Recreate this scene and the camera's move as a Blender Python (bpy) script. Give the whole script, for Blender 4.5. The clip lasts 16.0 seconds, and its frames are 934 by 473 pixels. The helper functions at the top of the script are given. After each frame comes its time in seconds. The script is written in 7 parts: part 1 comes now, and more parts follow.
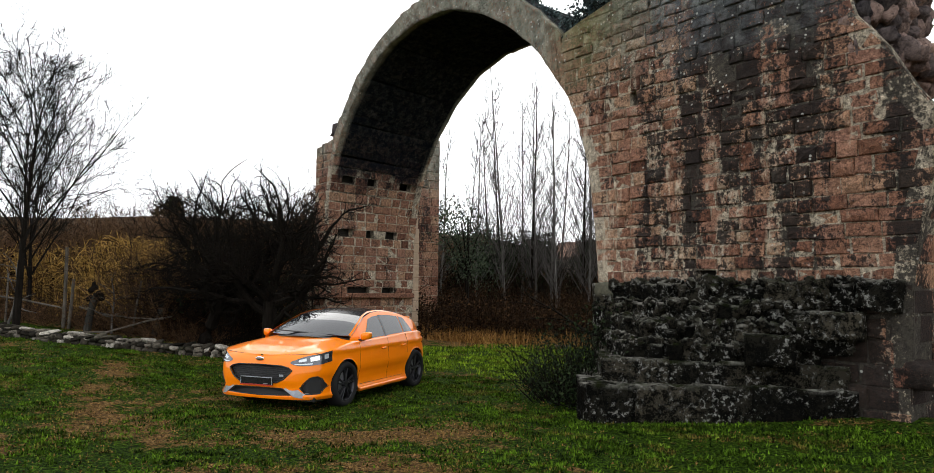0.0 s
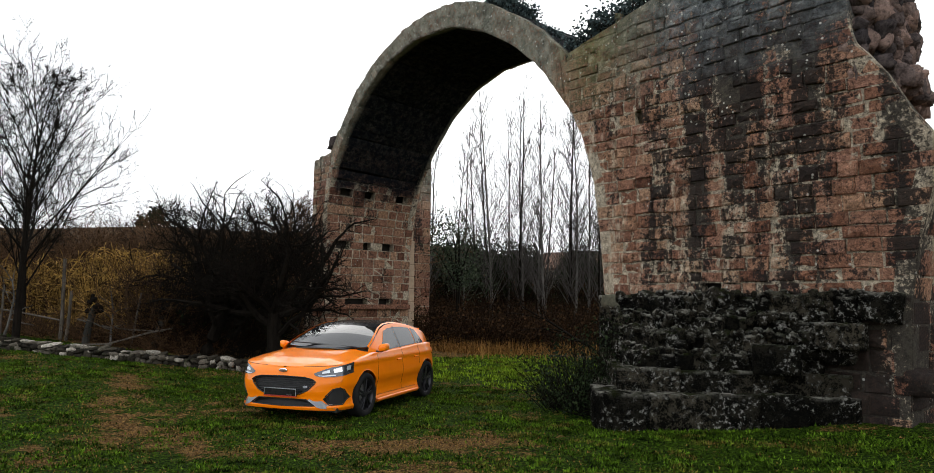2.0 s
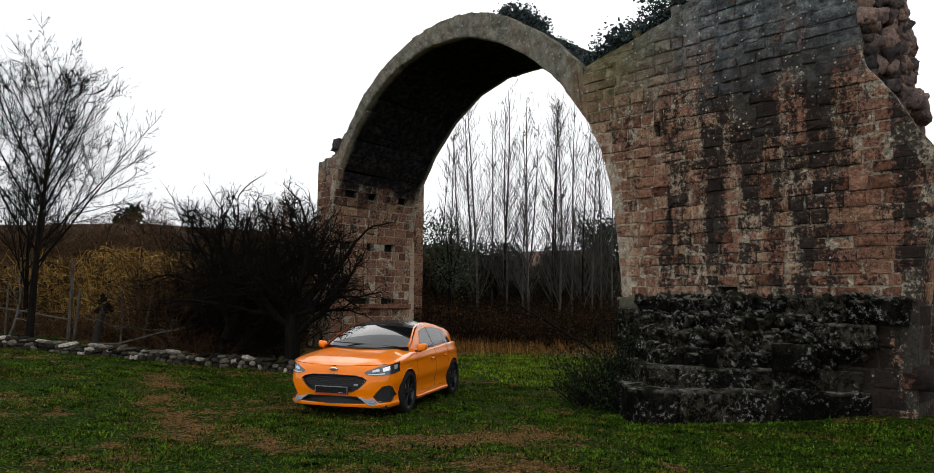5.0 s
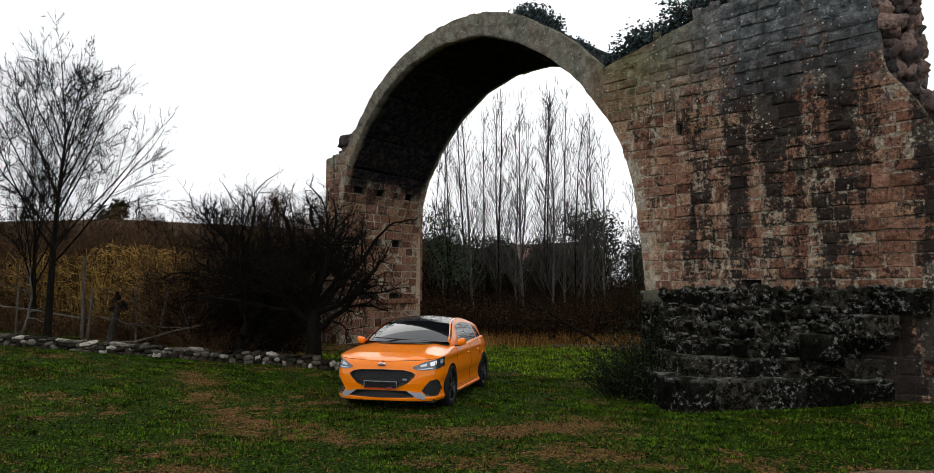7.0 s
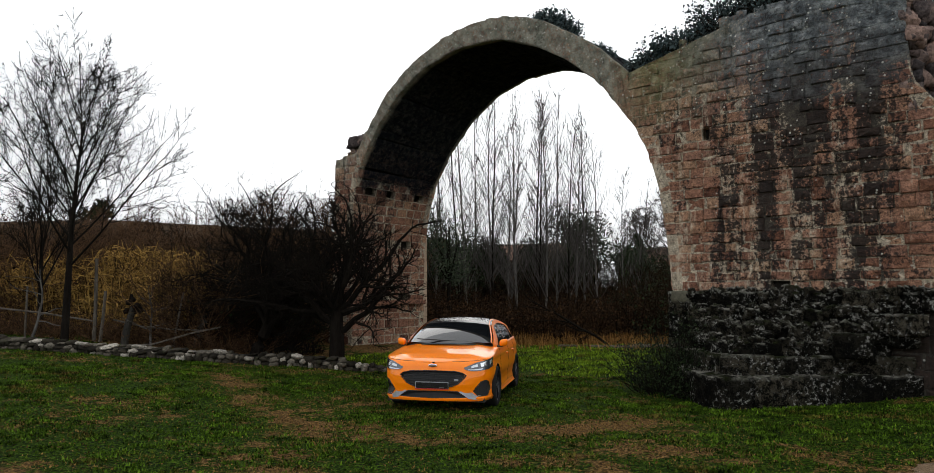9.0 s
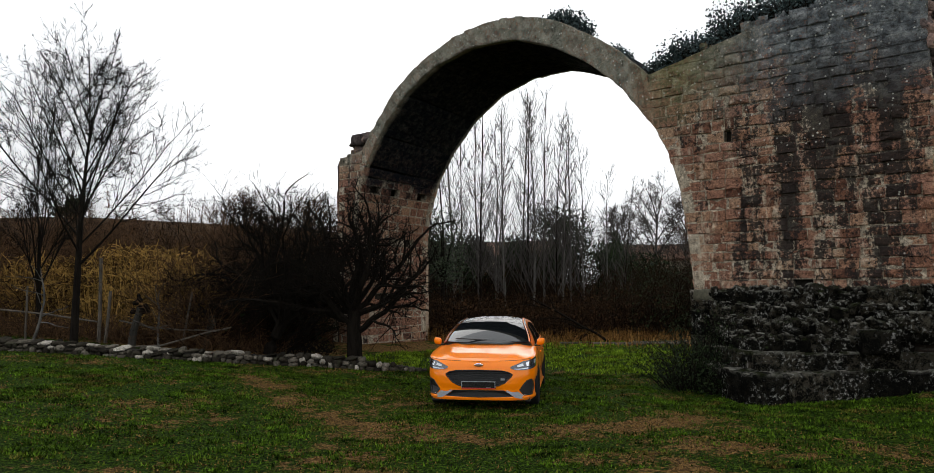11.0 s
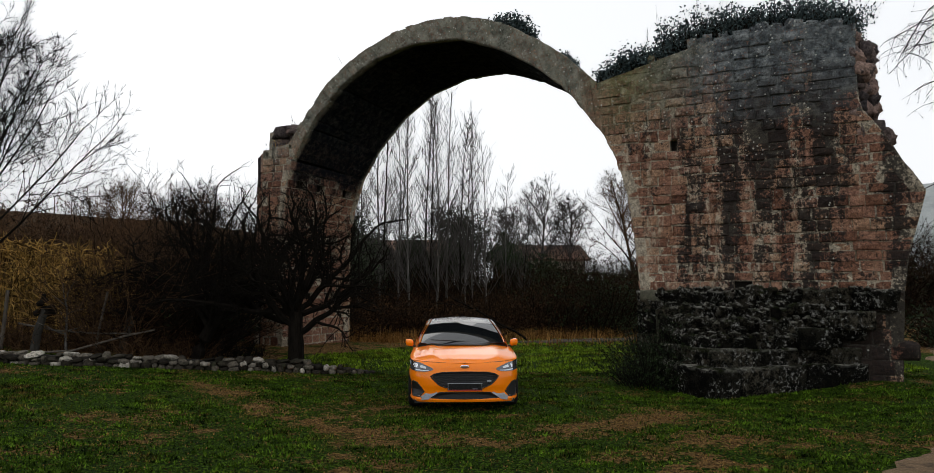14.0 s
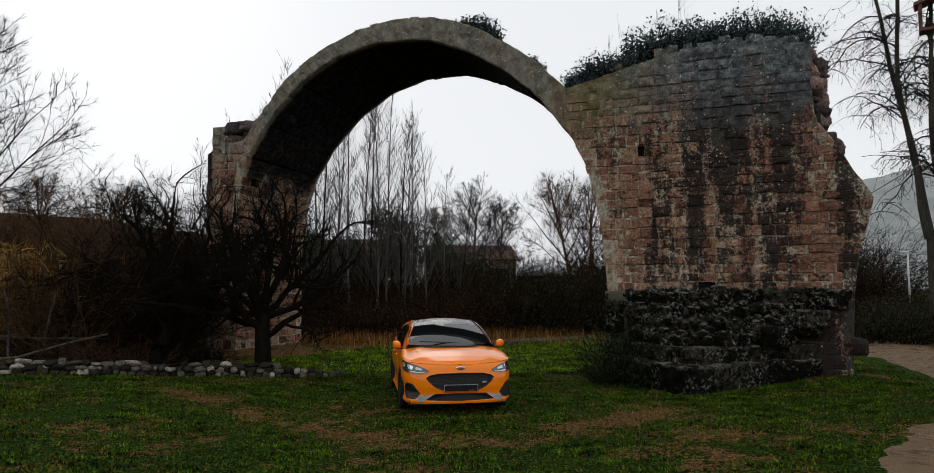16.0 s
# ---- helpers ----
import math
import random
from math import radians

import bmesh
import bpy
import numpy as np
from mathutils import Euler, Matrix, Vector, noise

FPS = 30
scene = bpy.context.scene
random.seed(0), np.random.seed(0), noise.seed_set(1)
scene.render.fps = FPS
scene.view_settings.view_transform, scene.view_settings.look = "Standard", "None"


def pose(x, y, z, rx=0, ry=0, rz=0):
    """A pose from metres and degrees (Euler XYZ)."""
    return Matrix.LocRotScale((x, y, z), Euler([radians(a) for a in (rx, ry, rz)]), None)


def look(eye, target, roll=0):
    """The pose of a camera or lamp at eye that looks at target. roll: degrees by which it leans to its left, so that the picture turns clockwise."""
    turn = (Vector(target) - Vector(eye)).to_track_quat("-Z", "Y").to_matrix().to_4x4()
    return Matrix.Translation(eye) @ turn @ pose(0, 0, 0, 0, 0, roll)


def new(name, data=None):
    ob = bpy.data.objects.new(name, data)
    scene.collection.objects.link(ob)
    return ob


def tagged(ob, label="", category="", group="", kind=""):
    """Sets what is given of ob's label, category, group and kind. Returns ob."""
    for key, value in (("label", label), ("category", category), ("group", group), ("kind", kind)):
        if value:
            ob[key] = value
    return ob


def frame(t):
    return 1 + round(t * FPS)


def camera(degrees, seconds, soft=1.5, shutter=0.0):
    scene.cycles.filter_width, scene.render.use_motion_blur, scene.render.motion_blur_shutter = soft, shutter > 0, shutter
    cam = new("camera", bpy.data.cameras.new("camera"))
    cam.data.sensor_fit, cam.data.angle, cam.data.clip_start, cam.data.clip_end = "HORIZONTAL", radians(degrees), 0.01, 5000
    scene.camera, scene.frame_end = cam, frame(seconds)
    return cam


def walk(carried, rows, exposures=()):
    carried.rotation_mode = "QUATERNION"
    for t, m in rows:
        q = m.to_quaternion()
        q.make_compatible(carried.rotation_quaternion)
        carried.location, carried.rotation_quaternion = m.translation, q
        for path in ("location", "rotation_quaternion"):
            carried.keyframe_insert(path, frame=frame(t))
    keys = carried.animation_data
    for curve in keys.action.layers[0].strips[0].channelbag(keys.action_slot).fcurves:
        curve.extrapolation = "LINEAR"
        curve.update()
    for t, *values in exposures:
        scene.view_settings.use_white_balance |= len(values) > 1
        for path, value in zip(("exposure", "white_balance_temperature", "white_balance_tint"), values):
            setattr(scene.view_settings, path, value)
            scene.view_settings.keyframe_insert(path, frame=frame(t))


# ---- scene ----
cam = camera(68.0, 16.0, soft=0.6)
PATH = [
    (0, (6.759, -7.859, 1.72), (5.955, -6.035, 1.875), 0.7),
    (0.5, (6.63, -7.979, 1.726), (5.843, -6.148, 1.888), 0.7),
    (1, (6.509, -8.111, 1.736), (5.738, -6.273, 1.907), 0.6),
    (1.5, (6.401, -8.253, 1.744), (5.646, -6.41, 1.923), 0.6),
    (2, (6.309, -8.412, 1.754), (5.57, -6.563, 1.938), 0.6),
    (2.5, (6.218, -8.582, 1.766), (5.493, -6.728, 1.954), 0.5),
    (3, (6.115, -8.747, 1.777), (5.406, -6.886, 1.967), 0.5),
    (3.5, (5.981, -8.905, 1.786), (5.289, -7.039, 1.973), 0.4),
    (4, (5.804, -9.069, 1.793), (5.129, -7.196, 1.978), 0.6),
    (6.5, (4.683, -9.905, 1.871), (4.101, -7.998, 2.031), 0.2),
    (7, (4.427, -10.059, 1.877), (3.864, -8.146, 2.032), 0.1),
    (7.5, (4.15, -10.194, 1.885), (3.607, -8.275, 2.04), 0.1),
    (8, (3.864, -10.325, 1.893), (3.341, -8.401, 2.048), 0.0),
    (8.5, (3.564, -10.454, 1.9), (3.06, -8.525, 2.055), -0.0),
    (9, (3.257, -10.574, 1.906), (2.778, -8.639, 2.061), -0.1),
    (9.5, (2.954, -10.694, 1.913), (2.497, -8.753, 2.066), -0.1),
    (11.8, (1.471, -10.979, 1.983), (1.176, -9.006, 2.124), -0.4),
    (12, (1.347, -10.987, 1.985), (1.078, -9.01, 2.125), -0.4),
    (12.5, (1.046, -10.988, 1.992), (0.839, -9.004, 2.13), -0.4),
    (13, (0.731, -10.985, 1.999), (0.594, -8.994, 2.136), -0.3),
    (13.5, (0.412, -10.993, 2.006), (0.344, -8.999, 2.143), -0.2),
    (14, (0.081, -10.993, 2.013), (0.083, -8.998, 2.152), -0.1),
    (14.5, (-0.252, -10.972, 2.019), (-0.182, -8.978, 2.157), -0.1),
    (15, (-0.563, -10.961, 2.028), (-0.434, -8.97, 2.167), -0.1),
    (15.5, (-0.871, -10.962, 2.038), (-0.685, -8.976, 2.175), -0.1),
    (16, (-1.18, -10.969, 2.051), (-0.939, -8.988, 2.188), -0.2),
]
walk(cam, [(t, look(eye, target, roll)) for t, eye, target, roll in PATH],
     exposures=[(0.0, 0.08), (1.0, 0.02), (2.0, -0.17), (3.5, -0.47), (7.0, -0.5), (9.5, -0.42), (12.5, -0.58), (14.5, -0.8), (16.0, -0.92)])

# ---- world and light: an overcast winter day ----
SUN_EL, SUN_AZ = 28.0, -20.0  # the veiled sun stands behind the bridge
world = bpy.data.worlds.new("overcast_sky")
scene.world = world
world.use_nodes = True
wn, wl = world.node_tree.nodes, world.node_tree.links
wn.clear()
sky = wn.new("ShaderNodeTexSky")
sky.sky_type, sky.sun_disc = "NISHITA", False
sky.sun_elevation, sky.sun_rotation = radians(SUN_EL), radians(SUN_AZ)
sky.air_density, sky.dust_density, sky.ozone_density = 1.0, 1.5, 1.0
grey = wn.new("ShaderNodeHueSaturation")
grey.inputs["Saturation"].default_value = 0.16
cloud = wn.new("ShaderNodeMix")
cloud.data_type = "RGBA"
cloud.inputs[0].default_value = 0.88
cloud.inputs[7].default_value = (13.2, 13.5, 13.9, 1)
bg = wn.new("ShaderNodeBackground")
bg.inputs["Strength"].default_value = 0.13
out = wn.new("ShaderNodeOutputWorld")
wl.new(sky.outputs["Color"], grey.inputs["Color"])
wl.new(grey.outputs["Color"], cloud.inputs[6])
wl.new(cloud.outputs[2], bg.inputs["Color"])
wl.new(bg.outputs["Background"], out.inputs["Surface"])
sun = new("sun", bpy.data.lights.new("sun", "SUN"))
sun.data.energy, sun.data.angle, sun.data.color = 1.1, radians(50), (1.0, 0.97, 0.92)
az, el = radians(SUN_AZ), radians(SUN_EL)
sun.matrix_world = look((0, 0, 30), (-10 * math.sin(az) * math.cos(el), -10 * math.cos(az) * math.cos(el), 30 - 10 * math.sin(el)))


# ---- materials ----
class Mat:
    """A small helper to wire node materials."""

    def __init__(self, name, rough=0.85, metal=0.0):
        self.m = bpy.data.materials.new(name)
        self.m.use_nodes = True
        self.t = self.m.node_tree
        self.b = self.t.nodes["Principled BSDF"]
        self.b.inputs["Roughness"].default_value = rough
        self.b.inputs["Metallic"].default_value = metal
        if rough > 0.75:
            self.b.inputs["Specular IOR Level"].default_value = 0.03
        self.geo = self.n("ShaderNodeNewGeometry")
        self.pos = self.geo.outputs["Position"]

    def n(self, kind, **kw):
        node = self.t.nodes.new(kind)
        for k, v in kw.items():
            node.inputs[k].default_value = v
        return node

    def put(self, a, b):
        self.t.links.new(a, b)

    def noise(self, scale, vec=None, detail=6.0, rough=0.6, stretch=None):
        n = self.n("ShaderNodeTexNoise", Scale=scale, Detail=detail, Roughness=rough)
        vec = vec or self.pos
        if stretch:
            mp = self.n("ShaderNodeMapping", Scale=stretch)
            self.put(vec, mp.inputs["Vector"])
            vec = mp.outputs["Vector"]
        self.put(vec, n.inputs["Vector"])
        return n.outputs["Fac"]

    def ramp(self, fac, *stops):
        r = self.n("ShaderNodeValToRGB")
        e = r.color_ramp.elements
        while len(e) < len(stops):
            e.new(0.5)
        for el_, (p, c) in zip(e, stops):
            el_.position = p
            el_.color = (*c, 1) if len(c) == 3 else c
        self.put(fac, r.inputs["Fac"])
        return r.outputs["Color"]

    def level(self, fac, a, b, lo=0.0, hi=1.0):
        r = self.n("ShaderNodeMapRange")
        r.inputs["From Min"].default_value, r.inputs["From Max"].default_value = a, b
        r.inputs["To Min"].default_value, r.inputs["To Max"].default_value = lo, hi
        self.put(fac, r.inputs["Value"])
        return r.outputs["Result"]

    def math(self, op, a, b):
        n = self.n("ShaderNodeMath")
        n.operation = op
        for i, v in enumerate((a, b)):
            if isinstance(v, (int, float)):
                n.inputs[i].default_value = v
            else:
                self.put(v, n.inputs[i])
        return n.outputs[0]

    def mix(self, fac, a, b, mode="MIX"):
        n = self.n("ShaderNodeMix")
        n.data_type, n.blend_type = "RGBA", mode
        for sock, v in ((n.inputs[0], fac), (n.inputs[6], a), (n.inputs[7], b)):
            if isinstance(v, (int, float)):
                sock.default_value = v
            elif isinstance(v, tuple):
                sock.default_value = (*v, 1)
            else:
                self.put(v, sock)
        return n.outputs[2]

    def colour(self, c):
        if isinstance(c, tuple):
            self.b.inputs["Base Color"].default_value = (*c, 1)
        else:
            self.put(c, self.b.inputs["Base Color"])
        return self

    def bump(self, height, strength=0.5, dist=0.02):
        n = self.n("ShaderNodeBump", Strength=strength, Distance=dist)
        self.put(height, n.inputs["Height"])
        self.put(n.outputs["Normal"], self.b.inputs["Normal"])
        return self


def plain(name, c, rough=0.6, metal=0.0, grain=30.0, vary=0.25, coat=0.0):
    """A painted or simple surface with slight variation and grain."""
    m = Mat(name, rough, metal)
    f = m.noise(grain)
    g = m.noise(grain * 0.13)
    f = m.math("MULTIPLY", m.math("ADD", f, g), 0.5)
    lo, hi = tuple(x * (1 - vary) for x in c), tuple(min(1, x * (1 + vary)) for x in c)
    m.colour(m.ramp(f, (0.3, lo), (0.7, hi)))
    m.b.inputs["Coat Weight"].default_value = coat
    return m.m


# the bridge's own axes: x to its right along the front face, y to its back
BRIDGE = Matrix.Translation((3.93, 4.38, 0)) @ Matrix.Rotation(radians(-27.5), 4, "Z")


def in_bridge(m):
    """The place in the bridge's frame, so that stains run on from stone to stone."""
    v = m.n("ShaderNodeVectorMath")
    v.operation = "SUBTRACT"
    v.inputs[1].default_value = (3.93, 4.38, 0)
    m.put(m.pos, v.inputs[0])
    r = m.n("ShaderNodeVectorRotate")
    r.rotation_type = "Z_AXIS"
    r.inputs["Angle"].default_value = radians(27.5)
    m.put(v.outputs[0], r.inputs["Vector"])
    return r.outputs[0]


def stone_material(name, island=False, joint=False, black=1.0):
    m = Mat(name, 0.92)
    p = in_bridge(m)
    rnd = m.geo.outputs["Random Per Island"] if island else m.n("ShaderNodeObjectInfo").outputs["Random"]
    sx = m.n("ShaderNodeSeparateXYZ")
    m.put(p, sx.inputs[0])
    X, Y, Z = sx.outputs["X"], sx.outputs["Y"], sx.outputs["Z"]
    grain, fine = m.noise(18, p, 9, 0.72), m.noise(55, p, 8, 0.75)
    patch = m.noise(0.8, p, 5, 0.6)
    if joint:
        base = m.ramp(m.noise(6, p), (0.3, (0.30, 0.26, 0.205)), (0.7, (0.66, 0.59, 0.48)))
    else:
        base = m.ramp(rnd, (0.0, (0.11, 0.052, 0.038)), (0.2, (0.25, 0.127, 0.092)), (0.4, (0.36, 0.202, 0.146)), (0.6, (0.30, 0.168, 0.13)), (0.8, (0.42, 0.252, 0.172)), (1.0, (0.46, 0.315, 0.22)))
        base = m.mix(m.level(patch, 0.42, 0.62, 0.0, 0.45), base, (0.36, 0.19, 0.125))
    base = m.mix(0.85, base, m.ramp(grain, (0.3, (0.09, 0.088, 0.086)), (0.46, (0.6, 0.59, 0.575)), (0.68, (1.35, 1.31, 1.22))), "MULTIPLY")
    base = m.mix(0.8, base, m.ramp(fine, (0.36, (0.38, 0.37, 0.36)), (0.5, (1.0, 0.99, 0.97)), (0.62, (1.55, 1.5, 1.4))), "MULTIPLY")
    # worn cracks and hollows
    wv = m.n("ShaderNodeTexVoronoi", Scale=4.5)
    wv.feature = "DISTANCE_TO_EDGE"
    warp = m.n("ShaderNodeVectorMath")
    warp.operation = "ADD"
    m.put(p, warp.inputs[0])
    wn_ = m.n("ShaderNodeTexNoise", Scale=5.0, Detail=5.0)
    m.put(p, wn_.inputs["Vector"])
    m.put(wn_.outputs["Color"], warp.inputs[1])
    m.put(warp.outputs[0], wv.inputs["Vector"])
    crack = m.math("MULTIPLY", m.level(wv.outputs["Distance"], 0.045, 0.012), m.level(m.noise(2.2, p), 0.47, 0.57))
    base = m.mix(m.math("MULTIPLY", crack, 0.85), base, (0.03, 0.024, 0.02))
    # pale lime runs over the lower middle
    zone = m.math("MULTIPLY", m.math("MULTIPLY", m.level(Z, 6.2, 4.2), m.level(X, 3.6, 2.4)), m.level(X, -1.5, -0.5, -0.6, 1.0))
    lime = m.level(m.math("ADD", m.noise(2.6, p, 6, 0.65, (1.0, 1.0, 0.16)), m.math("MULTIPLY", zone, 0.08)), 0.565, 0.635, 0, 0.75)
    lime = m.math("MULTIPLY", lime, m.level(m.noise(11, p, 7, 0.75, (1, 1, 0.5)), 0.44, 0.58))
    base = m.mix(lime, base, (0.56, 0.48, 0.36))
    # black lichen running down from the top
    run = m.noise(1.7, p, 8, 0.66, (1.0, 0.6, 0.10))
    high = m.level(Z, 2.0, 7.0, -0.06, 0.045)
    band = m.math("ABSOLUTE", m.math("SUBTRACT", X, 3.25), 0.0)
    near = m.level(band, 0.5, 2.6, 0.14, -0.035)
    foot = m.math("MULTIPLY", m.math("MULTIPLY", m.level(Z, 1.95, 1.75), m.level(X, 2.4, 3.2)), m.level(X, 4.8, 4.35, 0.12, 0.3))
    soot = m.math("ADD", m.math("ADD", m.math("ADD", run, high), near), foot)
    spots = m.noise(16, p, 9, 0.78)
    soot = m.math("ADD", soot, m.math("ADD", m.math("MULTIPLY", m.math("SUBTRACT", spots, 0.5), 0.85), m.math("MULTIPLY", m.math("SUBTRACT", m.noise(5, p, 8, 0.7), 0.5), 0.35)))
    soot = m.math("ADD", soot, m.math("MULTIPLY", m.math("SUBTRACT", m.math("FRACT", m.math("MULTIPLY", rnd, 7.31), 0.0), 0.5), 0.0 if joint else 0.13))
    dark = m.level(soot, 0.52, 0.585, 0, 0.93 * black)
    base = m.mix(dark, base, (0.020, 0.0195, 0.019))
    # grey-green growth near the top, bluish sky glare painted into it, pale lichen spots
    gz = m.math("ADD", Z, m.math("MULTIPLY", m.noise(1.3, p), 1.8))
    green = m.level(gz, 6.1, 7.6, 0, 0.9)
    moss = m.ramp(m.noise(5, p, 7, 0.7), (0.35, (0.035, 0.042, 0.048)), (0.5, (0.13, 0.148, 0.157)), (0.66, (0.33, 0.352, 0.35)))
    olive = m.ramp(m.noise(4, p, 8, 0.72), (0.34, (0.06, 0.066, 0.052)), (0.5, (0.18, 0.185, 0.15)), (0.66, (0.34, 0.335, 0.28)))
    yellow = m.ramp(m.noise(4, p, 8, 0.72), (0.34, (0.034, 0.037, 0.018)), (0.5, (0.15, 0.15, 0.07)), (0.66, (0.34, 0.32, 0.18)))
    moss = m.mix(m.level(X, 1.6, -0.2), moss, yellow)
    moss = m.mix(m.level(X, -0.6, -1.4), moss, olive)
    base = m.mix(m.math("MULTIPLY", green, m.level(spots, 0.34, 0.5)), base, moss)
    # black crust and painted shade of the underside, with a ragged lower border
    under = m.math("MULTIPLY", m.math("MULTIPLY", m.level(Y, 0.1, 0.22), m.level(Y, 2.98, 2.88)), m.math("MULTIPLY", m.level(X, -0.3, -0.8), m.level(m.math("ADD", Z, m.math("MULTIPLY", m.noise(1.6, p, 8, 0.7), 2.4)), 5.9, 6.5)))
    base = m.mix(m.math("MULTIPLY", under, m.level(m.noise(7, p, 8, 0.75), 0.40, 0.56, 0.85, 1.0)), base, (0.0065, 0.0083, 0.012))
    v = m.n("ShaderNodeTexVoronoi", Scale=9.0)
    m.put(p, v.inputs["Vector"])
    dots = m.math("MULTIPLY", m.level(v.outputs["Distance"], 0.2, 0.13), m.math("MULTIPLY", m.math("SUBTRACT", 1.0, under), m.level(m.math("ADD", m.noise(1.5, p), m.level(Z, 4, 7, 0, 0.12)), 0.52, 0.62)))
    base = m.mix(m.math("MULTIPLY", dots, 0.85), base, (0.55, 0.55, 0.50))
    m.colour(base)
    m.bump(m.math("ADD", m.math("ADD", grain, m.math("MULTIPLY", fine, 0.5)), m.math("MULTIPLY", m.noise(5, p), 1.5)), 1.0, 0.04)
    return m.m


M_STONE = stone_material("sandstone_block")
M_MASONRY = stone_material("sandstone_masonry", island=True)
M_JOINT = stone_material("lime_mortar", joint=True, black=0.95)


def plinth_material():
    m = Mat("lichen_covered_rubble", 0.95)
    rnd = m.n("ShaderNodeObjectInfo").outputs["Random"]
    base = m.ramp(rnd, (0.0, (0.008, 0.0075, 0.006)), (0.55, (0.022, 0.02, 0.015)), (1.0, (0.095, 0.083, 0.06)))
    a, b = m.noise(6, None, 9, 0.72), m.noise(30, None, 9, 0.78)
    base = m.mix(m.level(m.math("ADD", a, b), 0.91, 1.04, 0, 0.97), base, (0.004, 0.004, 0.0035))
    pale = m.math("MULTIPLY", m.level(m.noise(15, None, 9, 0.75), 0.535, 0.59), m.level(m.noise(2.4, None, 6, 0.65), 0.46, 0.56))
    base = m.mix(pale, base, (0.36, 0.355, 0.325))
    # upward faces: green moss, and pale edge highlights painted into the colour
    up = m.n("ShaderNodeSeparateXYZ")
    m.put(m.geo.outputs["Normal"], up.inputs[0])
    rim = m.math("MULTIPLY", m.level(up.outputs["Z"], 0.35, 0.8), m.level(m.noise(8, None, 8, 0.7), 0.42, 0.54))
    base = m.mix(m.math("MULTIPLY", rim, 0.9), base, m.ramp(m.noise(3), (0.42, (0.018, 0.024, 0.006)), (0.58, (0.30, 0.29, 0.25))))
    m.colour(base)
    return m.bump(m.math("ADD", m.math("MULTIPLY", a, 1.5), b), 1.0, 0.08).m


M_PLINTH = plinth_material()


def ground_material():
    m = Mat("winter_grass_and_soil", 0.95)
    fine, mid = m.noise(24, None, 9, 0.8), m.noise(2.2, None, 9, 0.75)
    at = m.n("ShaderNodeAttribute")
    at.attribute_name = "bare"
    grass = m.ramp(fine, (0.40, (0.002, 0.004, 0.0006)), (0.5, (0.012, 0.028, 0.002)), (0.64, (0.09, 0.16, 0.01)))
    litter = m.ramp(fine, (0.38, (0.008, 0.0048, 0.0025)), (0.5, (0.10, 0.056, 0.02)), (0.64, (0.36, 0.215, 0.085)))
    bare = m.level(m.math("ADD", at.outputs["Fac"], m.math("MULTIPLY", m.math("SUBTRACT", mid, 0.5), 3.4)), 0.44, 0.62)
    base = m.mix(bare, grass, litter)
    m.colour(base)
    return m.bump(m.math("ADD", fine, m.math("MULTIPLY", mid, 2.0)), 1.0, 0.05).m


M_GROUND = ground_material()
M_ORANGE = plain("orange_car_paint", (0.95, 0.225, 0.001), 0.3, 0.0, 60, 0.04, 0.65)
M_TYRE = plain("black_rubber", (0.018, 0.018, 0.018), 0.8)


# ---- building helpers ----
def mesh_object(name, bm, material, smooth=False):
    me = bpy.data.meshes.new(name)
    bm.normal_update()
    bm.to_mesh(me)
    bm.free()
    if smooth:
        for p in me.polygons:
            p.use_smooth = True
    for mt in (material if isinstance(material, (list, tuple)) else [material]):
        me.materials.append(mt)
    return new(name, me)


def part(name, bm, material, parent, label="", smooth=False):
    ob = mesh_object(name, bm, material, smooth)
    ob.parent = parent
    return tagged(ob, label)


def thing(name, label, category, m=None, group="", kind=""):
    ob = new(name)
    if m is not None:
        ob.matrix_world = m
    return tagged(ob, label, category, group, kind)


def box(bm, lo, hi, m=None, bevel=0.0, segments=1):
    r = bmesh.ops.create_cube(bm, size=1.0)
    c, s = [(a + b) / 2 for a, b in zip(lo, hi)], [b - a for a, b in zip(lo, hi)]
    for v in r["verts"]:
        v.co = Vector([c[i] + v.co[i] * s[i] for i in range(3)])
        if m is not None:
            v.co = m @ v.co
    if bevel:
        edges = {e for v in r["verts"] for e in v.link_edges}
        bmesh.ops.bevel(bm, geom=list(edges), offset=bevel, segments=segments, affect="EDGES", profile=0.6)
    return r["verts"]


def prism(bm, outline, y0, y1):
    """An outline of (x, z) pushed from y0 to y1."""
    a = [bm.verts.new((x, y0, z)) for x, z in outline]
    b = [bm.verts.new((x, y1, z)) for x, z in outline]
    bm.faces.new(a)
    bm.faces.new(b[::-1])
    n = len(a)
    for i in range(n):
        bm.faces.new((a[i], b[i], b[(i + 1) % n], a[(i + 1) % n]))
    bmesh.ops.recalc_face_normals(bm, faces=bm.faces[:])


def lerp_table(table, x):
    xs = [p[0] for p in table]
    return float(np.interp(x, xs, [p[1] for p in table]))


# ---- more materials ----
def core_material():
    m = Mat("rubble_core", 0.95)
    c = m.ramp(m.geo.outputs["Random Per Island"], (0.0, (0.05, 0.046, 0.048)), (0.5, (0.16, 0.125, 0.115)), (1.0, (0.33, 0.23, 0.19)))
    f = m.noise(14, None, 9, 0.75)
    c = m.mix(0.85, c, m.ramp(f, (0.36, (0.15, 0.15, 0.16)), (0.5, (0.85, 0.84, 0.84)), (0.66, (1.5, 1.45, 1.4))), "MULTIPLY")
    m.colour(c)
    return m.bump(f, 1.0, 0.05).m


M_CORE = core_material()
M_HOLLOW = plain("dark_core", (0.03, 0.027, 0.023), 1.0)


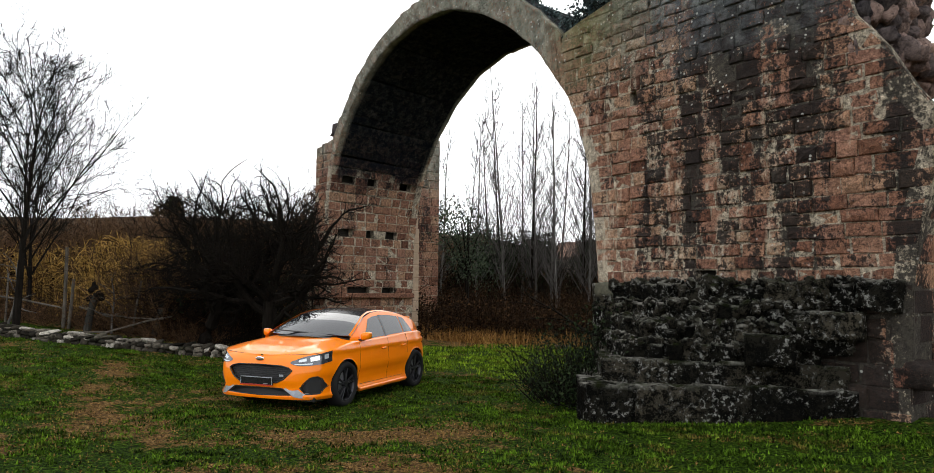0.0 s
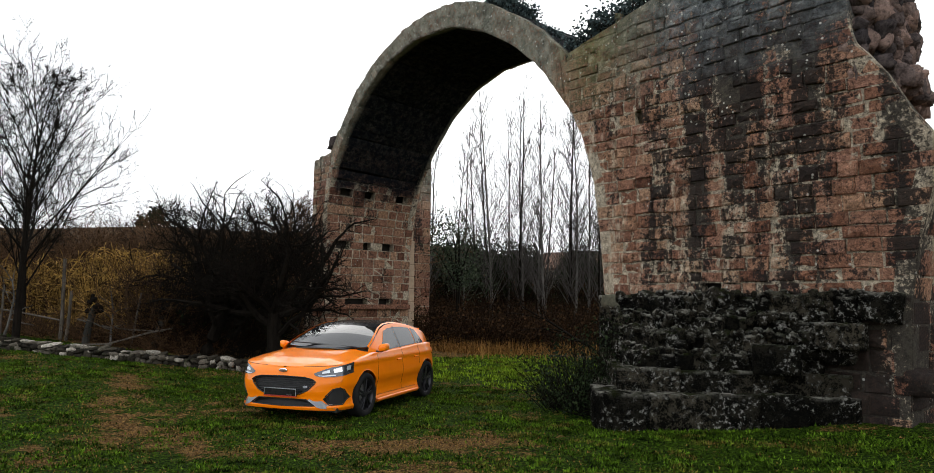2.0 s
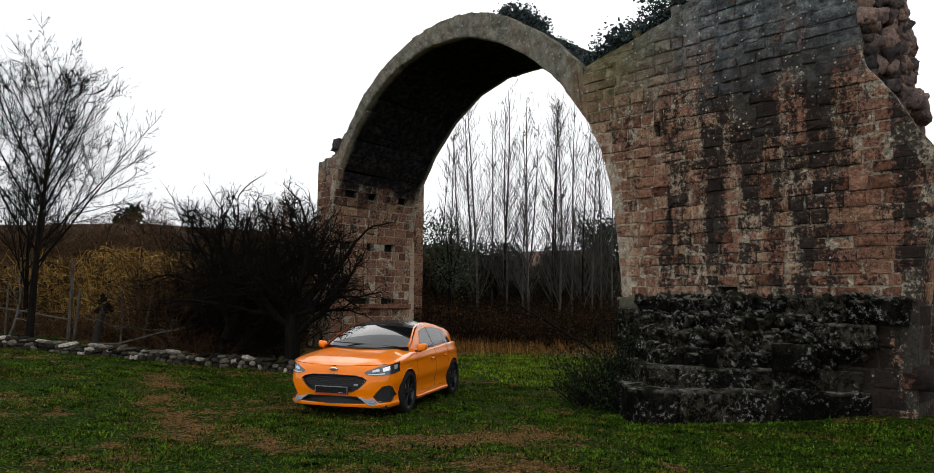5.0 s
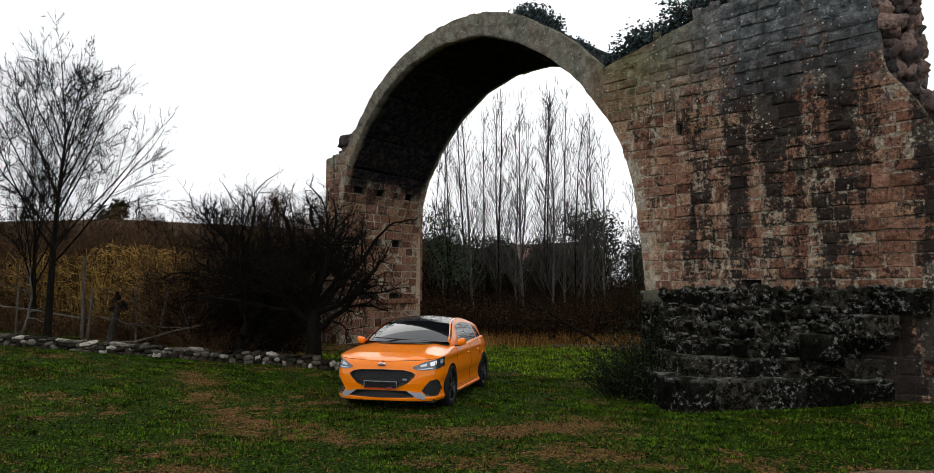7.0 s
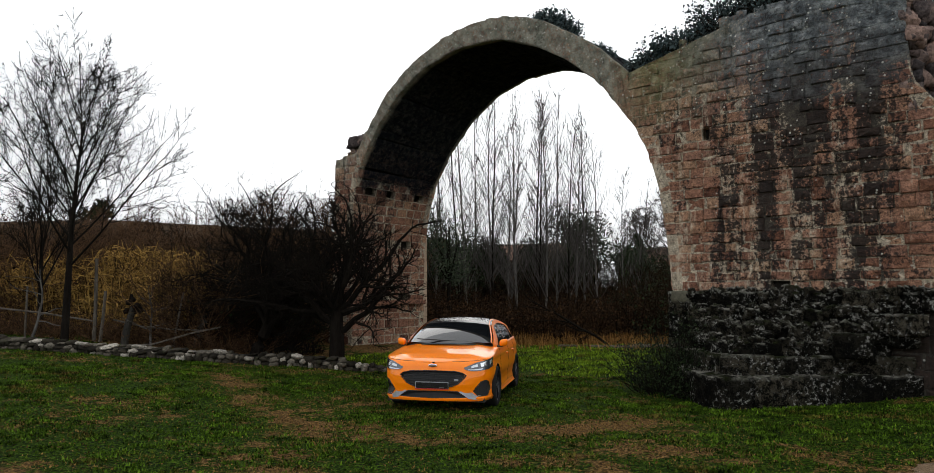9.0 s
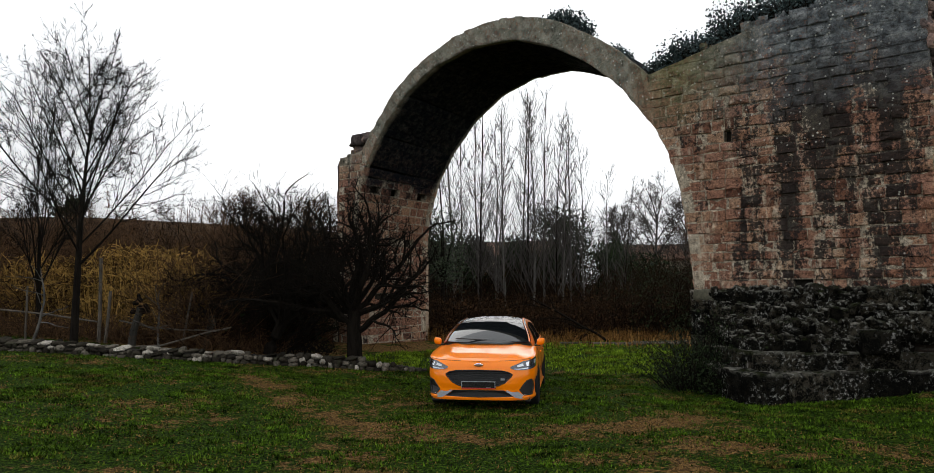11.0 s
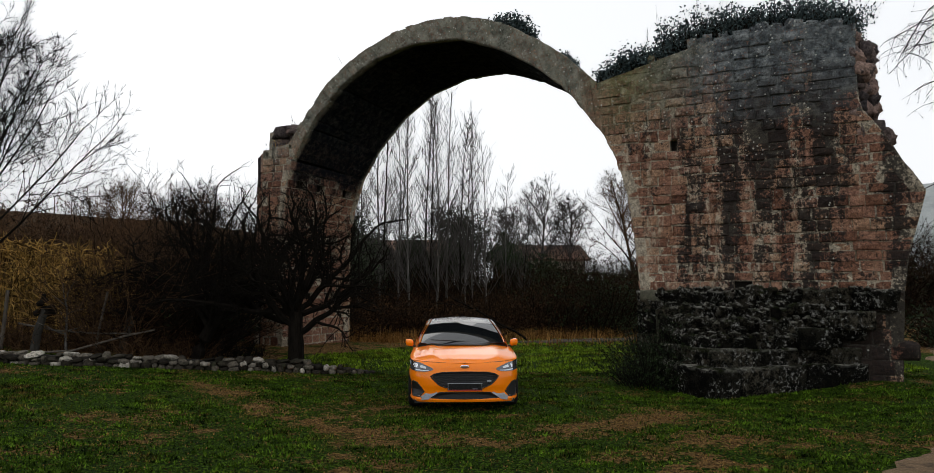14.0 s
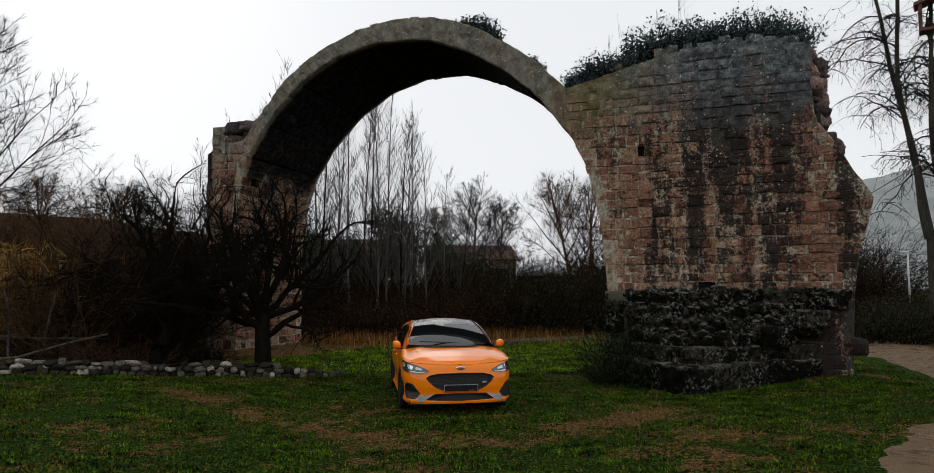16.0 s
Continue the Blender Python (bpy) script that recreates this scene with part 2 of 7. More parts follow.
def bark(name, dark, light, scale=14.0):
    m = Mat(name, 0.95)
    f = m.noise(scale, None, 7, 0.7, (1.0, 1.0, 0.25))
    m.colour(m.ramp(f, (0.3, dark), (0.7, light)))
    return m.bump(f, 0.8, 0.02).m


def leaf(name, dark, light, rough=0.6):
    m = Mat(name, rough)
    m.b.inputs["Specular IOR Level"].default_value = 0.03
    m.colour(m.ramp(m.geo.outputs["Random Per Island"], (0.0, dark), (1.0, light)))
    return m.m


M_BARK = bark("dark_damp_bark", (0.004, 0.0034, 0.0028), (0.017, 0.014, 0.011))
M_BARK_GREY = bark("grey_poplar_bark", (0.04, 0.038, 0.034), (0.17, 0.16, 0.145), 9.0)
M_BARK_PLANE = bark("plane_tree_bark", (0.02, 0.019, 0.017), (0.07, 0.065, 0.055), 5.0)
M_TWIG = leaf("brown_twigs", (0.004, 0.003, 0.0022), (0.033, 0.019, 0.011), 0.9)
M_REED = leaf("dry_reeds", (0.03, 0.017, 0.006), (0.48, 0.30, 0.085), 0.8)
M_EVERGREEN = leaf("dark_evergreen_leaves", (0.004, 0.008, 0.004), (0.025, 0.037, 0.014))
M_SHRUB = leaf("blue_green_shrub_leaves", (0.016, 0.027, 0.03), (0.085, 0.115, 0.115))
M_IVY = leaf("grey_green_ivy_leaves", (0.008, 0.013, 0.007), (0.055, 0.07, 0.04))
M_RUST = leaf("rusty_dead_leaves", (0.03, 0.012, 0.005), (0.20, 0.095, 0.034), 0.9)


def turf(name, dark, light):
    """Blades that differ one by one and, in clumps, from sappy to dull and brown."""
    m = Mat(name, 0.7)
    m.b.inputs["Specular IOR Level"].default_value = 0.03
    c = m.ramp(m.geo.outputs["Random Per Island"], (0.0, dark), (1.0, light))
    clump = m.noise(3.4, None, 5, 0.65, (0.55, 1.0, 1.0))
    c = m.mix(1.0, c, m.ramp(clump, (0.36, (0.12, 0.12, 0.14)), (0.5, (0.75, 0.72, 0.7)), (0.64, (1.5, 1.4, 1.2))), "MULTIPLY")
    c = m.mix(m.level(m.noise(1.5, None, 6, 0.7), 0.53, 0.63, 0, 0.7), c, m.mix(m.geo.outputs["Random Per Island"], (0.02, 0.011, 0.004), (0.2, 0.115, 0.035)))
    return m.colour(c).m


M_GRASS = turf("grass_blades", (0.004, 0.012, 0.0008), (0.095, 0.185, 0.014))
# brighter copy of the turf: the open light beyond the arch is painted in
M_GRASS_LIT = turf("lush_grass_blades", (0.04, 0.085, 0.005), (0.27, 0.43, 0.03))
M_DEAD = leaf("rusty_dead_grass", (0.08, 0.035, 0.010), (0.44, 0.24, 0.075), 0.9)
# far twigs: the greying of distance haze is put into their colour
M_TWIG_FAR = leaf("grey_brown_twigs", (0.035, 0.030, 0.027), (0.11, 0.10, 0.092), 0.9)
M_BRUSH = leaf("brown_scrub_twigs", (0.012, 0.008, 0.0055), (0.13, 0.074, 0.038), 0.9)
M_WITHER = leaf("withered_dark_leaves", (0.006, 0.0038, 0.0024), (0.058, 0.03, 0.013), 0.9)
M_STRAW = leaf("dull_straw", (0.02, 0.01, 0.003), (0.28, 0.165, 0.055), 0.9)
M_WOOD = bark("weathered_grey_wood", (0.035, 0.03, 0.025), (0.15, 0.13, 0.105))


# ---- blocks of stone ----
class Blocks:
    """Collects many chamfered blocks in one mesh. A block is given by four corners of its face and the way out of it."""

    def __init__(self):
        self.v, self.f = [], []

    def add(self, corners, out, front, back, chamfer=0.015, jitter=0.0, rng=random):
        c = [Vector(p) for p in corners]
        mid = sum(c, Vector()) / 4
        o = Vector(out).normalized()
        n = len(self.v)
        self.v += [tuple(p + o * back) for p in c]
        self.v += [tuple(p + o * (front - chamfer)) for p in c]
        for p in c:
            d = mid - p
            q = p + d.normalized() * chamfer * 1.5 + o * (front + rng.uniform(-jitter, jitter))
            self.v.append(tuple(q))
        for k in (0, 4):
            for i in range(4):
                j = (i + 1) % 4
                self.f.append((n + k + i, n + k + j, n + k + 4 + j, n + k + 4 + i))
        self.f.append((n + 8, n + 9, n + 10, n + 11))

    def mesh(self, name, material, smooth=False):
        me = bpy.data.meshes.new(name)
        me.from_pydata(self.v, [], self.f)
        me.materials.append(material)
        bm_ = bmesh.new()
        bm_.from_mesh(me)
        bmesh.ops.recalc_face_normals(bm_, faces=bm_.faces[:])
        bm_.to_mesh(me)
        bm_.free()
        return me


def unit_stone(seed, chamfer=0.06):
    """A block one unit wide (x) and high (z), face towards -y, one unit deep, with worn edges."""
    r = random.Random(seed)
    b = Blocks()
    j = lambda a: r.uniform(-a, a)
    cs = [(-0.5 + j(0.045), 0, -0.5 + j(0.07)), (0.5 + j(0.045), 0, -0.5 + j(0.07)), (0.5 + j(0.045), 0, 0.5 + j(0.07)), (-0.5 + j(0.045), 0, 0.5 + j(0.07))]
    b.add(cs, (0, -1, 0), 0.0, -1.0, chamfer, 0.05, r)
    # the rough-hewn front: a centre and edge points instead of one flat face
    n = len(b.v) - 4
    b.f.pop()
    ring = []
    for i in range(4):
        a, c = Vector(b.v[n + i]), Vector(b.v[n + (i + 1) % 4])
        ring += [n + i, len(b.v)]
        b.v.append(tuple(a.lerp(c, r.uniform(0.35, 0.65)) + Vector((0, j(0.11), 0))))
    mid = len(b.v)
    b.v.append((j(0.15), j(0.1) - 0.06, j(0.15)))
    for i in range(8):
        b.f.append((ring[i], ring[(i + 1) % 8], mid))
    return b.mesh("block", M_STONE)


UNIT = [unit_stone(s) for s in range(16)]


def boulder(seed, material, rough=0.16, power=0.45, cuts=3):
    """A worn rounded block in a unit box."""
    bm_ = bmesh.new()
    bmesh.ops.create_cube(bm_, size=1.0)
    bmesh.ops.subdivide_edges(bm_, edges=bm_.edges[:], cuts=cuts, use_grid_fill=True)
    for v in bm_.verts:
        s = v.co.normalized() * 0.5
        q = v.co.lerp(s, power)
        q = q * (1 + rough * noise.noise(v.co * 2.3 + Vector((seed * 7.1, 0, 0))))
        q = q + 0.05 * Vector((noise.noise(v.co * 5 + Vector((seed, 3, 0))), noise.noise(v.co * 5 + Vector((seed, 9, 0))), noise.noise(v.co * 5 + Vector((seed, 15, 0)))))
        v.co = q
    for f in bm_.faces:
        f.smooth = True
    me = bpy.data.meshes.new("boulder")
    bm_.to_mesh(me)
    bm_.free()
    me.materials.append(material)
    return me


def piece(name, me, parent, m):
    ob = new(name, me)
    ob.parent = parent
    ob.matrix_basis = m
    return ob


# ---- the bridge ----
INTRADOS = [(0.02, 0.0), (0.0, 1.85), (-0.1, 2.95), (-0.24, 4.0), (-0.48, 4.85), (-0.8, 5.5), (-1.17, 5.97), (-1.66, 6.64), (-2.51, 7.34), (-3.41, 7.86), (-4.5, 8.25), (-5.8, 8.27), (-7.0, 7.95), (-8.1, 7.28), (-9.05, 6.35),
            (-9.7, 5.4), (-10.05, 4.4), (-10.25, 3.3), (-10.3, 1.6), (-10.3, 0.0)]
EXTRADOS = [(-0.92, 6.67), (-1.57, 7.35), (-2.38, 7.97), (-3.36, 8.56), (-4.4, 8.92), (-5.4, 9.01), (-6.6, 8.87), (-7.74, 8.45), (-8.72, 7.83), (-9.48, 7.06), (-10.22, 6.17)]
RIGHT_TOP = [(-0.92, 6.67), (0.48, 7.0), (1.4, 7.25), (2.8, 7.36), (4.1, 7.15), (4.35, 7.0)]
RIGHT_EDGE = [(4.35, 7.0), (4.32, 6.5), (4.36, 5.5), (4.72, 5.0), (5.02, 4.4), (5.4, 3.8), (5.3, 3.4), (5.08, 2.6), (4.98, 1.9), (4.88, 0.0)]
DEPTH, SHELL = 3.05, 0.22
bridge = thing("stone_bridge", "ruined old sandstone bridge with one standing arch between two piers", "bridge", BRIDGE)


def inset(outline, d):
    """Moves a closed outline of (x, z) inwards."""
    n, cx, cz = len(outline), sum(p[0] for p in outline) / len(outline), sum(p[1] for p in outline) / len(outline)
    res, area = [], sum(outline[i][0] * outline[(i + 1) % n][1] - outline[(i + 1) % n][0] * outline[i][1] for i in range(n))
    s = 1 if area > 0 else -1
    for i in range(n):
        (ax, az_), (bx, bz), (cx2, cz2) = outline[i - 1], outline[i], outline[(i + 1) % n]
        n1 = Vector((-(bz - az_), bx - ax)).normalized() * s
        n2 = Vector((-(cz2 - bz), cx2 - bx)).normalized() * s
        k = (n1 + n2)
        k = k.normalized() / max(0.5, k.normalized().dot(n1))
        res.append((bx + k.x * d, bz + k.y * d))
    return res


def taper(x, y, z):
    """The torn end falls back towards the rear above the springing."""
    return x - 0.16 * y * min(1.0, max(0.0, (z - 3.0) / 1.3)) if x > 3.5 else x


right_in = [p for p in INTRADOS if p[0] > -0.85]
pier_outline = right_in + RIGHT_TOP[:-1] + [(3.9, 7.1)] + [(x - (0.5 if z > 4.2 else 0.3 if z > 3 else 0), z) for x, z in RIGHT_EDGE[1:]]
bm = bmesh.new()
prism(bm, inset(pier_outline, SHELL), SHELL, DEPTH - SHELL)
pier = part("pier", bm, M_HOLLOW, bridge, "broad pier of reddish sandstone blocks with black lichen runs")


def rise(x):
    """The underside is skewed: it climbs towards the front over the arch's left half."""
    return float(np.interp(x, [-10.28, -10.05, -9.7, -9.05, -8.1, -7.0, -5.8, -4.5, -3.4, -2.5], [0.04, 0.3, 0.46, 0.45, 0.42, 0.33, 0.23, 0.13, 0.05, 0.0]))


def raised(line):
    """The underside's line at the bridge's front face."""
    res = []
    for i, (x, z) in enumerate(line):
        (ax, az_), (bx, bz) = line[max(0, i - 1)], line[min(len(line) - 1, i + 1)]
        t_ = Vector((bx - ax, bz - az_)).normalized()
        res.append((x + t_.y * rise(x), z - t_.x * rise(x)))
    return res


ring_in = [p for p in INTRADOS if -9.95 < p[0] < -0.75]
bm = bmesh.new()
prism(bm, inset(raised(ring_in) + [(-10.15, 5.75)] + EXTRADOS[::-1], 0.1), SHELL + 0.1, DEPTH - SHELL - 0.1)
arch = part("arch", bm, M_HOLLOW, bridge, "thin arch ring with a dark underside over the open span")
FAR_LEFT = [(-10.3, 6.15), (-10.8, 6.12), (-11.22, 6.0), (-11.25, 4.0), (-11.3, 2.0), (-11.35, 0.0)]
far_outline = [p for p in raised(INTRADOS) if p[0] < -10.0 and p[1] < 6.0] + FAR_LEFT[::-1]
bm = bmesh.new()
prism(bm, inset(far_outline, SHELL), SHELL, DEPTH - SHELL)
pier_far = part("pier", bm, M_HOLLOW, bridge, "far pier of weathered sandstone blocks with square putlog holes")


def at_height(table, z):
    """x of a table of (x, z) at a height, where the table climbs or falls steadily."""
    t = sorted(table, key=lambda p: p[1])
    return float(np.interp(z, [p[1] for p in t], [p[0] for p in t]))


def along(line, step, rng):
    """Points along a line of (x, z) at uneven steps, each with the way along it."""
    pts = [Vector((x, 0, z)) for x, z in line]
    seg = [(b - a).length for a, b in zip(pts, pts[1:])]
    total, s, res = sum(seg), 0.0, []
    cuts = [0.0]
    while cuts[-1] < total - step * 0.6:
        cuts.append(cuts[-1] + step * rng.uniform(0.85, 1.15))
    cuts[-1] = total
    for c in cuts:
        k, left = 0, c
        while k < len(seg) - 1 and left > seg[k]:
            left -= seg[k]
            k += 1
        res.append(pts[k].lerp(pts[k + 1], left / seg[k]))
    return res


rng = random.Random(4)
mortar, rest = Blocks(), Blocks()


def front_cell(parent, x0, x1, z0, z1, y=0.0, single=True, name="block", mort=None, stones=None, back=False):
    """One stone of a front (or back) face with the mortar bed round it."""
    (mort or mortar).add([(x0, y, z0), (x1, y, z0), (x1, y, z1), (x0, y, z1)], (0, 1 if back else -1, 0), -0.014, -SHELL - 0.02, 0.002)
    g = rng.uniform(0.005, 0.015)
    proud = rng.uniform(-0.02, 0.034)
    if single:
        proud = max(proud, -0.02)
        x0, x1, z0, z1 = x0 + rng.uniform(-0.012, 0.012), x1 + rng.uniform(-0.012, 0.012), z0 + rng.uniform(-0.014, 0.014), z1 + rng.uniform(-0.014, 0.014)
        d = 0.2
        m_ = Matrix.LocRotScale(((x0 + x1) / 2, y - proud, (z0 + z1) / 2), Euler((rng.uniform(-0.035, 0.035), rng.uniform(-0.014, 0.014), rng.uniform(-0.035, 0.035))), (x1 - x0 - 2 * g, d, z1 - z0 - 2 * g))
        piece(name, rng.choice(UNIT), parent, m_)
    else:
        j = lambda: rng.uniform(-0.012, 0.012)
        (stones or rest).add([(x0 + g + j(), y, z0 + g + j()), (x1 - g + j(), y, z0 + g + j()), (x1 - g + j(), y, z1 - g + j()), (x0 + g + j(), y, z1 - g + j())], (0, 1 if back else -1, 0), proud, -0.15, 0.02, 0.012, rng)


def courses(z0, z1, low, high):
    zs = [z0]
    while zs[-1] < z1 - low:
        zs.append(zs[-1] + rng.uniform(low, high))
    zs[-1] = z1
    return zs


def lengths(x0, x1, low, high):
    xs = [x0]
    while xs[-1] < x1 - high:
        xs.append(xs[-1] + rng.uniform(low, high))
    if x1 - xs[-1] > low * 0.5:
        xs.append(x1)
    else:
        xs[-1] = x1
    return xs


def face(parent, left, right, top, zs, holes=(), low=0.3, high=0.66, single=True, quoin=None, **kw):
    """A coursed front: left(z) and right(z) bound it, top(x) cuts it off, holes are left open."""
    for za, zb in zip(zs, zs[1:]):
        zm = (za + zb) / 2
        x0, x1 = left(zm), right(zm)
        stops = [(x0, x1)]
        for hx0, hx1, hz in holes:
            if za <= hz < zb:
                stops = [s for a, b in stops for s in ((a, hx0), (hx1, b)) if s[1] - s[0] > 0.05] if any(a < hx0 and hx1 < b for a, b in stops) else stops
        for a, b in stops:
            if quoin and b == x1 and b - a > 2.5:
                first_ = [a] if a != x0 else [a, a + rng.uniform(0.32, 0.6)]
                q_ = b - rng.uniform(0.5, 1.0)
                xs = first_[:-1] + lengths(first_[-1], q_, low, high) + ([b] if b - q_ < 0.75 else [(b + q_) / 2, b])
            else:
                xs = lengths(a, b, low, high)
            for xa, xb in zip(xs, xs[1:]):
                if xb - xa < 0.04:
                    continue
                t = top((xa + xb) / 2)
                if za > t - 0.08:
                    continue
                zc = min(zb, t + rng.uniform(-0.03, 0.1))
                if xa == x0 or xb == x1:
                    y_, o_ = kw.get("y", 0.0), (0, 1 if kw.get("back") else -1, 0)
                    la, lb = (left(za), left(zc)) if xa == x0 else (xa, xa)
                    ra, rb = (right(za), right(zc)) if xb == x1 else (xb, xb)
                    mortar.add([(la, y_, za), (ra, y_, za), (rb, y_, zc), (lb, y_, zc)], o_, -0.014, -SHELL - 0.02, 0.002)
                    g = 0.009
                    cs = [(la + g, y_, za + g), (ra - g, y_, za + g), (rb - g, y_, zc - g), (lb + g, y_, zc - g)]
                    if single:
                        one = Blocks()
                        one.add(cs, o_, rng.uniform(-0.012, 0.02), -0.2, 0.018, 0.012, rng)
                        piece("block", one.mesh("block", M_STONE), parent, Matrix())
                    else:
                        rest.add(cs, o_, rng.uniform(-0.012, 0.02), -0.15, 0.018, 0.012, rng)
                    continue
                front_cell(parent, xa, xb, za, zc, single=single, **kw)


top_right = lambda x: lerp_table(RIGHT_TOP, x)
left_right = lambda z: at_height([(x, zz) for x, zz in INTRADOS if x > -1.3] + [(-0.97, 6.9)], z) if z < 5.6 else max(-0.94, at_height([(x, zz) for x, zz in INTRADOS if x > -2.6], z)) if z < 6.67 else float(np.interp(z, [6.67, 7.0, 7.25, 7.36], [-0.92, 0.48, 1.4, 2.8]))
edge_right = lambda z: at_height(RIGHT_EDGE, z)
# the broad pier's front: single blocks
zs = courses(1.88, 7.4, 0.175, 0.255)
face(pier, left_right, edge_right, top_right, zs, holes=[(0.71, 0.86, 4.96), (1.95, 2.3, 1.95)], low=0.2, high=0.46, quoin=True)
# its lower right corner below the ledge, and its back
face(pier, lambda z: 3.3, lambda z: at_height(RIGHT_EDGE, z), lambda x: 9, courses(0.0, 1.88, 0.24, 0.34), low=0.25, high=0.45)
face(pier, left_right, lambda z: taper(edge_right(z), DEPTH, z), top_right, courses(0.0, 7.4, 0.34, 0.46), low=0.5, high=0.95, single=False, y=DEPTH, back=True)


def soffit(line, out_side, step, parent, holes=(), low=0.32, high=0.6, mort=None, stones=None, y0=0.0, y1=DEPTH, climb=False):
    """Courses that run along the bridge's depth on a curved face given by a line of (x, z)."""
    ps = along(line, step, rng)
    for a, b in zip(ps, ps[1:]):
        t = (b - a).normalized()
        o = Vector((t.z, 0, -t.x)) * out_side
        ys = lengths(y0, y1, low, high)
        for ya, yb in zip(ys, ys[1:]):
            ym, zm = (ya + yb) / 2, (a.z + b.z) / 2
            if any(abs(ym - hy) < 0.2 and abs(zm - hz) < step * 0.5 for hy, hz in holes):
                continue
            up_ = lambda p, y: o * (-rise(p.x) * (1 - y / DEPTH) if climb else 0.0)
            A, B = lambda y: Vector((taper(a.x, y, a.z), y, a.z)) + up_(a, y), lambda y: Vector((taper(b.x, y, b.z), y, b.z)) + up_(b, y)
            (mort or mortar).add([A(ya), A(yb), B(yb), B(ya)], o, -0.014, -SHELL - 0.02, 0.002)
            g, pr = rng.uniform(0.006, 0.014), rng.uniform(-0.014, 0.024)
            k = t * g
            (stones or rest).add([A(ya + g) + k, A(yb - g) + k, B(yb - g) - k, B(ya + g) - k], o, pr, -0.12, 0.02, 0.012, rng)


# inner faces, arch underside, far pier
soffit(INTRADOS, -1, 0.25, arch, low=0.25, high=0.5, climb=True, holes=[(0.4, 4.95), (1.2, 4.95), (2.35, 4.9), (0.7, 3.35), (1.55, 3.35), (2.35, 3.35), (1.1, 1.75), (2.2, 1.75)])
soffit([(x, z) for x, z in RIGHT_EDGE[2:]], -1, 0.34, pier, low=0.4, high=0.8)
soffit(FAR_LEFT[2:], 1, 0.32, pier_far)
face(pier_far, lambda z: at_height(FAR_LEFT[2:], z), lambda z: at_height([p for p in raised(INTRADOS) if p[0] < -8.9], z), lambda x: 6.05, courses(0.0, 6.15, 0.19, 0.27), low=0.22, high=0.46, single=False)
face(pier_far, lambda z: at_height(FAR_LEFT[2:], z), lambda z: at_height([p for p in INTRADOS if p[0] < -8.9], z), lambda x: 6.05, courses(0.0, 6.15, 0.34, 0.45), low=0.5, high=0.9, single=False, y=DEPTH, back=True)
# top surfaces
soffit(RIGHT_TOP, -1, 0.45, pier, low=0.4, high=0.8)
soffit(EXTRADOS, 1, 0.36, arch, low=0.35, high=0.8)
soffit([(-10.2, 6.15), (-11.22, 6.0)], 1, 0.4, pier_far)
# the blunt cutwater on the far pier's outer side, wider at its foot
def plan_face(p, q, z0, z1, low=0.3, high=0.6):
    """Coursed stones on an upright face between two points of the plan; its outer side lies to the right of p to q."""
    p, q = Vector((*p, 0)), Vector((*q, 0))
    d = (q - p).normalized()
    o = Vector((d.y, -d.x, 0))
    cz = courses(z0, z1, 0.24, 0.36)
    for za, zb in zip(cz, cz[1:]):
        ss = lengths(0, (q - p).length, low, high)
        for sa, sb in zip(ss, ss[1:]):
            at = lambda s, z: p + d * s + Vector((0, 0, z))
            mortar.add([at(sa, za), at(sb, za), at(sb, zb), at(sa, zb)], o, -0.026, -0.2, 0.002)
            g = rng.uniform(0.006, 0.014)
            rest.add([at(sa + g, za + g), at(sb - g, za + g), at(sb - g, zb - g), at(sa + g, zb - g)], o, rng.uniform(-0.014, 0.024), -0.14, 0.02, 0.012, rng)


bm = bmesh.new()
for grow, z1 in ((0.0, 5.95), (0.28, 1.75)):
    pl = [(-11.1, 2.95), (-11.85 - grow, 2.3), (-11.95 - grow, 0.55 - grow * 0.5), (-11.2 - grow * 0.3, -grow * 0.6)]
    low_ = [bm.verts.new((x * 1.0 + 0.12, y + (0.12 if y < 1 else -0.12), -0.2)) for x, y in pl]
    top_ = [bm.verts.new((x * 1.0 + 0.12, y + (0.12 if y < 1 else -0.12), z1)) for x, y in pl]
    bm.faces.new(top_)
    for i in range(4):
        k = (i + 1) % 4
        bm.faces.new((low_[i], low_[k], top_[k], top_[i]))
    for a, b in zip(pl, pl[1:]):
        plan_face(a, b, 0.0, z1 + 0.03)
part("cutwater", bm, M_HOLLOW, pier_far, "blunt stone cutwater on the outer side")

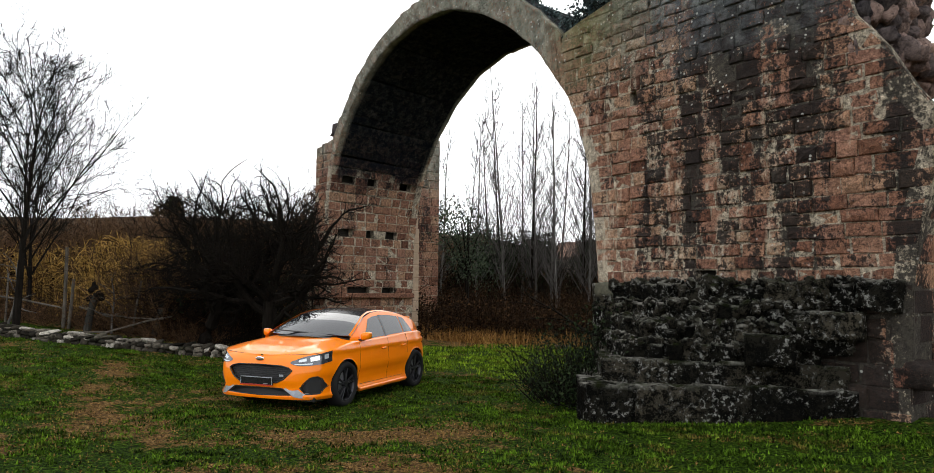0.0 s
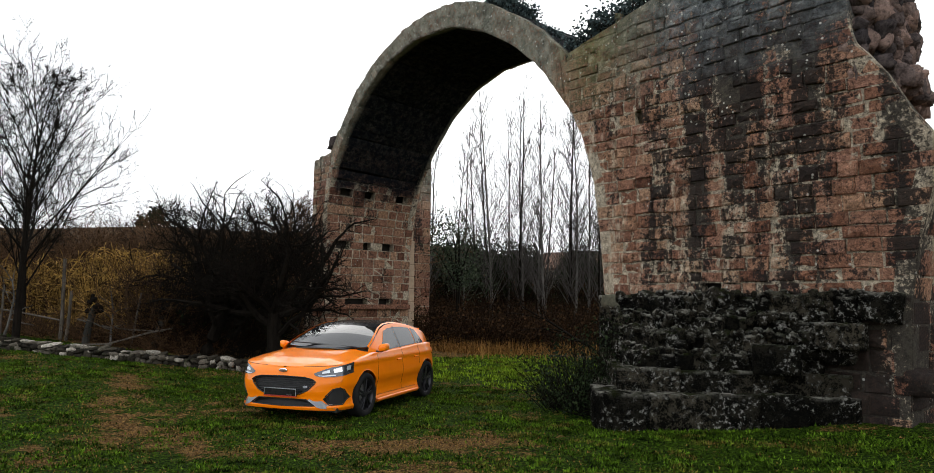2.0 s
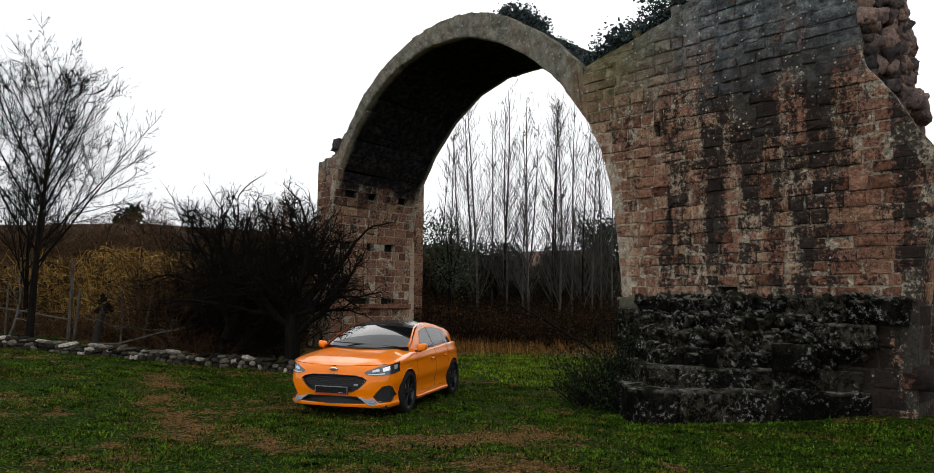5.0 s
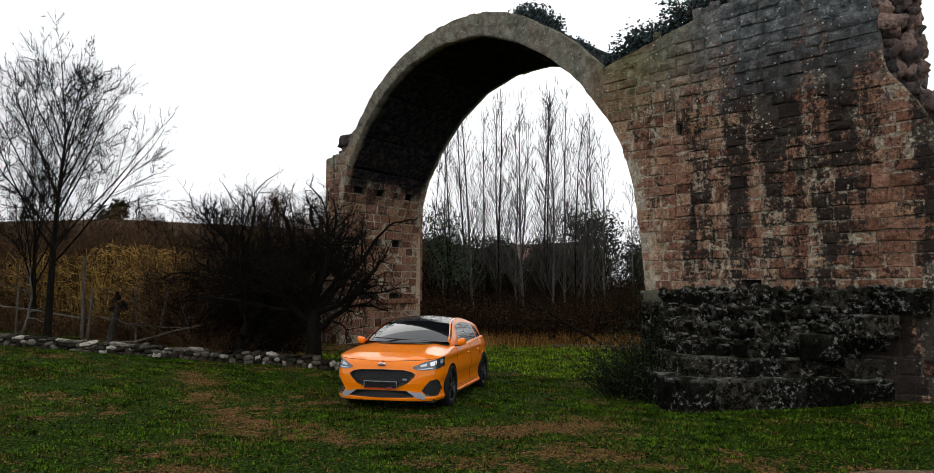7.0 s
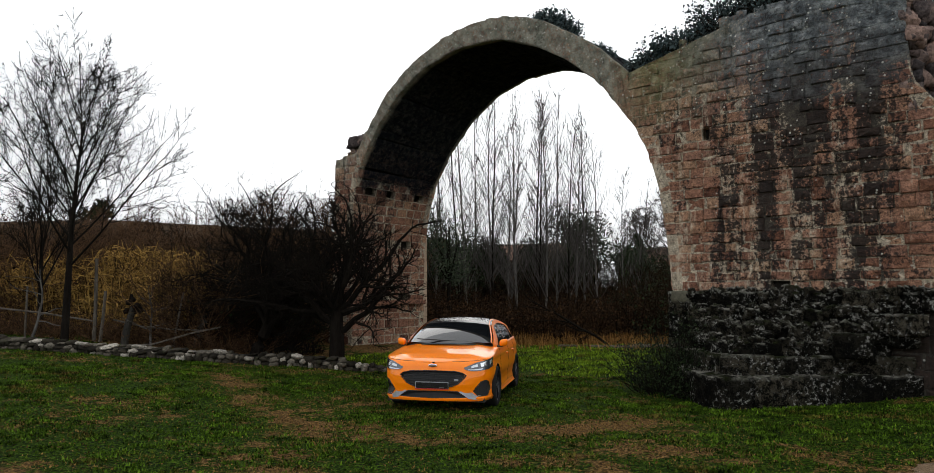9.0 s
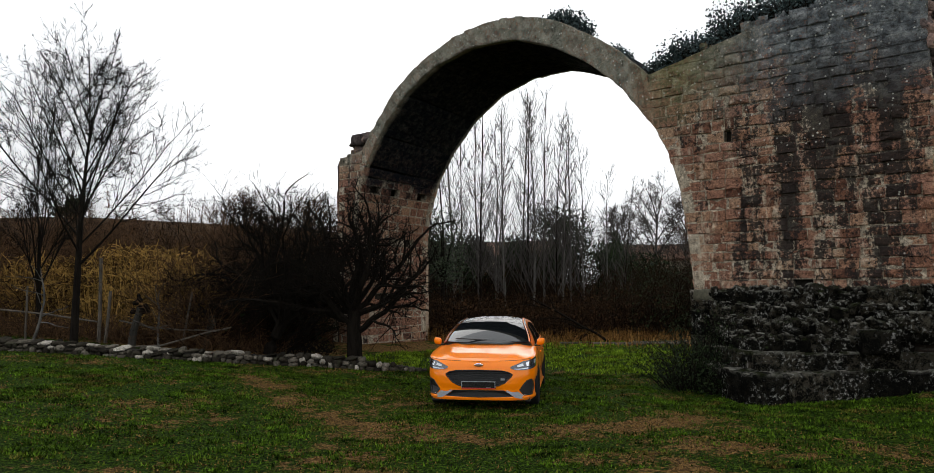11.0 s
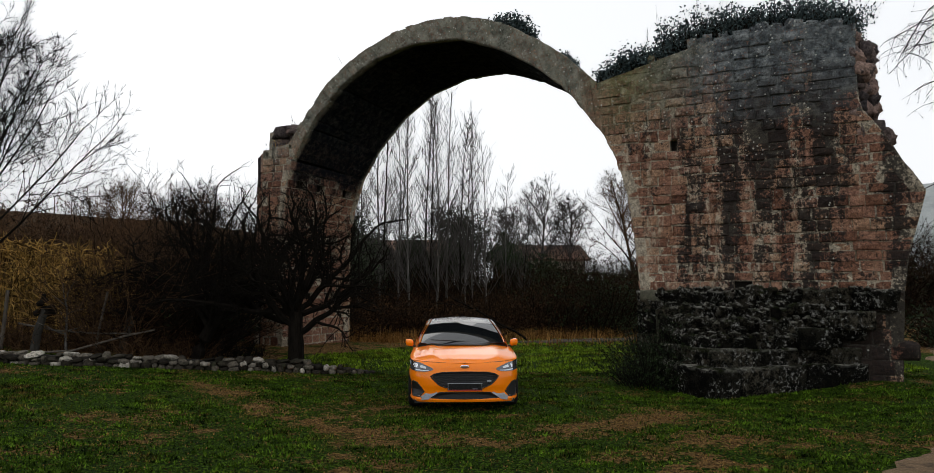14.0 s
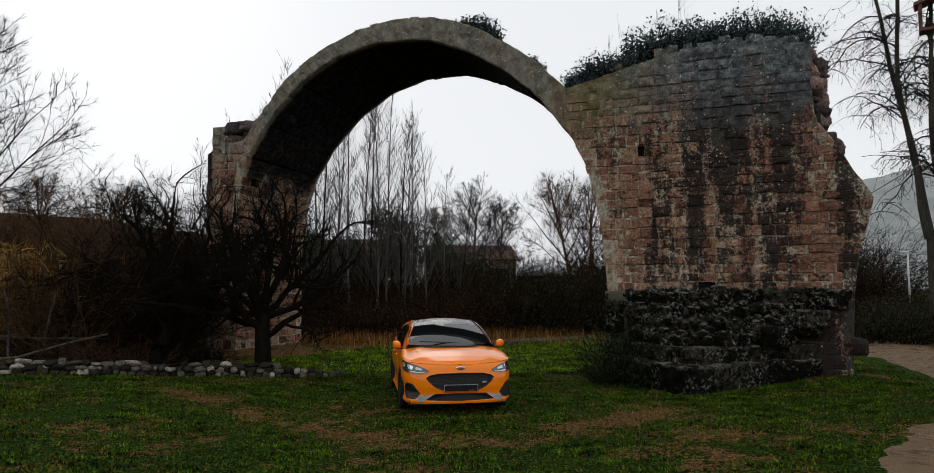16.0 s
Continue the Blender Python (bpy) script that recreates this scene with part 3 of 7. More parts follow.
# arch stones of the front ring, each cut to the curve; the back ring is joined
def ring_stones(y, back):
    ins = along([p for p in INTRADOS if p[1] > 5.2 and -10.0 < p[0] < -0.75], 0.24, random.Random(8))
    n = len(ins) - 1
    outs = along(EXTRADOS, 0.001, random.Random(1))
    for i in range(n):
        qa, qb = outs[round(i / n * (len(outs) - 1))], outs[round((i + 1) / n * (len(outs) - 1))]
        a, b = ins[i], ins[i + 1]
        if not back:
            a, b = a + (qa - a).normalized() * rise(a.x), b + (qb - b).normalized() * rise(b.x)
        lift = rng.uniform(-0.02, 0.05)
        up = (qa - a).normalized() * lift
        cs = [Vector((p.x, y, p.z)) for p in (a, b, qb + up, qa + up)]
        o = (0, 1 if back else -1, 0)
        if (cs[1] - cs[0]).length < 0.02:
            continue
        mortar.add(cs, o, -0.022, -SHELL - 0.02, 0.002)
        mid = sum(cs, Vector()) / 4
        cs = [c + (mid - c).normalized() * 0.012 for c in cs]
        if back:
            rest.add(cs, o, rng.uniform(-0.01, 0.02), -0.15, 0.015, 0.01, rng)
        else:
            one = Blocks()
            one.add(cs, o, rng.uniform(-0.01, 0.025), -0.2, 0.018, 0.012, rng)
            piece("arch_stone", one.mesh("arch_stone", M_STONE), arch, Matrix())


ring_stones(0.0, False)
ring_stones(DEPTH, True)

# the torn right end above the springing: a bulging rubble core
CORE = [boulder(s, M_CORE, 0.36, 0.5, 2) for s in range(12)]
rubble = bmesh.new()
for k in range(620):
    z = rng.uniform(4.85, 6.95)
    y = rng.uniform(0.12, 2.9)
    s = rng.uniform(0.13, 0.34)
    x = float(np.interp(y, [0, 0.9, 1.9, 3.0], [4.42, 4.66, 4.5, 4.15])) + (0.25 if z < 5.2 else 0) + rng.uniform(-0.2, 0.12) + 0.15 * noise.noise((y * 0.9, z * 0.9, 5)) - 0.12
    m_ = Matrix.LocRotScale((x, y, z), Euler([rng.uniform(0, 6) for _ in range(3)]), (s * 1.1, s, s * 0.8))
    n0 = len(rubble.verts)
    rubble.from_mesh(rng.choice(CORE))
    rubble.verts.ensure_lookup_table()
    for v in rubble.verts[n0:]:
        v.co = m_ @ v.co
tagged(part("rubble_core", rubble, M_CORE, pier, "torn core of rounded rubble stones", True), kind="stuff")

CAPS = [boulder(130 + k, M_STONE, 0.25, 0.2, 3) for k in range(5)]
# earth and stones left on the far pier's top, set back
bm = bmesh.new()
for k in range(60):
    s = rng.uniform(0.25, 0.5)
    m_ = Matrix.LocRotScale((rng.uniform(-11.2, -10.4), rng.uniform(0.7, 2.7), rng.uniform(6.0, 6.75)), Euler([rng.uniform(-0.3, 0.3) for _ in range(3)]), (s * 1.4, s * 1.2, s * 0.8))
    n0 = len(bm.verts)
    bm.from_mesh(rng.choice(CORE))
    bm.verts.ensure_lookup_table()
    for v in bm.verts[n0:]:
        v.co = m_ @ v.co
tagged(part("rubble_cap", bm, M_CORE, pier_far, "heap of earthy stones on the broken top", True), kind="stuff")

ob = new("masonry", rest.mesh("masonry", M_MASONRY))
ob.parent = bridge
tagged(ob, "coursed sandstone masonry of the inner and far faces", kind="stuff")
ob = new("mortar", mortar.mesh("mortar", M_JOINT))
ob.parent = bridge
tagged(ob, "pale lime mortar in the joints", kind="stuff")

# ledge course on the far pier
bm = bmesh.new()
box(bm, (-11.66, -0.1, 1.45), (-10.19, 0.0, 1.6), bevel=0.02)
box(bm, (-10.29, 0.002, 1.45), (-10.19, DEPTH, 1.6), bevel=0.02)
part("ledge", bm, M_MASONRY, pier_far, "projecting string course")

# ---- the stepped plinth of the broad pier ----
plinth = new("plinth")
plinth.parent = bridge
tagged(plinth, "stepped rubble footing, black with lichen and moss")
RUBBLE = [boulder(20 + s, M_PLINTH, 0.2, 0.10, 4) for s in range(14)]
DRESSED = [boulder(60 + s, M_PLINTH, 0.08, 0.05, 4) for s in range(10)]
# what is left of a pointed cutwater: each tier runs from the pier round a blunt nose and back
TIERS = [(-0.15, 0.46, [(0.2, -0.7), (1.58, -2.26), (1.86, -2.36), (3.3, -0.78), (4.32, -0.05)], 0.5, 0.95, True), (0.44, 0.78, [(0.45, -0.62), (1.74, -1.92), (3.4, -0.42), (4.2, -0.1)], 0.45, 0.9, True),
         (0.76, 1.02, [(0.55, -0.5), (1.82, -1.5), (3.9, -0.1)], 0.16, 0.42, False), (1.0, 1.28, [(0.5, -0.4), (1.95, -1.1), (4.3, -0.12)], 0.18, 0.5, False),
         (1.26, 1.55, [(0.5, -0.3), (2.1, -0.72), (4.3, -0.16)], 0.16, 0.42, False), (1.52, 1.87, [(0.3, -0.14), (2.1, -0.34), (4.86, -0.12)], 0.25, 0.55, False)]
fill = bmesh.new()
for z0, z1, line, low, high, dressed in TIERS:
    prism(fill, [(x + 0.05, y + 0.22) for x, y in line] + [(line[-1][0], 0.3), (line[0][0], 0.3)], z0, z1 - 0.07)
for v in fill.verts:
    v.co = Vector((v.co.x, v.co.z, v.co.y))
bmesh.ops.recalc_face_normals(fill, faces=fill.faces[:])
tagged(part("fill", fill, M_HOLLOW, plinth, "dark earth fill between the stones"), kind="stuff")


def footing_stone(p, along_, w, depth, z0, z1, mesh, loose):
    """One stone of a tier whose outer face runs through p."""
    inward = Vector((-along_.y, along_.x, 0))
    c = p + inward * (depth / 2 + rng.uniform(-0.07, 0.04) * loose)
    c.z = (z0 + z1) / 2 + rng.uniform(-0.04, 0.03) * loose
    turn = Euler((rng.uniform(-0.1, 0.1) * loose, rng.uniform(-0.1, 0.1) * loose, math.atan2(along_.y, along_.x) + rng.uniform(-0.1, 0.1) * loose))
    piece("footing_stone", mesh, plinth, Matrix.LocRotScale(c, turn, (w * 1.05, depth, (z1 - z0) * (1.06 + 0.1 * loose * rng.random()))))


for z0, z1, line, low, high, dressed in TIERS:
    for (ax, ay), (bx, by) in zip(line, line[1:]):
        a, b = Vector((ax, ay, 0)), Vector((bx, by, 0))
        run = (b - a).normalized()
        ss = lengths(0, (b - a).length, low, high)
        for sa, sb in zip(ss, ss[1:]):
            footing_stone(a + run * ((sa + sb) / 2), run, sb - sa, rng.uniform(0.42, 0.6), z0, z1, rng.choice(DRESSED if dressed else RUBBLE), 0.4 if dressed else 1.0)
# two squared blocks left standing on the steps
for c, size, turn in (((3.35, -0.42, 0.97), (0.62, 0.5, 0.42), 30), ((4.15, -0.16, 1.32), (0.6, 0.4, 0.36), 10)):
    piece("footing_stone", DRESSED[3], plinth, Matrix.LocRotScale(c, Euler((0, 0, radians(turn))), size))
# left flank of the footing
for za, zb in zip((-0.1, 0.45, 0.95, 1.4), (0.45, 0.95, 1.45, 1.86)):
    ys = lengths(-0.1, 2.95, 0.4, 0.75)
    for ya, yb in zip(ys, ys[1:]):
        m_ = Matrix.LocRotScale((0.16 + rng.uniform(-0.03, 0.03), (ya + yb) / 2, (za + zb) / 2), Euler([rng.uniform(-0.04, 0.04) for _ in range(3)]), (0.4, (yb - ya) * 1.05, (zb - za) * 1.06))
        piece("footing_stone", rng.choice(DRESSED), plinth, m_)
# a boulder that juts out of the pier's torn end
piece("footing_stone", boulder(71, M_STONE, 0.2, 0.6, 4), plinth, Matrix.LocRotScale((4.98, 0.14, 0.76), Euler((0.2, 0.1, 0.3)), (0.42, 0.4, 0.36)))

# loose small stones packed between the footing blocks
pack = bmesh.new()
SMALL = [boulder(90 + k, M_PLINTH, 0.3, 0.6, 2) for k in range(6)]
for z0, z1, line, low, high, dressed in TIERS[2:]:
    for (ax, ay), (bx, by) in zip(line, line[1:]):
        for k in range(int(math.hypot(bx - ax, by - ay) * 22)):
            s, f = rng.uniform(0.05, 0.17), rng.random()
            m_ = Matrix.LocRotScale((ax + (bx - ax) * f, ay + (by - ay) * f + rng.uniform(-0.06, 0.2), rng.choice((z1 - 0.02, z1 + 0.02, rng.uniform(z0, z1)))), Euler([rng.uniform(0, 6) for _ in range(3)]), (s * 1.4, s, s * 0.8))
            n0 = len(pack.verts)
            pack.from_mesh(rng.choice(SMALL))
            pack.verts.ensure_lookup_table()
            for v in pack.verts[n0:]:
                v.co = m_ @ v.co
tagged(part("packing_rubble", pack, M_PLINTH, plinth, "small packing stones", True), kind="stuff")

M_CORNER = plain("grey_mossy_stone", (0.085, 0.082, 0.06), 0.95, 0.0, 14, 0.7)
# dressed stones at the footing's left corner
for za, zb in ((0.0, 0.5), (0.5, 0.98), (0.98, 1.3), (1.3, 1.62), (1.62, 1.88)):
    w = rng.uniform(0.4, 0.62)
    m_ = Matrix.LocRotScale((w / 2 + 0.03, 0.2 + rng.uniform(-0.03, 0.03), (za + zb) / 2), Euler((rng.uniform(-0.03, 0.03), rng.uniform(-0.02, 0.02), rng.uniform(-0.03, 0.03))), (w, 0.62, (zb - za) * 1.04))
    piece("corner_stone", boulder(150 + int(za * 10), M_CORNER, 0.14, 0.1, 3), plinth, m_)
# loose stones left along the broken top
for k in range(26):
    x = 0.3 + k * 0.155 + rng.uniform(-0.06, 0.06)
    if rng.random() < 0.35:
        continue
    w, h = rng.uniform(0.14, 0.34), rng.uniform(0.12, 0.26)
    m_ = Matrix.LocRotScale((x, rng.uniform(0.1, 0.35), top_right(x) + h * 0.3), Euler((rng.uniform(-0.1, 0.1), rng.uniform(-0.15, 0.15), rng.uniform(-0.4, 0.4))), (w, w, h))
    piece("cap_stone", CAPS[k % 5], pier, m_)

# a lit strip at the far pier's rear edge, its light painted as pale stone
M_JAMB = plain("pale_dressed_stone", (0.40, 0.30, 0.215), 0.9, 0.0, 9, 0.35)
jr = random.Random(31)
z = 0.0
while z < 5.1:
    h = jr.uniform(0.3, 0.5)
    reach = float(np.interp(z, [0, 3.4, 5.3], [0.36, 0.33, 0.05]))
    bm = bmesh.new()
    box(bm, (-10.75, DEPTH + 0.004, z + 0.004), (-10.5 + jr.uniform(-0.008, 0.008), DEPTH + 0.02 + reach, z + h - 0.004), bevel=0.015)
    part("jamb_stone", bm, M_JAMB, pier_far, "clean pale dressed stone")
    z += h

# ---- a second ruined pier behind the far one ----
ruin = thing("ruined_pier", "tall ruined sandstone pier standing behind the bridge", "ruin", BRIDGE)
mortar2, rest2 = Blocks(), Blocks()
bm = bmesh.new()
box(bm, (-14.78, 4.42, -0.2), (-14.52, 6.9, 7.7))
part("core", bm, M_HOLLOW, ruin, "dark core of the pier")
cut = courses(0.0, 7.8, 0.28, 0.4)
for za, zb in zip(cut, cut[1:]):
    xs = lengths(-14.95, -14.3, 0.3, 0.45)
    for xa, xb in zip(xs, xs[1:]):
        front_cell(ruin, xa, xb, za, zb, 4.2, False, mort=mortar2, stones=rest2)
    ys = lengths(4.2, 7.0, 0.35, 0.7)
    for ya, yb in zip(ys, ys[1:]):
        mortar2.add([(-14.95, ya, za), (-14.95, yb, za), (-14.95, yb, zb), (-14.95, ya, zb)], (-1, 0, 0), 0.0, -0.2, 0.01)
        mortar2.add([(-14.3, ya, za), (-14.3, yb, za), (-14.3, yb, zb), (-14.3, ya, zb)], (1, 0, 0), -0.026, -SHELL, 0.002)
        rest2.add([(-14.3, ya + 0.01, za + 0.01), (-14.3, yb - 0.01, za + 0.01), (-14.3, yb - 0.01, zb - 0.01), (-14.3, ya + 0.01, zb - 0.01)], (1, 0, 0), rng.uniform(-0.01, 0.02), -0.15, 0.02, 0.01, rng)
ob = new("masonry", rest2.mesh("masonry", M_MASONRY))
ob.parent = ruin
tagged(ob, "coursed weathered sandstone", kind="stuff")
ob = new("mortar", mortar2.mesh("mortar", M_JOINT))
ob.parent = ruin
tagged(ob, "pale mortar joints", kind="stuff")
bm = bmesh.new()
box(bm, (-15.05, 4.08, 1.0), (-14.16, 4.2, 1.16), bevel=0.02)
part("ledge", bm, M_MASONRY, ruin, "projecting string course")


# ---- ground ----
BARE = [(-5.2, 2.3), (-4.4, 1.4), (-2.8, -0.3), (-1.2, -1.3), (0.4, -1.8), (2.1, -0.9), (3.4, -0.1)]


def line_distance(x, y, line):
    best = 1e9
    for (ax, ay), (bx, by) in zip(line, line[1:]):
        dx, dy = bx - ax, by - ay
        t = min(1, max(0, ((x - ax) * dx + (y - ay) * dy) / (dx * dx + dy * dy)))
        best = min(best, math.hypot(x - ax - t * dx, y - ay - t * dy))
    return best


def ground_height(x, y):
    rise = 0.062 * max(0.0, -1.5 - x) if x > -14 else 0.775 + 0.01 * (-14 - x)
    hollow = -0.03 * math.exp(-((x / 3.0) ** 2 + ((y - 1.5) / 4.0) ** 2))
    hollow += 0.2 * math.exp(-(((x - 8.3) / 1.3) ** 2 + ((y - 2.4) / 0.9) ** 2))
    fall = 1 / (1 + (math.hypot(x, y) / 60) ** 2)
    return rise + hollow + fall * (0.035 * noise.noise((x * 0.3, y * 0.3, 0)) + 0.018 * noise.noise((x * 1.1, y * 1.1, 3)))


def bare_amount(x, y):
    s = math.exp(-(line_distance(x, y, BARE) / (0.65 + 0.35 * noise.noise((x, y, 6)))) ** 2) * (0.62 + 0.35 * noise.noise((x * 1.1, y * 1.1, 9)))
    p = 0.5 + 0.5 * noise.noise((x * 0.55 + 7, y * 0.9, 1.0))
    q = 0.5 + 0.5 * noise.noise((x * 1.5, y * 2.4, 4.0))
    near = 0.34 if y < -1.0 else 0.0
    worn = 0.35 * math.exp(-(((x - 3.6) / 1.6) ** 2 + ((y + 0.6) / 1.5) ** 2))
    behind = y > 4.9 and 0.887 * (x - 3.93) - 0.462 * (y - 4.38) < -8.4
    far = 0.6 if y > 15 or x > 13 or behind else -0.3 if y > 5.5 else 0.0
    w_ = 0.5 + 0.5 * noise.noise((x * 0.35 - 4, y * 0.7, 2.0))
    return min(1.0, max(s, 0.6 * (p > 0.6) * q + near * p, 0.75 * q * (w_ > 0.6)) + worn * q + far)


bm = bmesh.new()
steps = sorted({round(s * (0.2 * k + 1800 * (k / 110) ** 8), 3) for k in range(111) for s in (-1, 1)})
xs_, ys_ = [x - 3 for x in steps], [y + 4 for y in steps]
heights = [[ground_height(x, y) for x in xs_] for y in ys_]
grid = [[bm.verts.new((x, y, h)) for x, h in zip(xs_, row)] for y, row in zip(ys_, heights)]
for r0, r1 in zip(grid, grid[1:]):
    for i in range(len(xs_) - 1):
        bm.faces.new((r0[i], r0[i + 1], r1[i + 1], r1[i]))
ground = tagged(mesh_object("ground", bm, M_GROUND, True), "damp winter grass with bare soil and leaf litter", "ground", kind="structure")
at_ = ground.data.attributes.new("bare", "FLOAT", "POINT")
at_.data.foreach_set("value", [bare_amount(x, y) if abs(x) < 40 and abs(y) < 40 else 0.4 for y in ys_ for x in xs_])


def sheet(name, left, right, n, m, lift, material, label):
    """A strip of ground between two lines, laid on the land."""
    bm_ = bmesh.new()
    L, R = smooth_path(left, n), smooth_path(right, n)
    rows = []
    for i, (a, b) in enumerate(zip(L, R)):
        wob = 0.25 * noise.noise((a.x * 0.8, a.y * 0.8, 2)) + 0.1 * noise.noise((a.x * 3, a.y * 3, 2))
        a = a + (a - b).normalized() * wob
        rows.append([bm_.verts.new((p.x, p.y, ground_height(p.x, p.y) + lift * min(1, 4 * k / m, 4 * (m - k) / m))) for k in range(m + 1) for p in [a.lerp(b, k / m)]])
    for r0, r1 in zip(rows, rows[1:]):
        for k in range(m):
            bm_.faces.new((r0[k], r0[k + 1], r1[k + 1], r1[k]))
    bmesh.ops.recalc_face_normals(bm_, faces=bm_.faces[:])
    return tagged(mesh_object(name, bm_, material, True), label, name, kind="structure")


def smooth_path(pts, n):
    P = [Vector((x, y, 0)) for x, y in pts]
    P = [P[0] * 2 - P[1]] + P + [P[-1] * 2 - P[-2]]
    res = []
    for k in range(n):
        s = (len(P) - 3) * k / (n - 1)
        i = min(int(s), len(P) - 4)
        t = s - i
        a, b, c, d = P[i:i + 4]
        res.append(0.5 * (2 * b + (c - a) * t + (2 * a - 5 * b + 4 * c - d) * t * t + (3 * b - a - 3 * c + d) * t ** 3))
    return res


def path_material():
    m = Mat("wet_tan_gravel", 0.8)
    f, g = m.noise(60, None, 8, 0.75), m.noise(1.6, None, 6, 0.6)
    c = m.ramp(f, (0.3, (0.045, 0.03, 0.018)), (0.5, (0.14, 0.095, 0.058)), (0.7, (0.27, 0.195, 0.125)))
    c = m.mix(m.level(m.noise(2.7, None, 8, 0.7), 0.52, 0.62, 0, 0.8), c, (0.045, 0.035, 0.024))
    m.colour(c)
    m.put(m.level(g, 0.54, 0.60, 0.85, 0.12), m.b.inputs["Roughness"])
    return m.bump(f, 0.5, 0.02).m


M_PATH = path_material()
sheet("path", [(-12.0, -14.5), (-1.6, -9.2), (3.0, -5.2), (4.7, -3.3), (5.6, -2.4), (6.4, -1.75), (7.6, -1.3), (9.0, 0.6), (10.4, 2.6), (11.7, 5.4), (12.5, 7.9), (15.0, 11.5), (20, 20), (28, 34)],
      [(-8.0, -20.0), (3.0, -12.5), (7.5, -8.5), (9.0, -7.0), (10.5, -5.5), (11.5, -3.5), (12.5, -1.5), (13.2, 1.0), (13.8, 3.5), (14.2, 5.8), (14.8, 7.6), (17.5, 11.0), (23, 19), (31, 33)], 170, 24, 0.03, M_PATH, "pale damp gravel track with puddles")

# ---- the dry-stone wall ----
def wall_stone_material():
    m = Mat("grey_field_stone", 0.9)
    rnd = m.n("ShaderNodeObjectInfo").outputs["Random"]
    base = m.ramp(rnd, (0.0, (0.016, 0.014, 0.011)), (0.5, (0.05, 0.044, 0.034)), (0.8, (0.15, 0.135, 0.11)), (1.0, (0.46, 0.43, 0.375)))
    f = m.noise(20, None, 8, 0.7)
    base = m.mix(0.8, base, m.ramp(f, (0.36, (0.2, 0.2, 0.19)), (0.52, (0.9, 0.88, 0.85)), (0.66, (1.5, 1.45, 1.4))), "MULTIPLY")
    base = m.mix(m.level(m.noise(6, None, 7, 0.7), 0.55, 0.66, 0, 0.7), base, (0.04, 0.045, 0.025))
    m.colour(base)
    return m.bump(f, 0.7, 0.02).m


M_FIELD = wall_stone_material()
FIELD = [boulder(50 + s, M_FIELD, 0.36, 0.86, 3) for s in range(14)]
WALL = smooth_path([(-2.0, 4.75), (-3.2, 4.5), (-4.6, 4.15), (-6.2, 3.7), (-8.0, 3.25), (-10.2, 2.85), (-13.0, 2.55), (-16.5, 2.4), (-20.0, 2.3)], 400)
stone_wall = thing("stone_wall", "low dry-stone wall of grey field stones along the grass", "wall")
wr = random.Random(12)
cum = [0.0]
for a, b in zip(WALL, WALL[1:]):
    cum.append(cum[-1] + (b - a).length)


def on_wall(s):
    i = min(max(int(np.searchsorted(cum, s)) - 1, 0), len(WALL) - 2)
    t = (s - cum[i]) / (cum[i + 1] - cum[i])
    return WALL[i].lerp(WALL[i + 1], t), (WALL[i + 1] - WALL[i]).normalized()


bm = bmesh.new()
for k in range(0, 400, 6):
    p, q = WALL[k], WALL[min(k + 6, 399)]
    t = (q - p).normalized()
    n = Vector((t.y, -t.x, 0))
    z = ground_height(p.x, p.y)
    rise_ = min(0.23, 0.06 + cum[k] * 0.12)
    m_ = Matrix((( t.x, n.x, 0, (p.x + q.x) / 2), (t.y, n.y, 0, (p.y + q.y) / 2), (0, 0, 1, z), (0, 0, 0, 1)))
    L = (q - p).length / 2 + 0.02
    box(bm, (-L, -0.14, -0.15), (L, 0.14, rise_ * 0.8), m_)
tagged(part("earth_core", bm, M_HOLLOW, stone_wall, "dark earth between the stones"), kind="stuff")
for level, (z0, z1, low, high) in enumerate(((-0.04, 0.08, 0.09, 0.22), (0.07, 0.16, 0.09, 0.24), (0.15, 0.235, 0.1, 0.3))):
    s = wr.uniform(0, 0.1) + (0.0, 0.6, 1.3)[level]
    while s < cum[-1] - 0.2:
        w = wr.uniform(low, high) * (1.0 if s < 12 else 1.5)
        p, t = on_wall(s + w / 2)
        n = Vector((t.y, -t.x, 0))
        d = 0.42 if level == 2 else 0.2
        off = n * (0.0 if level == 2 else -0.14) + n * wr.uniform(-0.04, 0.04)
        h = (z1 - z0) * wr.uniform(0.65, 1.35)
        ang = math.atan2(t.y, t.x)
        m_ = Matrix.LocRotScale(Vector((p.x, p.y, ground_height(p.x, p.y) + z0 + h / 2)) - off * -1, Euler((wr.uniform(-0.2, 0.2), wr.uniform(-0.18, 0.18), ang + wr.uniform(-0.3, 0.3))), (w * 1.12, d * wr.uniform(0.9, 1.2), h * 1.25))
        piece("stone", wr.choice(FIELD), stone_wall, m_)
        s += w + wr.uniform(0.0, 0.03) + (wr.uniform(0.1, 0.5) if level == 2 and wr.random() < 0.12 else 0)


# ---- the car ----
M_PAINT = M_ORANGE
M_PAINT.node_tree.nodes["Principled BSDF"].inputs["Specular IOR Level"].default_value = 0.15
M_PAINT.node_tree.nodes["Principled BSDF"].inputs["Coat Roughness"].default_value = 0.04
M_GLOSS = plain("gloss_black", (0.008, 0.008, 0.009), 0.25, 0.0, 60, 0.1, 0.05)
M_BLACK = plain("matt_black_plastic", (0.014, 0.014, 0.015), 0.55)
M_SILVER = plain("satin_silver", (0.42, 0.44, 0.47), 0.35, 0.6)
M_CHROME = plain("bright_chrome", (0.75, 0.76, 0.78), 0.12, 1.0, 80, 0.03)
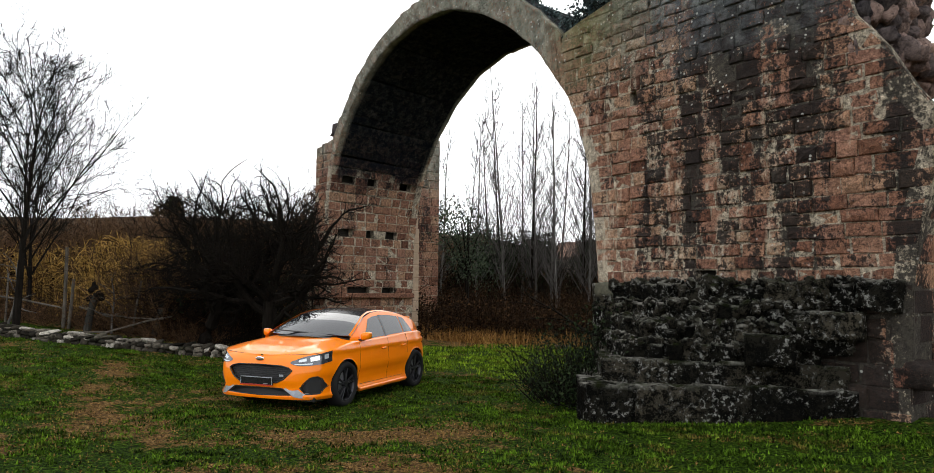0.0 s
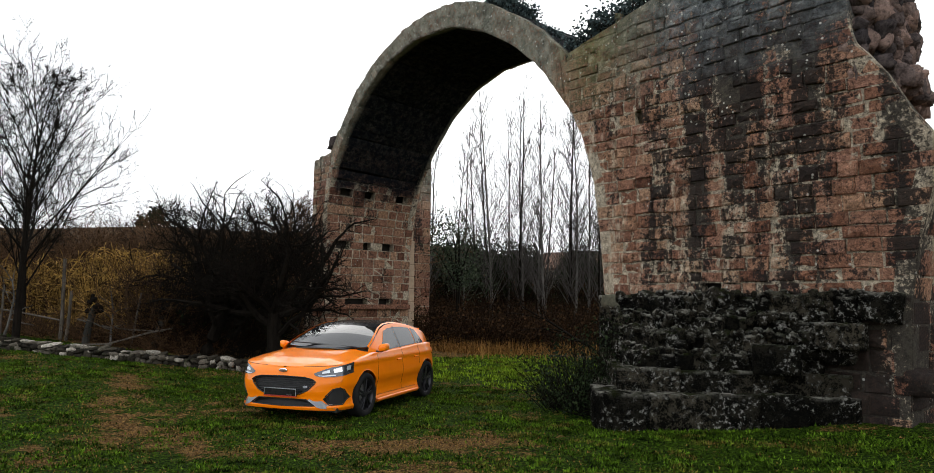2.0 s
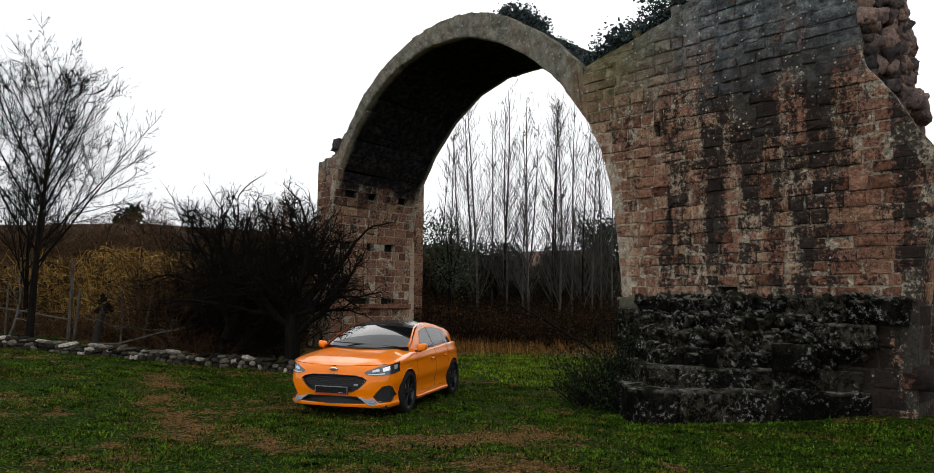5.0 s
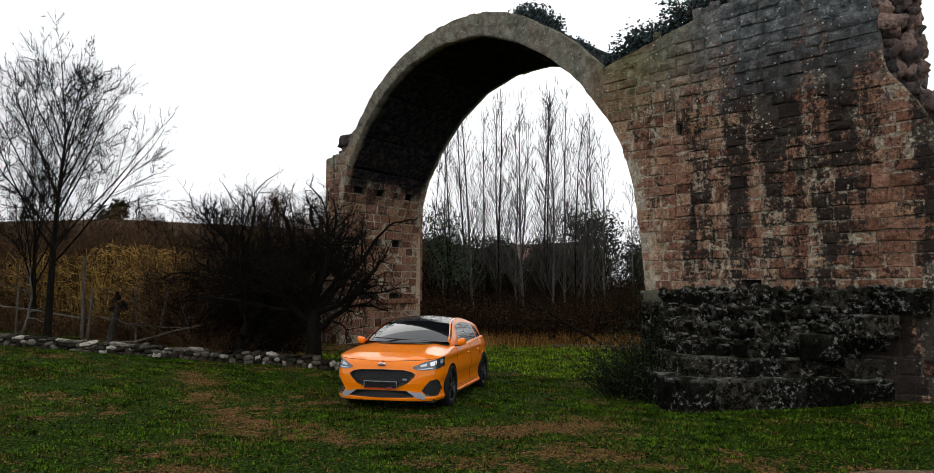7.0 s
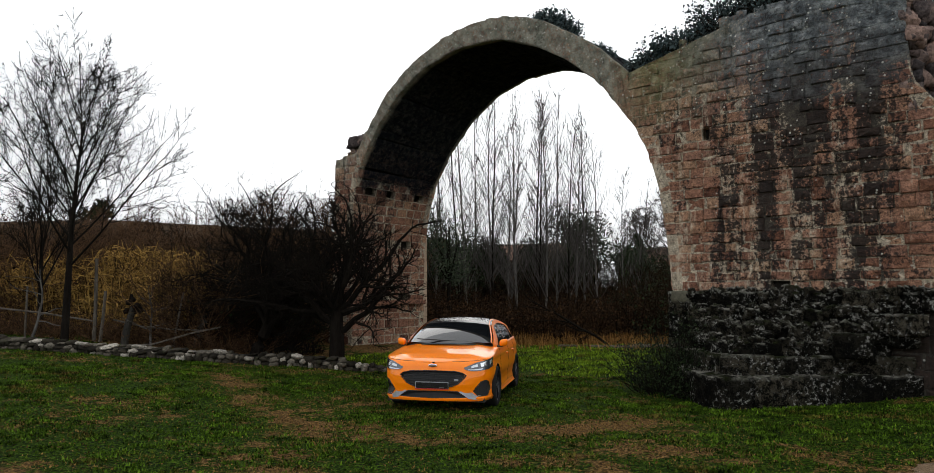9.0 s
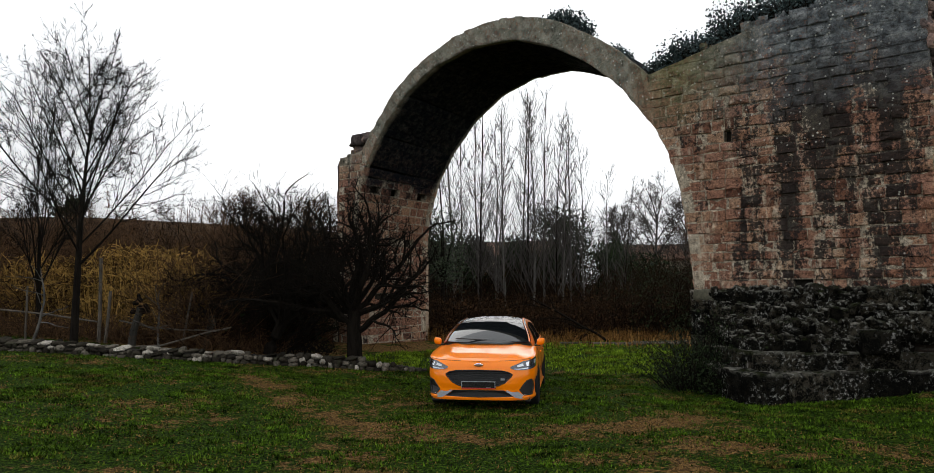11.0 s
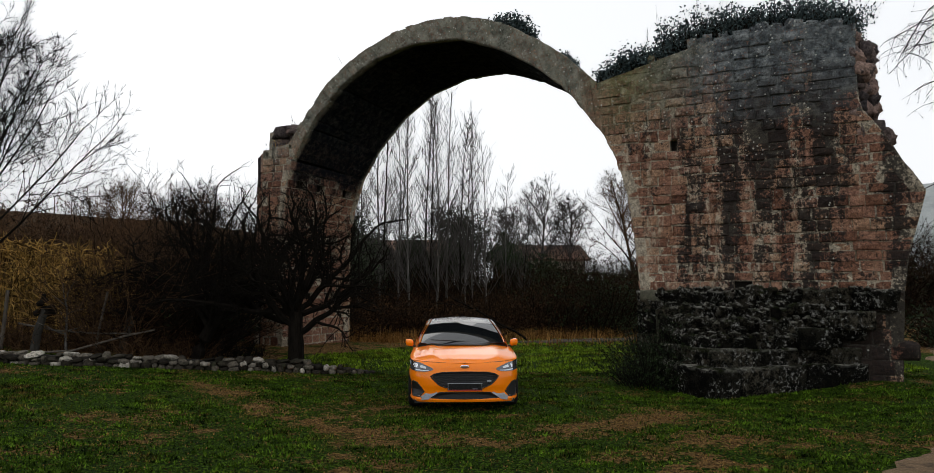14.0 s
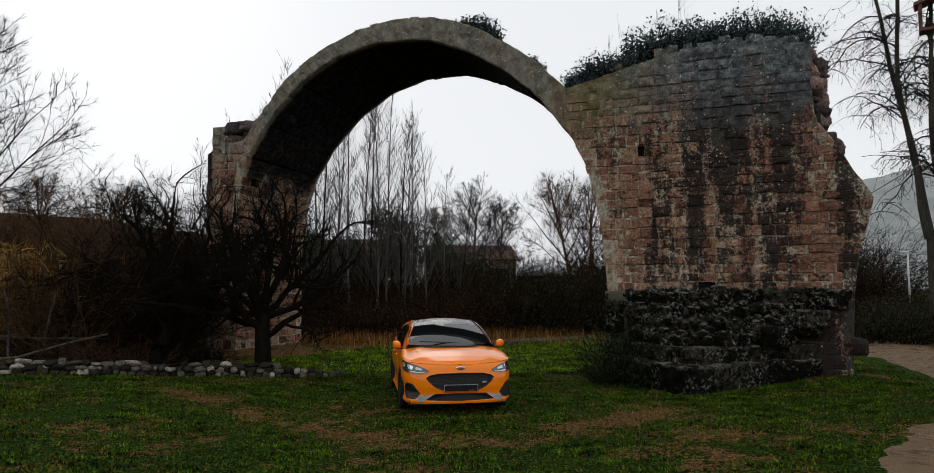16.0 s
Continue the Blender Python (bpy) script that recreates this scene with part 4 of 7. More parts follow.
M_RIM = plain("dark_alloy", (0.035, 0.035, 0.04), 0.35, 0.7)
M_DARKGLASS = plain("tinted_car_glass", (0.006, 0.007, 0.008), 0.02, 0.0, 20, 0.05, 0.0)
M_DARKGLASS.node_tree.nodes["Principled BSDF"].inputs["IOR"].default_value = 1.75
M_LAMPGLASS = plain("headlamp_lens", (0.085, 0.095, 0.11), 0.08, 0.4, 18, 0.7, 1.0)
M_DRL = plain("white_lamp_strip", (0.6, 0.64, 0.68), 0.15, 0.3)
M_REDTRIM = plain("red_trim", (0.45, 0.03, 0.02), 0.4)
M_BLUE = plain("dull_emblem", (0.20, 0.14, 0.10), 0.4)
M_TAIL = plain("red_lamp_lens", (0.3, 0.01, 0.01), 0.1, 0.0, 40, 0.1, 1.0)

car = thing("car", "orange five-door hatchback with black roof parked on the grass", "car", pose(0, 0, -0.075))
PLAN = [(0.0, 0.0), (0.2, 0.004), (0.38, 0.018), (0.54, 0.05), (0.67, 0.105), (0.765, 0.185), (0.83, 0.29), (0.872, 0.42), (0.893, 0.6), (0.905, 0.9), (0.9, 1.5), (0.9, 2.2), (0.905, 3.0), (0.912, 3.6), (0.885, 3.95), (0.83, 4.17), (0.7, 4.31), (0.45, 4.375), (0.0, 4.39)]


def smooth_line(pts, n):
    """n points at even steps along a Catmull-Rom line."""
    P = [Vector(p) for p in pts]
    P = [P[0] * 2 - P[1]] + P + [P[-1] * 2 - P[-2]]
    dense = []
    for i in range(1, len(P) - 2):
        for k in range(12):
            t = k / 12
            a, b, c, d = P[i - 1:i + 3]
            dense.append(0.5 * (2 * b + (c - a) * t + (2 * a - 5 * b + 4 * c - d) * t * t + (3 * b - a - 3 * c + d) * t ** 3))
    dense.append(P[-2])
    cum = [0.0]
    for a, b in zip(dense, dense[1:]):
        cum.append(cum[-1] + (b - a).length)
    res = []
    for k in range(n):
        s = cum[-1] * k / (n - 1)
        i = min(max(np.searchsorted(cum, s) - 1, 0), len(dense) - 2)
        res.append(dense[i].lerp(dense[i + 1], (s - cum[i]) / max(1e-9, cum[i + 1] - cum[i])))
    return res


SHOULDER = [(0.0, 0.785), (0.2, 0.812), (0.45, 0.85), (0.9, 0.9), (1.35, 0.94), (2.5, 0.962), (3.3, 0.995), (3.9, 1.0), (4.39, 0.93)]
LONG = 0.9  # the body's length against its first draught
plan = smooth_line([(x, y, 0) for x, y in PLAN], 190)
normals = []
for i, p in enumerate(plan):
    a, b = plan[max(0, i - 1)], plan[min(len(plan) - 1, i + 1)]
    t = (b - a).normalized()
    normals.append(Vector((t.y, -t.x, 0)))
normals[0], normals[-1] = Vector((0, -1, 0)), Vector((0, 1, 0))
SIDE_IN = [(0.18, 0.05), (0.23, 0.012), (0.27, 0.03), (0.36, 0.042), (0.46, 0.03), (0.53, 0.006), (0.58, 0.0), (0.68, 0.006), (0.79, 0.018), (0.825, 0.006), (0.86, 0.012), (0.9, 0.03), (1.02, 0.075)]
FRONT_IN = [(0.18, 0.02), (0.235, 0.0), (0.27, 0.015), (0.38, 0.012), (0.45, 0.0), (0.58, 0.012), (0.67, 0.03), (0.73, 0.05), (0.77, 0.075), (0.81, 0.12), (0.9, 0.2)]
REAR_IN = [(0.18, 0.08), (0.3, 0.02), (0.45, 0.0), (0.6, 0.01), (0.8, 0.05), (1.0, 0.1)]


def skin(i, z, side=1, out=0.0):
    """A place on the car's flank: step i along the plan, height z."""
    p, n = plan[i], normals[i]
    f, r = max(0.0, -n.y) ** 1.5, max(0.0, n.y) ** 1.5
    d = lerp_table(SIDE_IN, z) * (1 - f - r) + lerp_table(FRONT_IN, z) * f + lerp_table(REAR_IN, z) * r
    q = p - n * (d - out)
    return Vector((side * max(q.x, 0.0), q.y, z))


def near_step(x=None, y=None):
    if y is not None:
        return min((i for i in range(len(plan)) if plan[i].x > 0.5), key=lambda i: abs(plan[i].y - y))
    return min((i for i in range(len(plan)) if plan[i].y < 0.8), key=lambda i: abs(plan[i].x - x))


def inside(x, z, poly):
    c, n = False, len(poly)
    for i in range(n):
        (x1, z1), (x2, z2) = poly[i], poly[(i + 1) % n]
        if (z1 > z) != (z2 > z) and x < (x2 - x1) * (z - z1) / (z2 - z1) + x1:
            c = not c
    return c


GRILLE = [(0.0, 0.668), (0.36, 0.66), (0.48, 0.635), (0.54, 0.595), (0.51, 0.56), (0.42, 0.475), (0.31, 0.425), (0.0, 0.415)]
LOWER = [(0.0, 0.35), (0.40, 0.35), (0.54, 0.262), (0.0, 0.248)]
INTAKE = [(0.842, 0.48), (0.82, 0.51), (0.755, 0.495), (0.70, 0.43), (0.64, 0.36), (0.71, 0.272), (0.83, 0.268), (0.848, 0.36)]
WHEELS = (1.03, 3.66)
NZ = 40
bm = bmesh.new()
cols = {}
for side in (1, -1):
    for i in range(len(plan)):
        zt = lerp_table(SHOULDER, plan[i].y)
        for k in range(NZ + 1):
            zb_ = 0.18 + 0.02 * max(0.0, -normals[i].y) ** 1.5
            z = zb_ + (zt - zb_) * k / NZ
            q = skin(i, z, side)
            if plan[i].x > 0.75:
                for wy in WHEELS:
                    dy, dz = (q.y - wy) * LONG, z - 0.335
                    d = math.hypot(dy, dz)
                    if 0.33 < d < 0.372:
                        s = 0.372 / d
                        q = Vector((q.x, wy + dy * s / LONG, 0.335 + dz * s))
            cols[side, i, k] = bm.verts.new(q) if not (side == -1 and plan[i].x < 1e-6) else cols[1, i, k]
for side in (1, -1):
    for i in range(len(plan) - 1):
        for k in range(NZ):
            q = sum((cols[side, a, b].co for a, b in ((i, k), (i + 1, k), (i + 1, k + 1), (i, k + 1))), Vector()) / 4
            if q.y < 0.75 and any(inside(abs(q.x), q.z, P) for P in (GRILLE, LOWER)):
                continue
            if q.y < 0.75 and inside(abs(q.x), q.z, INTAKE):
                continue
            if abs(q.x) > 0.7 and any(math.hypot((q.y - wy) * LONG, q.z - 0.335) < 0.367 for wy in WHEELS):
                continue
            f = [cols[side, i, k], cols[side, i + 1, k], cols[side, i + 1, k + 1], cols[side, i, k + 1]]
            if len(set(f)) == 4:
                bm.faces.new(f if side == 1 else f[::-1])
# bonnet
HOOD = [(0.07, 0.795), (0.2, 0.845), (0.45, 0.905), (0.8, 0.957), (1.1, 0.99), (1.36, 1.01)]
hood_rows = []
hood_steps = [i for i in range(len(plan)) if plan[i].y <= 1.45 and i > 0]
for i in hood_steps:
    e = skin(i, lerp_table(SHOULDER, plan[i].y), 1)
    row = []
    for k in range(25):
        u = -1 + 2 * k / 24
        x = u * e.x
        zc = max(lerp_table(HOOD, e.y), e.z)
        ridge = 0.017 * math.exp(-((abs(u) - 0.62) / 0.12) ** 2) * min(1, e.y / 0.4)
        z = e.z + (zc - e.z) * (1 - abs(u) ** 2.6) + ridge * (1 if abs(u) < 0.999 else 0)
        y = e.y - (1 - u * u) * 0.0
        row.append(bm.verts.new((x, y, z)))
    hood_rows.append(row)
for a, b in zip(hood_rows, hood_rows[1:]):
    for k in range(24):
        bm.faces.new((a[k], a[k + 1], b[k + 1], b[k]))
# deck under the cabin and the tail
deck = []
for i in [i for i in range(len(plan)) if plan[i].y > 1.4 and i < len(plan) - 1]:
    e = skin(i, lerp_table(SHOULDER, plan[i].y), 1)
    deck.append([bm.verts.new((u * e.x, e.y, e.z + 0.0)) for u in (-1, -0.9, 0, 0.9, 1)])
for a, b in zip(deck, deck[1:]):
    for k in range(4):
        bm.faces.new((a[k], a[k + 1], b[k + 1], b[k]))
bmesh.ops.remove_doubles(bm, verts=bm.verts[:], dist=0.002)
bmesh.ops.recalc_face_normals(bm, faces=bm.faces[:])
body = part("body", bm, M_PAINT, car, "glossy orange painted body", True)

# cabin shell: sides, pillars
def cabin(v, t, side=1, out=0.0):
    """The glasshouse's side: v along the car, t from belt to roof rail."""
    zb = lerp_table(SHOULDER, v) - 0.02
    zr = lerp_table([(1.3, 0.985), (1.7, 1.165), (2.05, 1.3), (2.3, 1.352), (2.6, 1.372), (2.9, 1.365), (3.3, 1.32), (3.7, 1.245), (3.95, 1.185), (4.22, 0.99)], v)
    xb = lerp_table([(1.3, 0.80), (1.6, 0.835), (3.4, 0.84), (3.8, 0.80), (4.1, 0.72), (4.22, 0.68)], v)
    z = zb + (zr - zb) * t
    h = (z - zb) / (1.372 - zb)
    x = xb + (0.60 - xb) * h ** 1.25
    return Vector((side * (x + out), v, z))


bm = bmesh.new()
vs = [1.3 + 2.92 * k / 60 for k in range(61)]
for side in (1, -1):
    g = [[bm.verts.new(cabin(v, k / 12, side)) for k in range(13)] for v in vs]
    for a, b in zip(g, g[1:]):
        for k in range(12):
            bm.faces.new((a[k], b[k], b[k + 1], a[k + 1]))
bmesh.ops.recalc_face_normals(bm, faces=bm.faces[:])
shell = part("cabin_side", bm, M_PAINT, car, "orange pillars and roof rails", True)


def span(rows, material, name, parent, label="", smooth=True):
    b = bmesh.new()
    g = [[b.verts.new(p) for p in r] for r in rows]
    for r0, r1 in zip(g, g[1:]):
        for k in range(len(r0) - 1):
            b.faces.new((r0[k], r0[k + 1], r1[k + 1], r1[k]))
    bmesh.ops.recalc_face_normals(b, faces=b.faces[:])
    return part(name, b, material, parent, label, smooth)


def roof_row(v, lift=0.0, n=17):
    e = cabin(v, 1.0)
    return [Vector((e.x * u, v - 0.08 * (1 - u * u) if v < 2.3 else v, e.z + lift + 0.055 * (1 - u * u))) for u in np.linspace(-1, 1, n)]


span([roof_row(v) for v in np.linspace(2.05, 3.97, 22)], M_GLOSS, "roof", car, "gloss black roof")
# windscreen
rows = []
for t in np.linspace(0, 1, 12):
    e = cabin(1.40 + 0.66 * t, 1.0, 1, -0.012)
    yc, zc = 1.16 + 0.82 * t, 1.02 + (cabin(2.06, 1.0).z + 0.055 - 1.02) * t + 0.03 * math.sin(math.pi * t)
    rows.append([Vector((e.x * u, yc + (e.y - yc) * u * u, zc + (e.z - zc) * u * u)) for u in np.linspace(-1, 1, 17)])
span(rows, M_DARKGLASS, "windscreen", car, "dark windscreen that mirrors the sky")
for side in (1, -1):
    b = bmesh.new()
    ps = [cabin(v, 1.0, side) for v in np.linspace(1.38, 3.95, 40)]
    for a, c in zip(ps, ps[1:]):
        q = [a + Vector((side * 0.006, 0, -0.028)), c + Vector((side * 0.006, 0, -0.028)), c + Vector((-side * 0.05, -0.012, 0.022)), a + Vector((-side * 0.05, -0.012, 0.022))]
        b.faces.new([b.verts.new(x) for x in q])
    bmesh.ops.remove_doubles(b, verts=b.verts[:], dist=0.001)
    bmesh.ops.recalc_face_normals(b, faces=b.faces[:])
    part("roof_rail", b, M_PAINT, car, "", True)
# scuttle and wipers
span([[Vector((0.75 * u, 1.08 + 0.26 * u * u, 1.012 - 0.055 * u * u)) for u in np.linspace(-1, 1, 17)], [Vector((0.765 * u, 1.2 + 0.24 * u * u, 1.034 - 0.055 * u * u)) for u in np.linspace(-1, 1, 17)]], M_BLACK, "scuttle", car, "black panel under the windscreen")
for x0, x1 in ((-0.55, 0.02), (0.0, 0.6)):
    b = bmesh.new()
    box(b, (x0, -0.012, -0.008), (x1, 0.012, 0.008), pose(0, 1.25, 1.062, 0, 3, 4))
    part("wiper", b, M_BLACK, car)
# side windows
def window(va, vb, rake_a, rake_b, lo_t, hi_t):
    rows = []
    for t in np.linspace(lo_t, hi_t, 8):
        k = (t - lo_t) / (hi_t - lo_t)
        a, c = va + rake_a * k, vb + rake_b * k
        rows.append([(v, t) for v in np.linspace(a, c, 14)])
    return rows


for side in (1, -1):
    for va, vb, ra, rb in ((1.55, 2.46, 0.55, 0.06), (2.53, 3.2, 0.06, 0.05), (3.23, 3.66, 0.05, -0.2)):
        rows = [[cabin(v, t, side, 0.006) for v, t in r] for r in window(va, vb, ra, rb, 0.09, 0.86)]
        span(rows, M_DARKGLASS, "side_window", car, "tinted side window")
    rows = [[cabin(v, t, side, 0.008) for v, t in r] for r in window(2.46, 2.53, 0.06, 0.06, 0.07, 0.88)]
    span(rows, M_GLOSS, "door_pillar", car, "black pillar between the doors")
# tailgate, rear window, spoiler, rear lamps
rows = []
for t in np.linspace(0, 1, 8):
    rows.append([Vector((x * (0.69 - 0.13 * t), 4.27 - 0.27 * t - 0.04 * x * x, 0.97 + 0.21 * t)) for x in np.linspace(-1, 1, 9)])
span(rows, M_DARKGLASS, "rear_window", car)
b = bmesh.new()
box(b, (-0.56, 3.86, 1.215), (0.56, 4.12, 1.25), bevel=0.015, segments=2)
part("spoiler", b, M_PAINT, car, "roof spoiler")
for side in (1, -1):
    b = bmesh.new()
    i0, i1 = near_step(y=3.98), near_step(y=4.2)
    for i in range(i0, i1):
        b.faces.new([b.verts.new(skin(a, z, side, 0.006)) for a, z in ((i, 0.78), (i + 1, 0.78), (i + 1, 0.93), (i, 0.93))])
    bmesh.ops.remove_doubles(b, verts=b.verts[:], dist=0.001)
    part("rear_lamp", b, M_TAIL, car, "red rear lamp", True)

# grille, intakes, plate
def panel(poly, depth, material, name, label="", mirror=True, parent=None):
    """A dark panel set back behind an opening of the front."""
    b = bmesh.new()
    pts = poly + ([(-x, z) for x, z in poly[::-1] if x > 1e-6] if mirror else [])
    vs_ = []
    for x, z in pts:
        s = skin(near_step(x=abs(x)), z, 1)
        vs_.append(b.verts.new((x, s.y + depth, z)))
    b.faces.new(vs_)
    bmesh.ops.triangulate(b, faces=b.faces[:])
    return part(name, b, material, parent or car, label)


def on_front(x, z, out=0.0):
    lo = min(range(70), key=lambda i: abs(skin(i, z).x - abs(x)))
    q = skin(lo, z, 1, out)
    return Vector((x, q.y, q.z))


def tube(points, radius, name, material, parent, label="", sides=6, closed=False):
    b = bmesh.new()
    n, rings = len(points), []
    for i, p in enumerate(points):
        a, c = points[i - 1 if closed or i else 0], points[(i + 1) % n if closed or i < n - 1 else i]
        t = (c - a).normalized()
        u = t.cross(Vector((0, 0, 1)))
        u = u.normalized() if u.length > 0.05 else Vector((1, 0, 0))
        w = u.cross(t)
        rings.append([b.verts.new(p + (u * math.cos(k * 2 * math.pi / sides) + w * math.sin(k * 2 * math.pi / sides)) * radius) for k in range(sides)])
    for r0, r1 in zip(rings, rings[1:] + ([rings[0]] if closed else [])):
        for k in range(sides):
            b.faces.new((r0[k], r0[(k + 1) % sides], r1[(k + 1) % sides], r1[k]))
    bmesh.ops.recalc_face_normals(b, faces=b.faces[:])
    return part(name, b, material, parent, label, True)


def dense_loop(poly, mirror):
    pts = poly + ([(-x, z) for x, z in poly[::-1] if x > 1e-6] if mirror else [])
    if mirror:
        pts = [p for i, p in enumerate(pts) if p != pts[i - 1]]
    res = []
    for (a, b_), (c, d) in zip(pts, pts[1:] + pts[:1]):
        k = max(2, int(math.hypot(c - a, d - b_) / 0.03))
        res += [(a + (c - a) * j / k, b_ + (d - b_) * j / k) for j in range(k)]
    return res


grille = panel(GRILLE, 0.05, M_BLACK, "grille", "black honeycomb grille")
for k in range(9):
    z = 0.436 + k * 0.026
    w = float(np.interp(z, [0.425, 0.475, 0.56, 0.595, 0.635, 0.66], [0.31, 0.42, 0.51, 0.54, 0.48, 0.36]))
    tube([on_front(x, z, -0.03) for x in np.linspace(-w + 0.02, w - 0.02, 15)], 0.005, "slat", M_GLOSS, grille)
tube([on_front(x, z, 0.002) for x, z in dense_loop(GRILLE, True)], 0.009, "grille_frame", M_GLOSS, car, "thin gloss frame", closed=True)
panel(LOWER, 0.06, M_BLACK, "lower_intake", "black lower air intake")
tube([on_front(x, z, 0.0) for x, z in dense_loop(LOWER, True)], 0.008, "lower_intake_frame", M_BLACK, car, closed=True)
for side in (1, -1):
    pl = [(side * x, z) for x, z in INTAKE]
    b = bmesh.new()
    vs_ = [b.verts.new(on_front(x, z, -0.05)) for x, z in pl]
    b.faces.new(vs_)
    bmesh.ops.triangulate(b, faces=b.faces[:])
    part("side_intake", b, M_BLACK, car, "black corner air intake")
    tube([on_front(x, z, 0.001) for x, z in dense_loop(pl, False)], 0.008, "intake_frame", M_BLACK, car, closed=True)
    # grey blade along the lower edge of the intake
    b = bmesh.new()
    lo = [on_front(side * x, z, 0.012) for x, z in ((0.86, 0.224), (0.78, 0.22), (0.66, 0.222), (0.58, 0.24), (0.43, 0.342))]
    hi = [on_front(side * x, z, -0.012) for x, z in ((0.86, 0.262), (0.78, 0.268), (0.70, 0.292), (0.62, 0.372), (0.46, 0.376))]
    ls, hs = [b.verts.new(p) for p in lo], [b.verts.new(p) for p in hi]
    for k in range(4):
        b.faces.new((ls[k], ls[k + 1], hs[k + 1], hs[k]))
    bmesh.ops.solidify(b, geom=b.faces[:], thickness=0.01)
    bmesh.ops.recalc_face_normals(b, faces=b.faces[:])
    part("blade", b, M_SILVER, car, "satin grey bumper blade")
    # headlamp
    lamp = new("headlamp")
    lamp.parent = car
    tagged(lamp, "swept headlamp with white light strip")
    b = bmesh.new()
    ia, ib = near_step(x=0.5), near_step(y=0.6)
    top = [(0.5, 0.715), (0.6, 0.752), (0.7, 0.786), (0.8, 0.815), (0.87, 0.845), (0.90, 0.865)]
    bot = [(0.5, 0.702), (0.56, 0.676), (0.66, 0.664), (0.78, 0.668), (0.86, 0.682), (0.90, 0.715)]
    grid = []
    for i in range(ia, ib + 1):
        x = plan[i].x
        za, zb = lerp_table(bot, x), min(lerp_table(top, x), lerp_table(SHOULDER, plan[i].y) - 0.006)
        grid.append([b.verts.new(skin(i, za + (zb - za) * k / 6, side, 0.008)) for k in range(7)])
    for r0, r1 in zip(grid, grid[1:]):
        for k in range(6):
            b.faces.new((r0[k], r1[k], r1[k + 1], r0[k + 1]))
    bmesh.ops.recalc_face_normals(b, faces=b.faces[:])
    part("lens", b, M_LAMPGLASS, lamp, "dark glossy lens", True)
    for za, zb, xa, xb, mt in ((0.12, 0.24, 0.56, 0.80, M_DRL), (0.50, 0.80, 0.60, 0.74, M_DRL), (0.40, 0.80, 0.765, 0.845, M_CHROME), (0.36, 0.78, 0.865, 0.886, M_DRL)):
        b = bmesh.new()
        g = []
        for i in range(ia, ib + 1):
            x = plan[i].x
            if not xa < x < xb:
                continue
            z0, z1 = lerp_table(bot, x), lerp_table(top, x)
            g.append([b.verts.new(skin(i, z0 + (z1 - z0) * k, side, 0.011)) for k in (za, zb)])
        for r0, r1 in zip(g, g[1:]):
            b.faces.new((r0[0], r1[0], r1[1], r0[1]))
        bmesh.ops.recalc_face_normals(b, faces=b.faces[:])
        part("light_strip", b, mt, lamp)
    # mirrors
    b = bmesh.new()
    box(b, (0.86, 1.50, 0.955), (1.0, 1.66, 1.075), bevel=0.05, segments=3)
    for v in b.verts:
        v.co.x *= side
        v.co.y += (abs(v.co.x) - 0.9) * 0.25
        v.co.z += (abs(v.co.x) - 0.9) * 0.15
    bmesh.ops.recalc_face_normals(b, faces=b.faces[:])
    mirror = part("wing_mirror", b, M_PAINT, car, "orange wing mirror", True)
    b = bmesh.new()
    box(b, (0.80, 1.53, 0.945), (0.92, 1.6, 0.972), bevel=0.008)
    for v in b.verts:
        v.co.x *= side
    bmesh.ops.recalc_face_normals(b, faces=b.faces[:])
    part("stalk", b, M_BLACK, mirror)
    # sill blade, door seams, handles
    b = bmesh.new()
    for i in range(near_step(y=1.46), near_step(y=3.24)):
        q = [skin(i, 0.17, side, 0.02), skin(i + 1, 0.17, side, 0.02), skin(i + 1, 0.215, side, 0.035), skin(i, 0.215, side, 0.035)]
        r = [skin(i, 0.215, side, 0.035), skin(i + 1, 0.215, side, 0.035), skin(i + 1, 0.235, side, -0.01), skin(i, 0.235, side, -0.01)]
        b.faces.new([b.verts.new(p) for p in q])
        b.faces.new([b.verts.new(p) for p in r])
    bmesh.ops.remove_doubles(b, verts=b.verts[:], dist=0.001)
    bmesh.ops.recalc_face_normals(b, faces=b.faces[:])
    part("side_skirt", b, M_PAINT, car, "orange side skirt", True)
    for y, z0, z1 in ((1.48, 0.34, 0.93), (2.5, 0.28, 0.95), (3.26, 0.66, 0.985)):
        i = near_step(y=y)
        tube([skin(i, z, side, 0.0015) for z in np.linspace(z0, z1, 14)], 0.0024, "door_seam", M_BLACK, car, sides=4)
    i0, i1 = near_step(y=1.48), near_step(y=3.2)
    tube([skin(i, 0.285, side, 0.0015) for i in range(i0, i1, 3)], 0.0024, "door_seam", M_BLACK, car, sides=4)
    for y in (2.33, 3.12):
        b = bmesh.new()
        i = near_step(y=y)
        q = skin(i, 0.79, side, 0.014)
        box(b, (q.x - 0.015, q.y - 0.09, q.z - 0.014), (q.x + 0.015, q.y + 0.09, q.z + 0.014), bevel=0.01, segments=2)
        part("door_handle", b, M_PAINT, car, "", True)

tube([Vector((0.86 * math.sin(a), 0.10 + 0.34 * (1 - math.cos(a)), 0.802 + 0.05 * (1 - math.cos(a)))) for a in np.linspace(-1.25, 1.25, 41)], 0.003, "bonnet_seam", M_BLACK, car, sides=4)
b = bmesh.new()
box(b, (-0.275, -0.03, 0.385), (0.275, -0.006, 0.505), bevel=0.006)
plate = part("number_plate", b, M_GLOSS, car, "blank dark number plate with a pale edge")
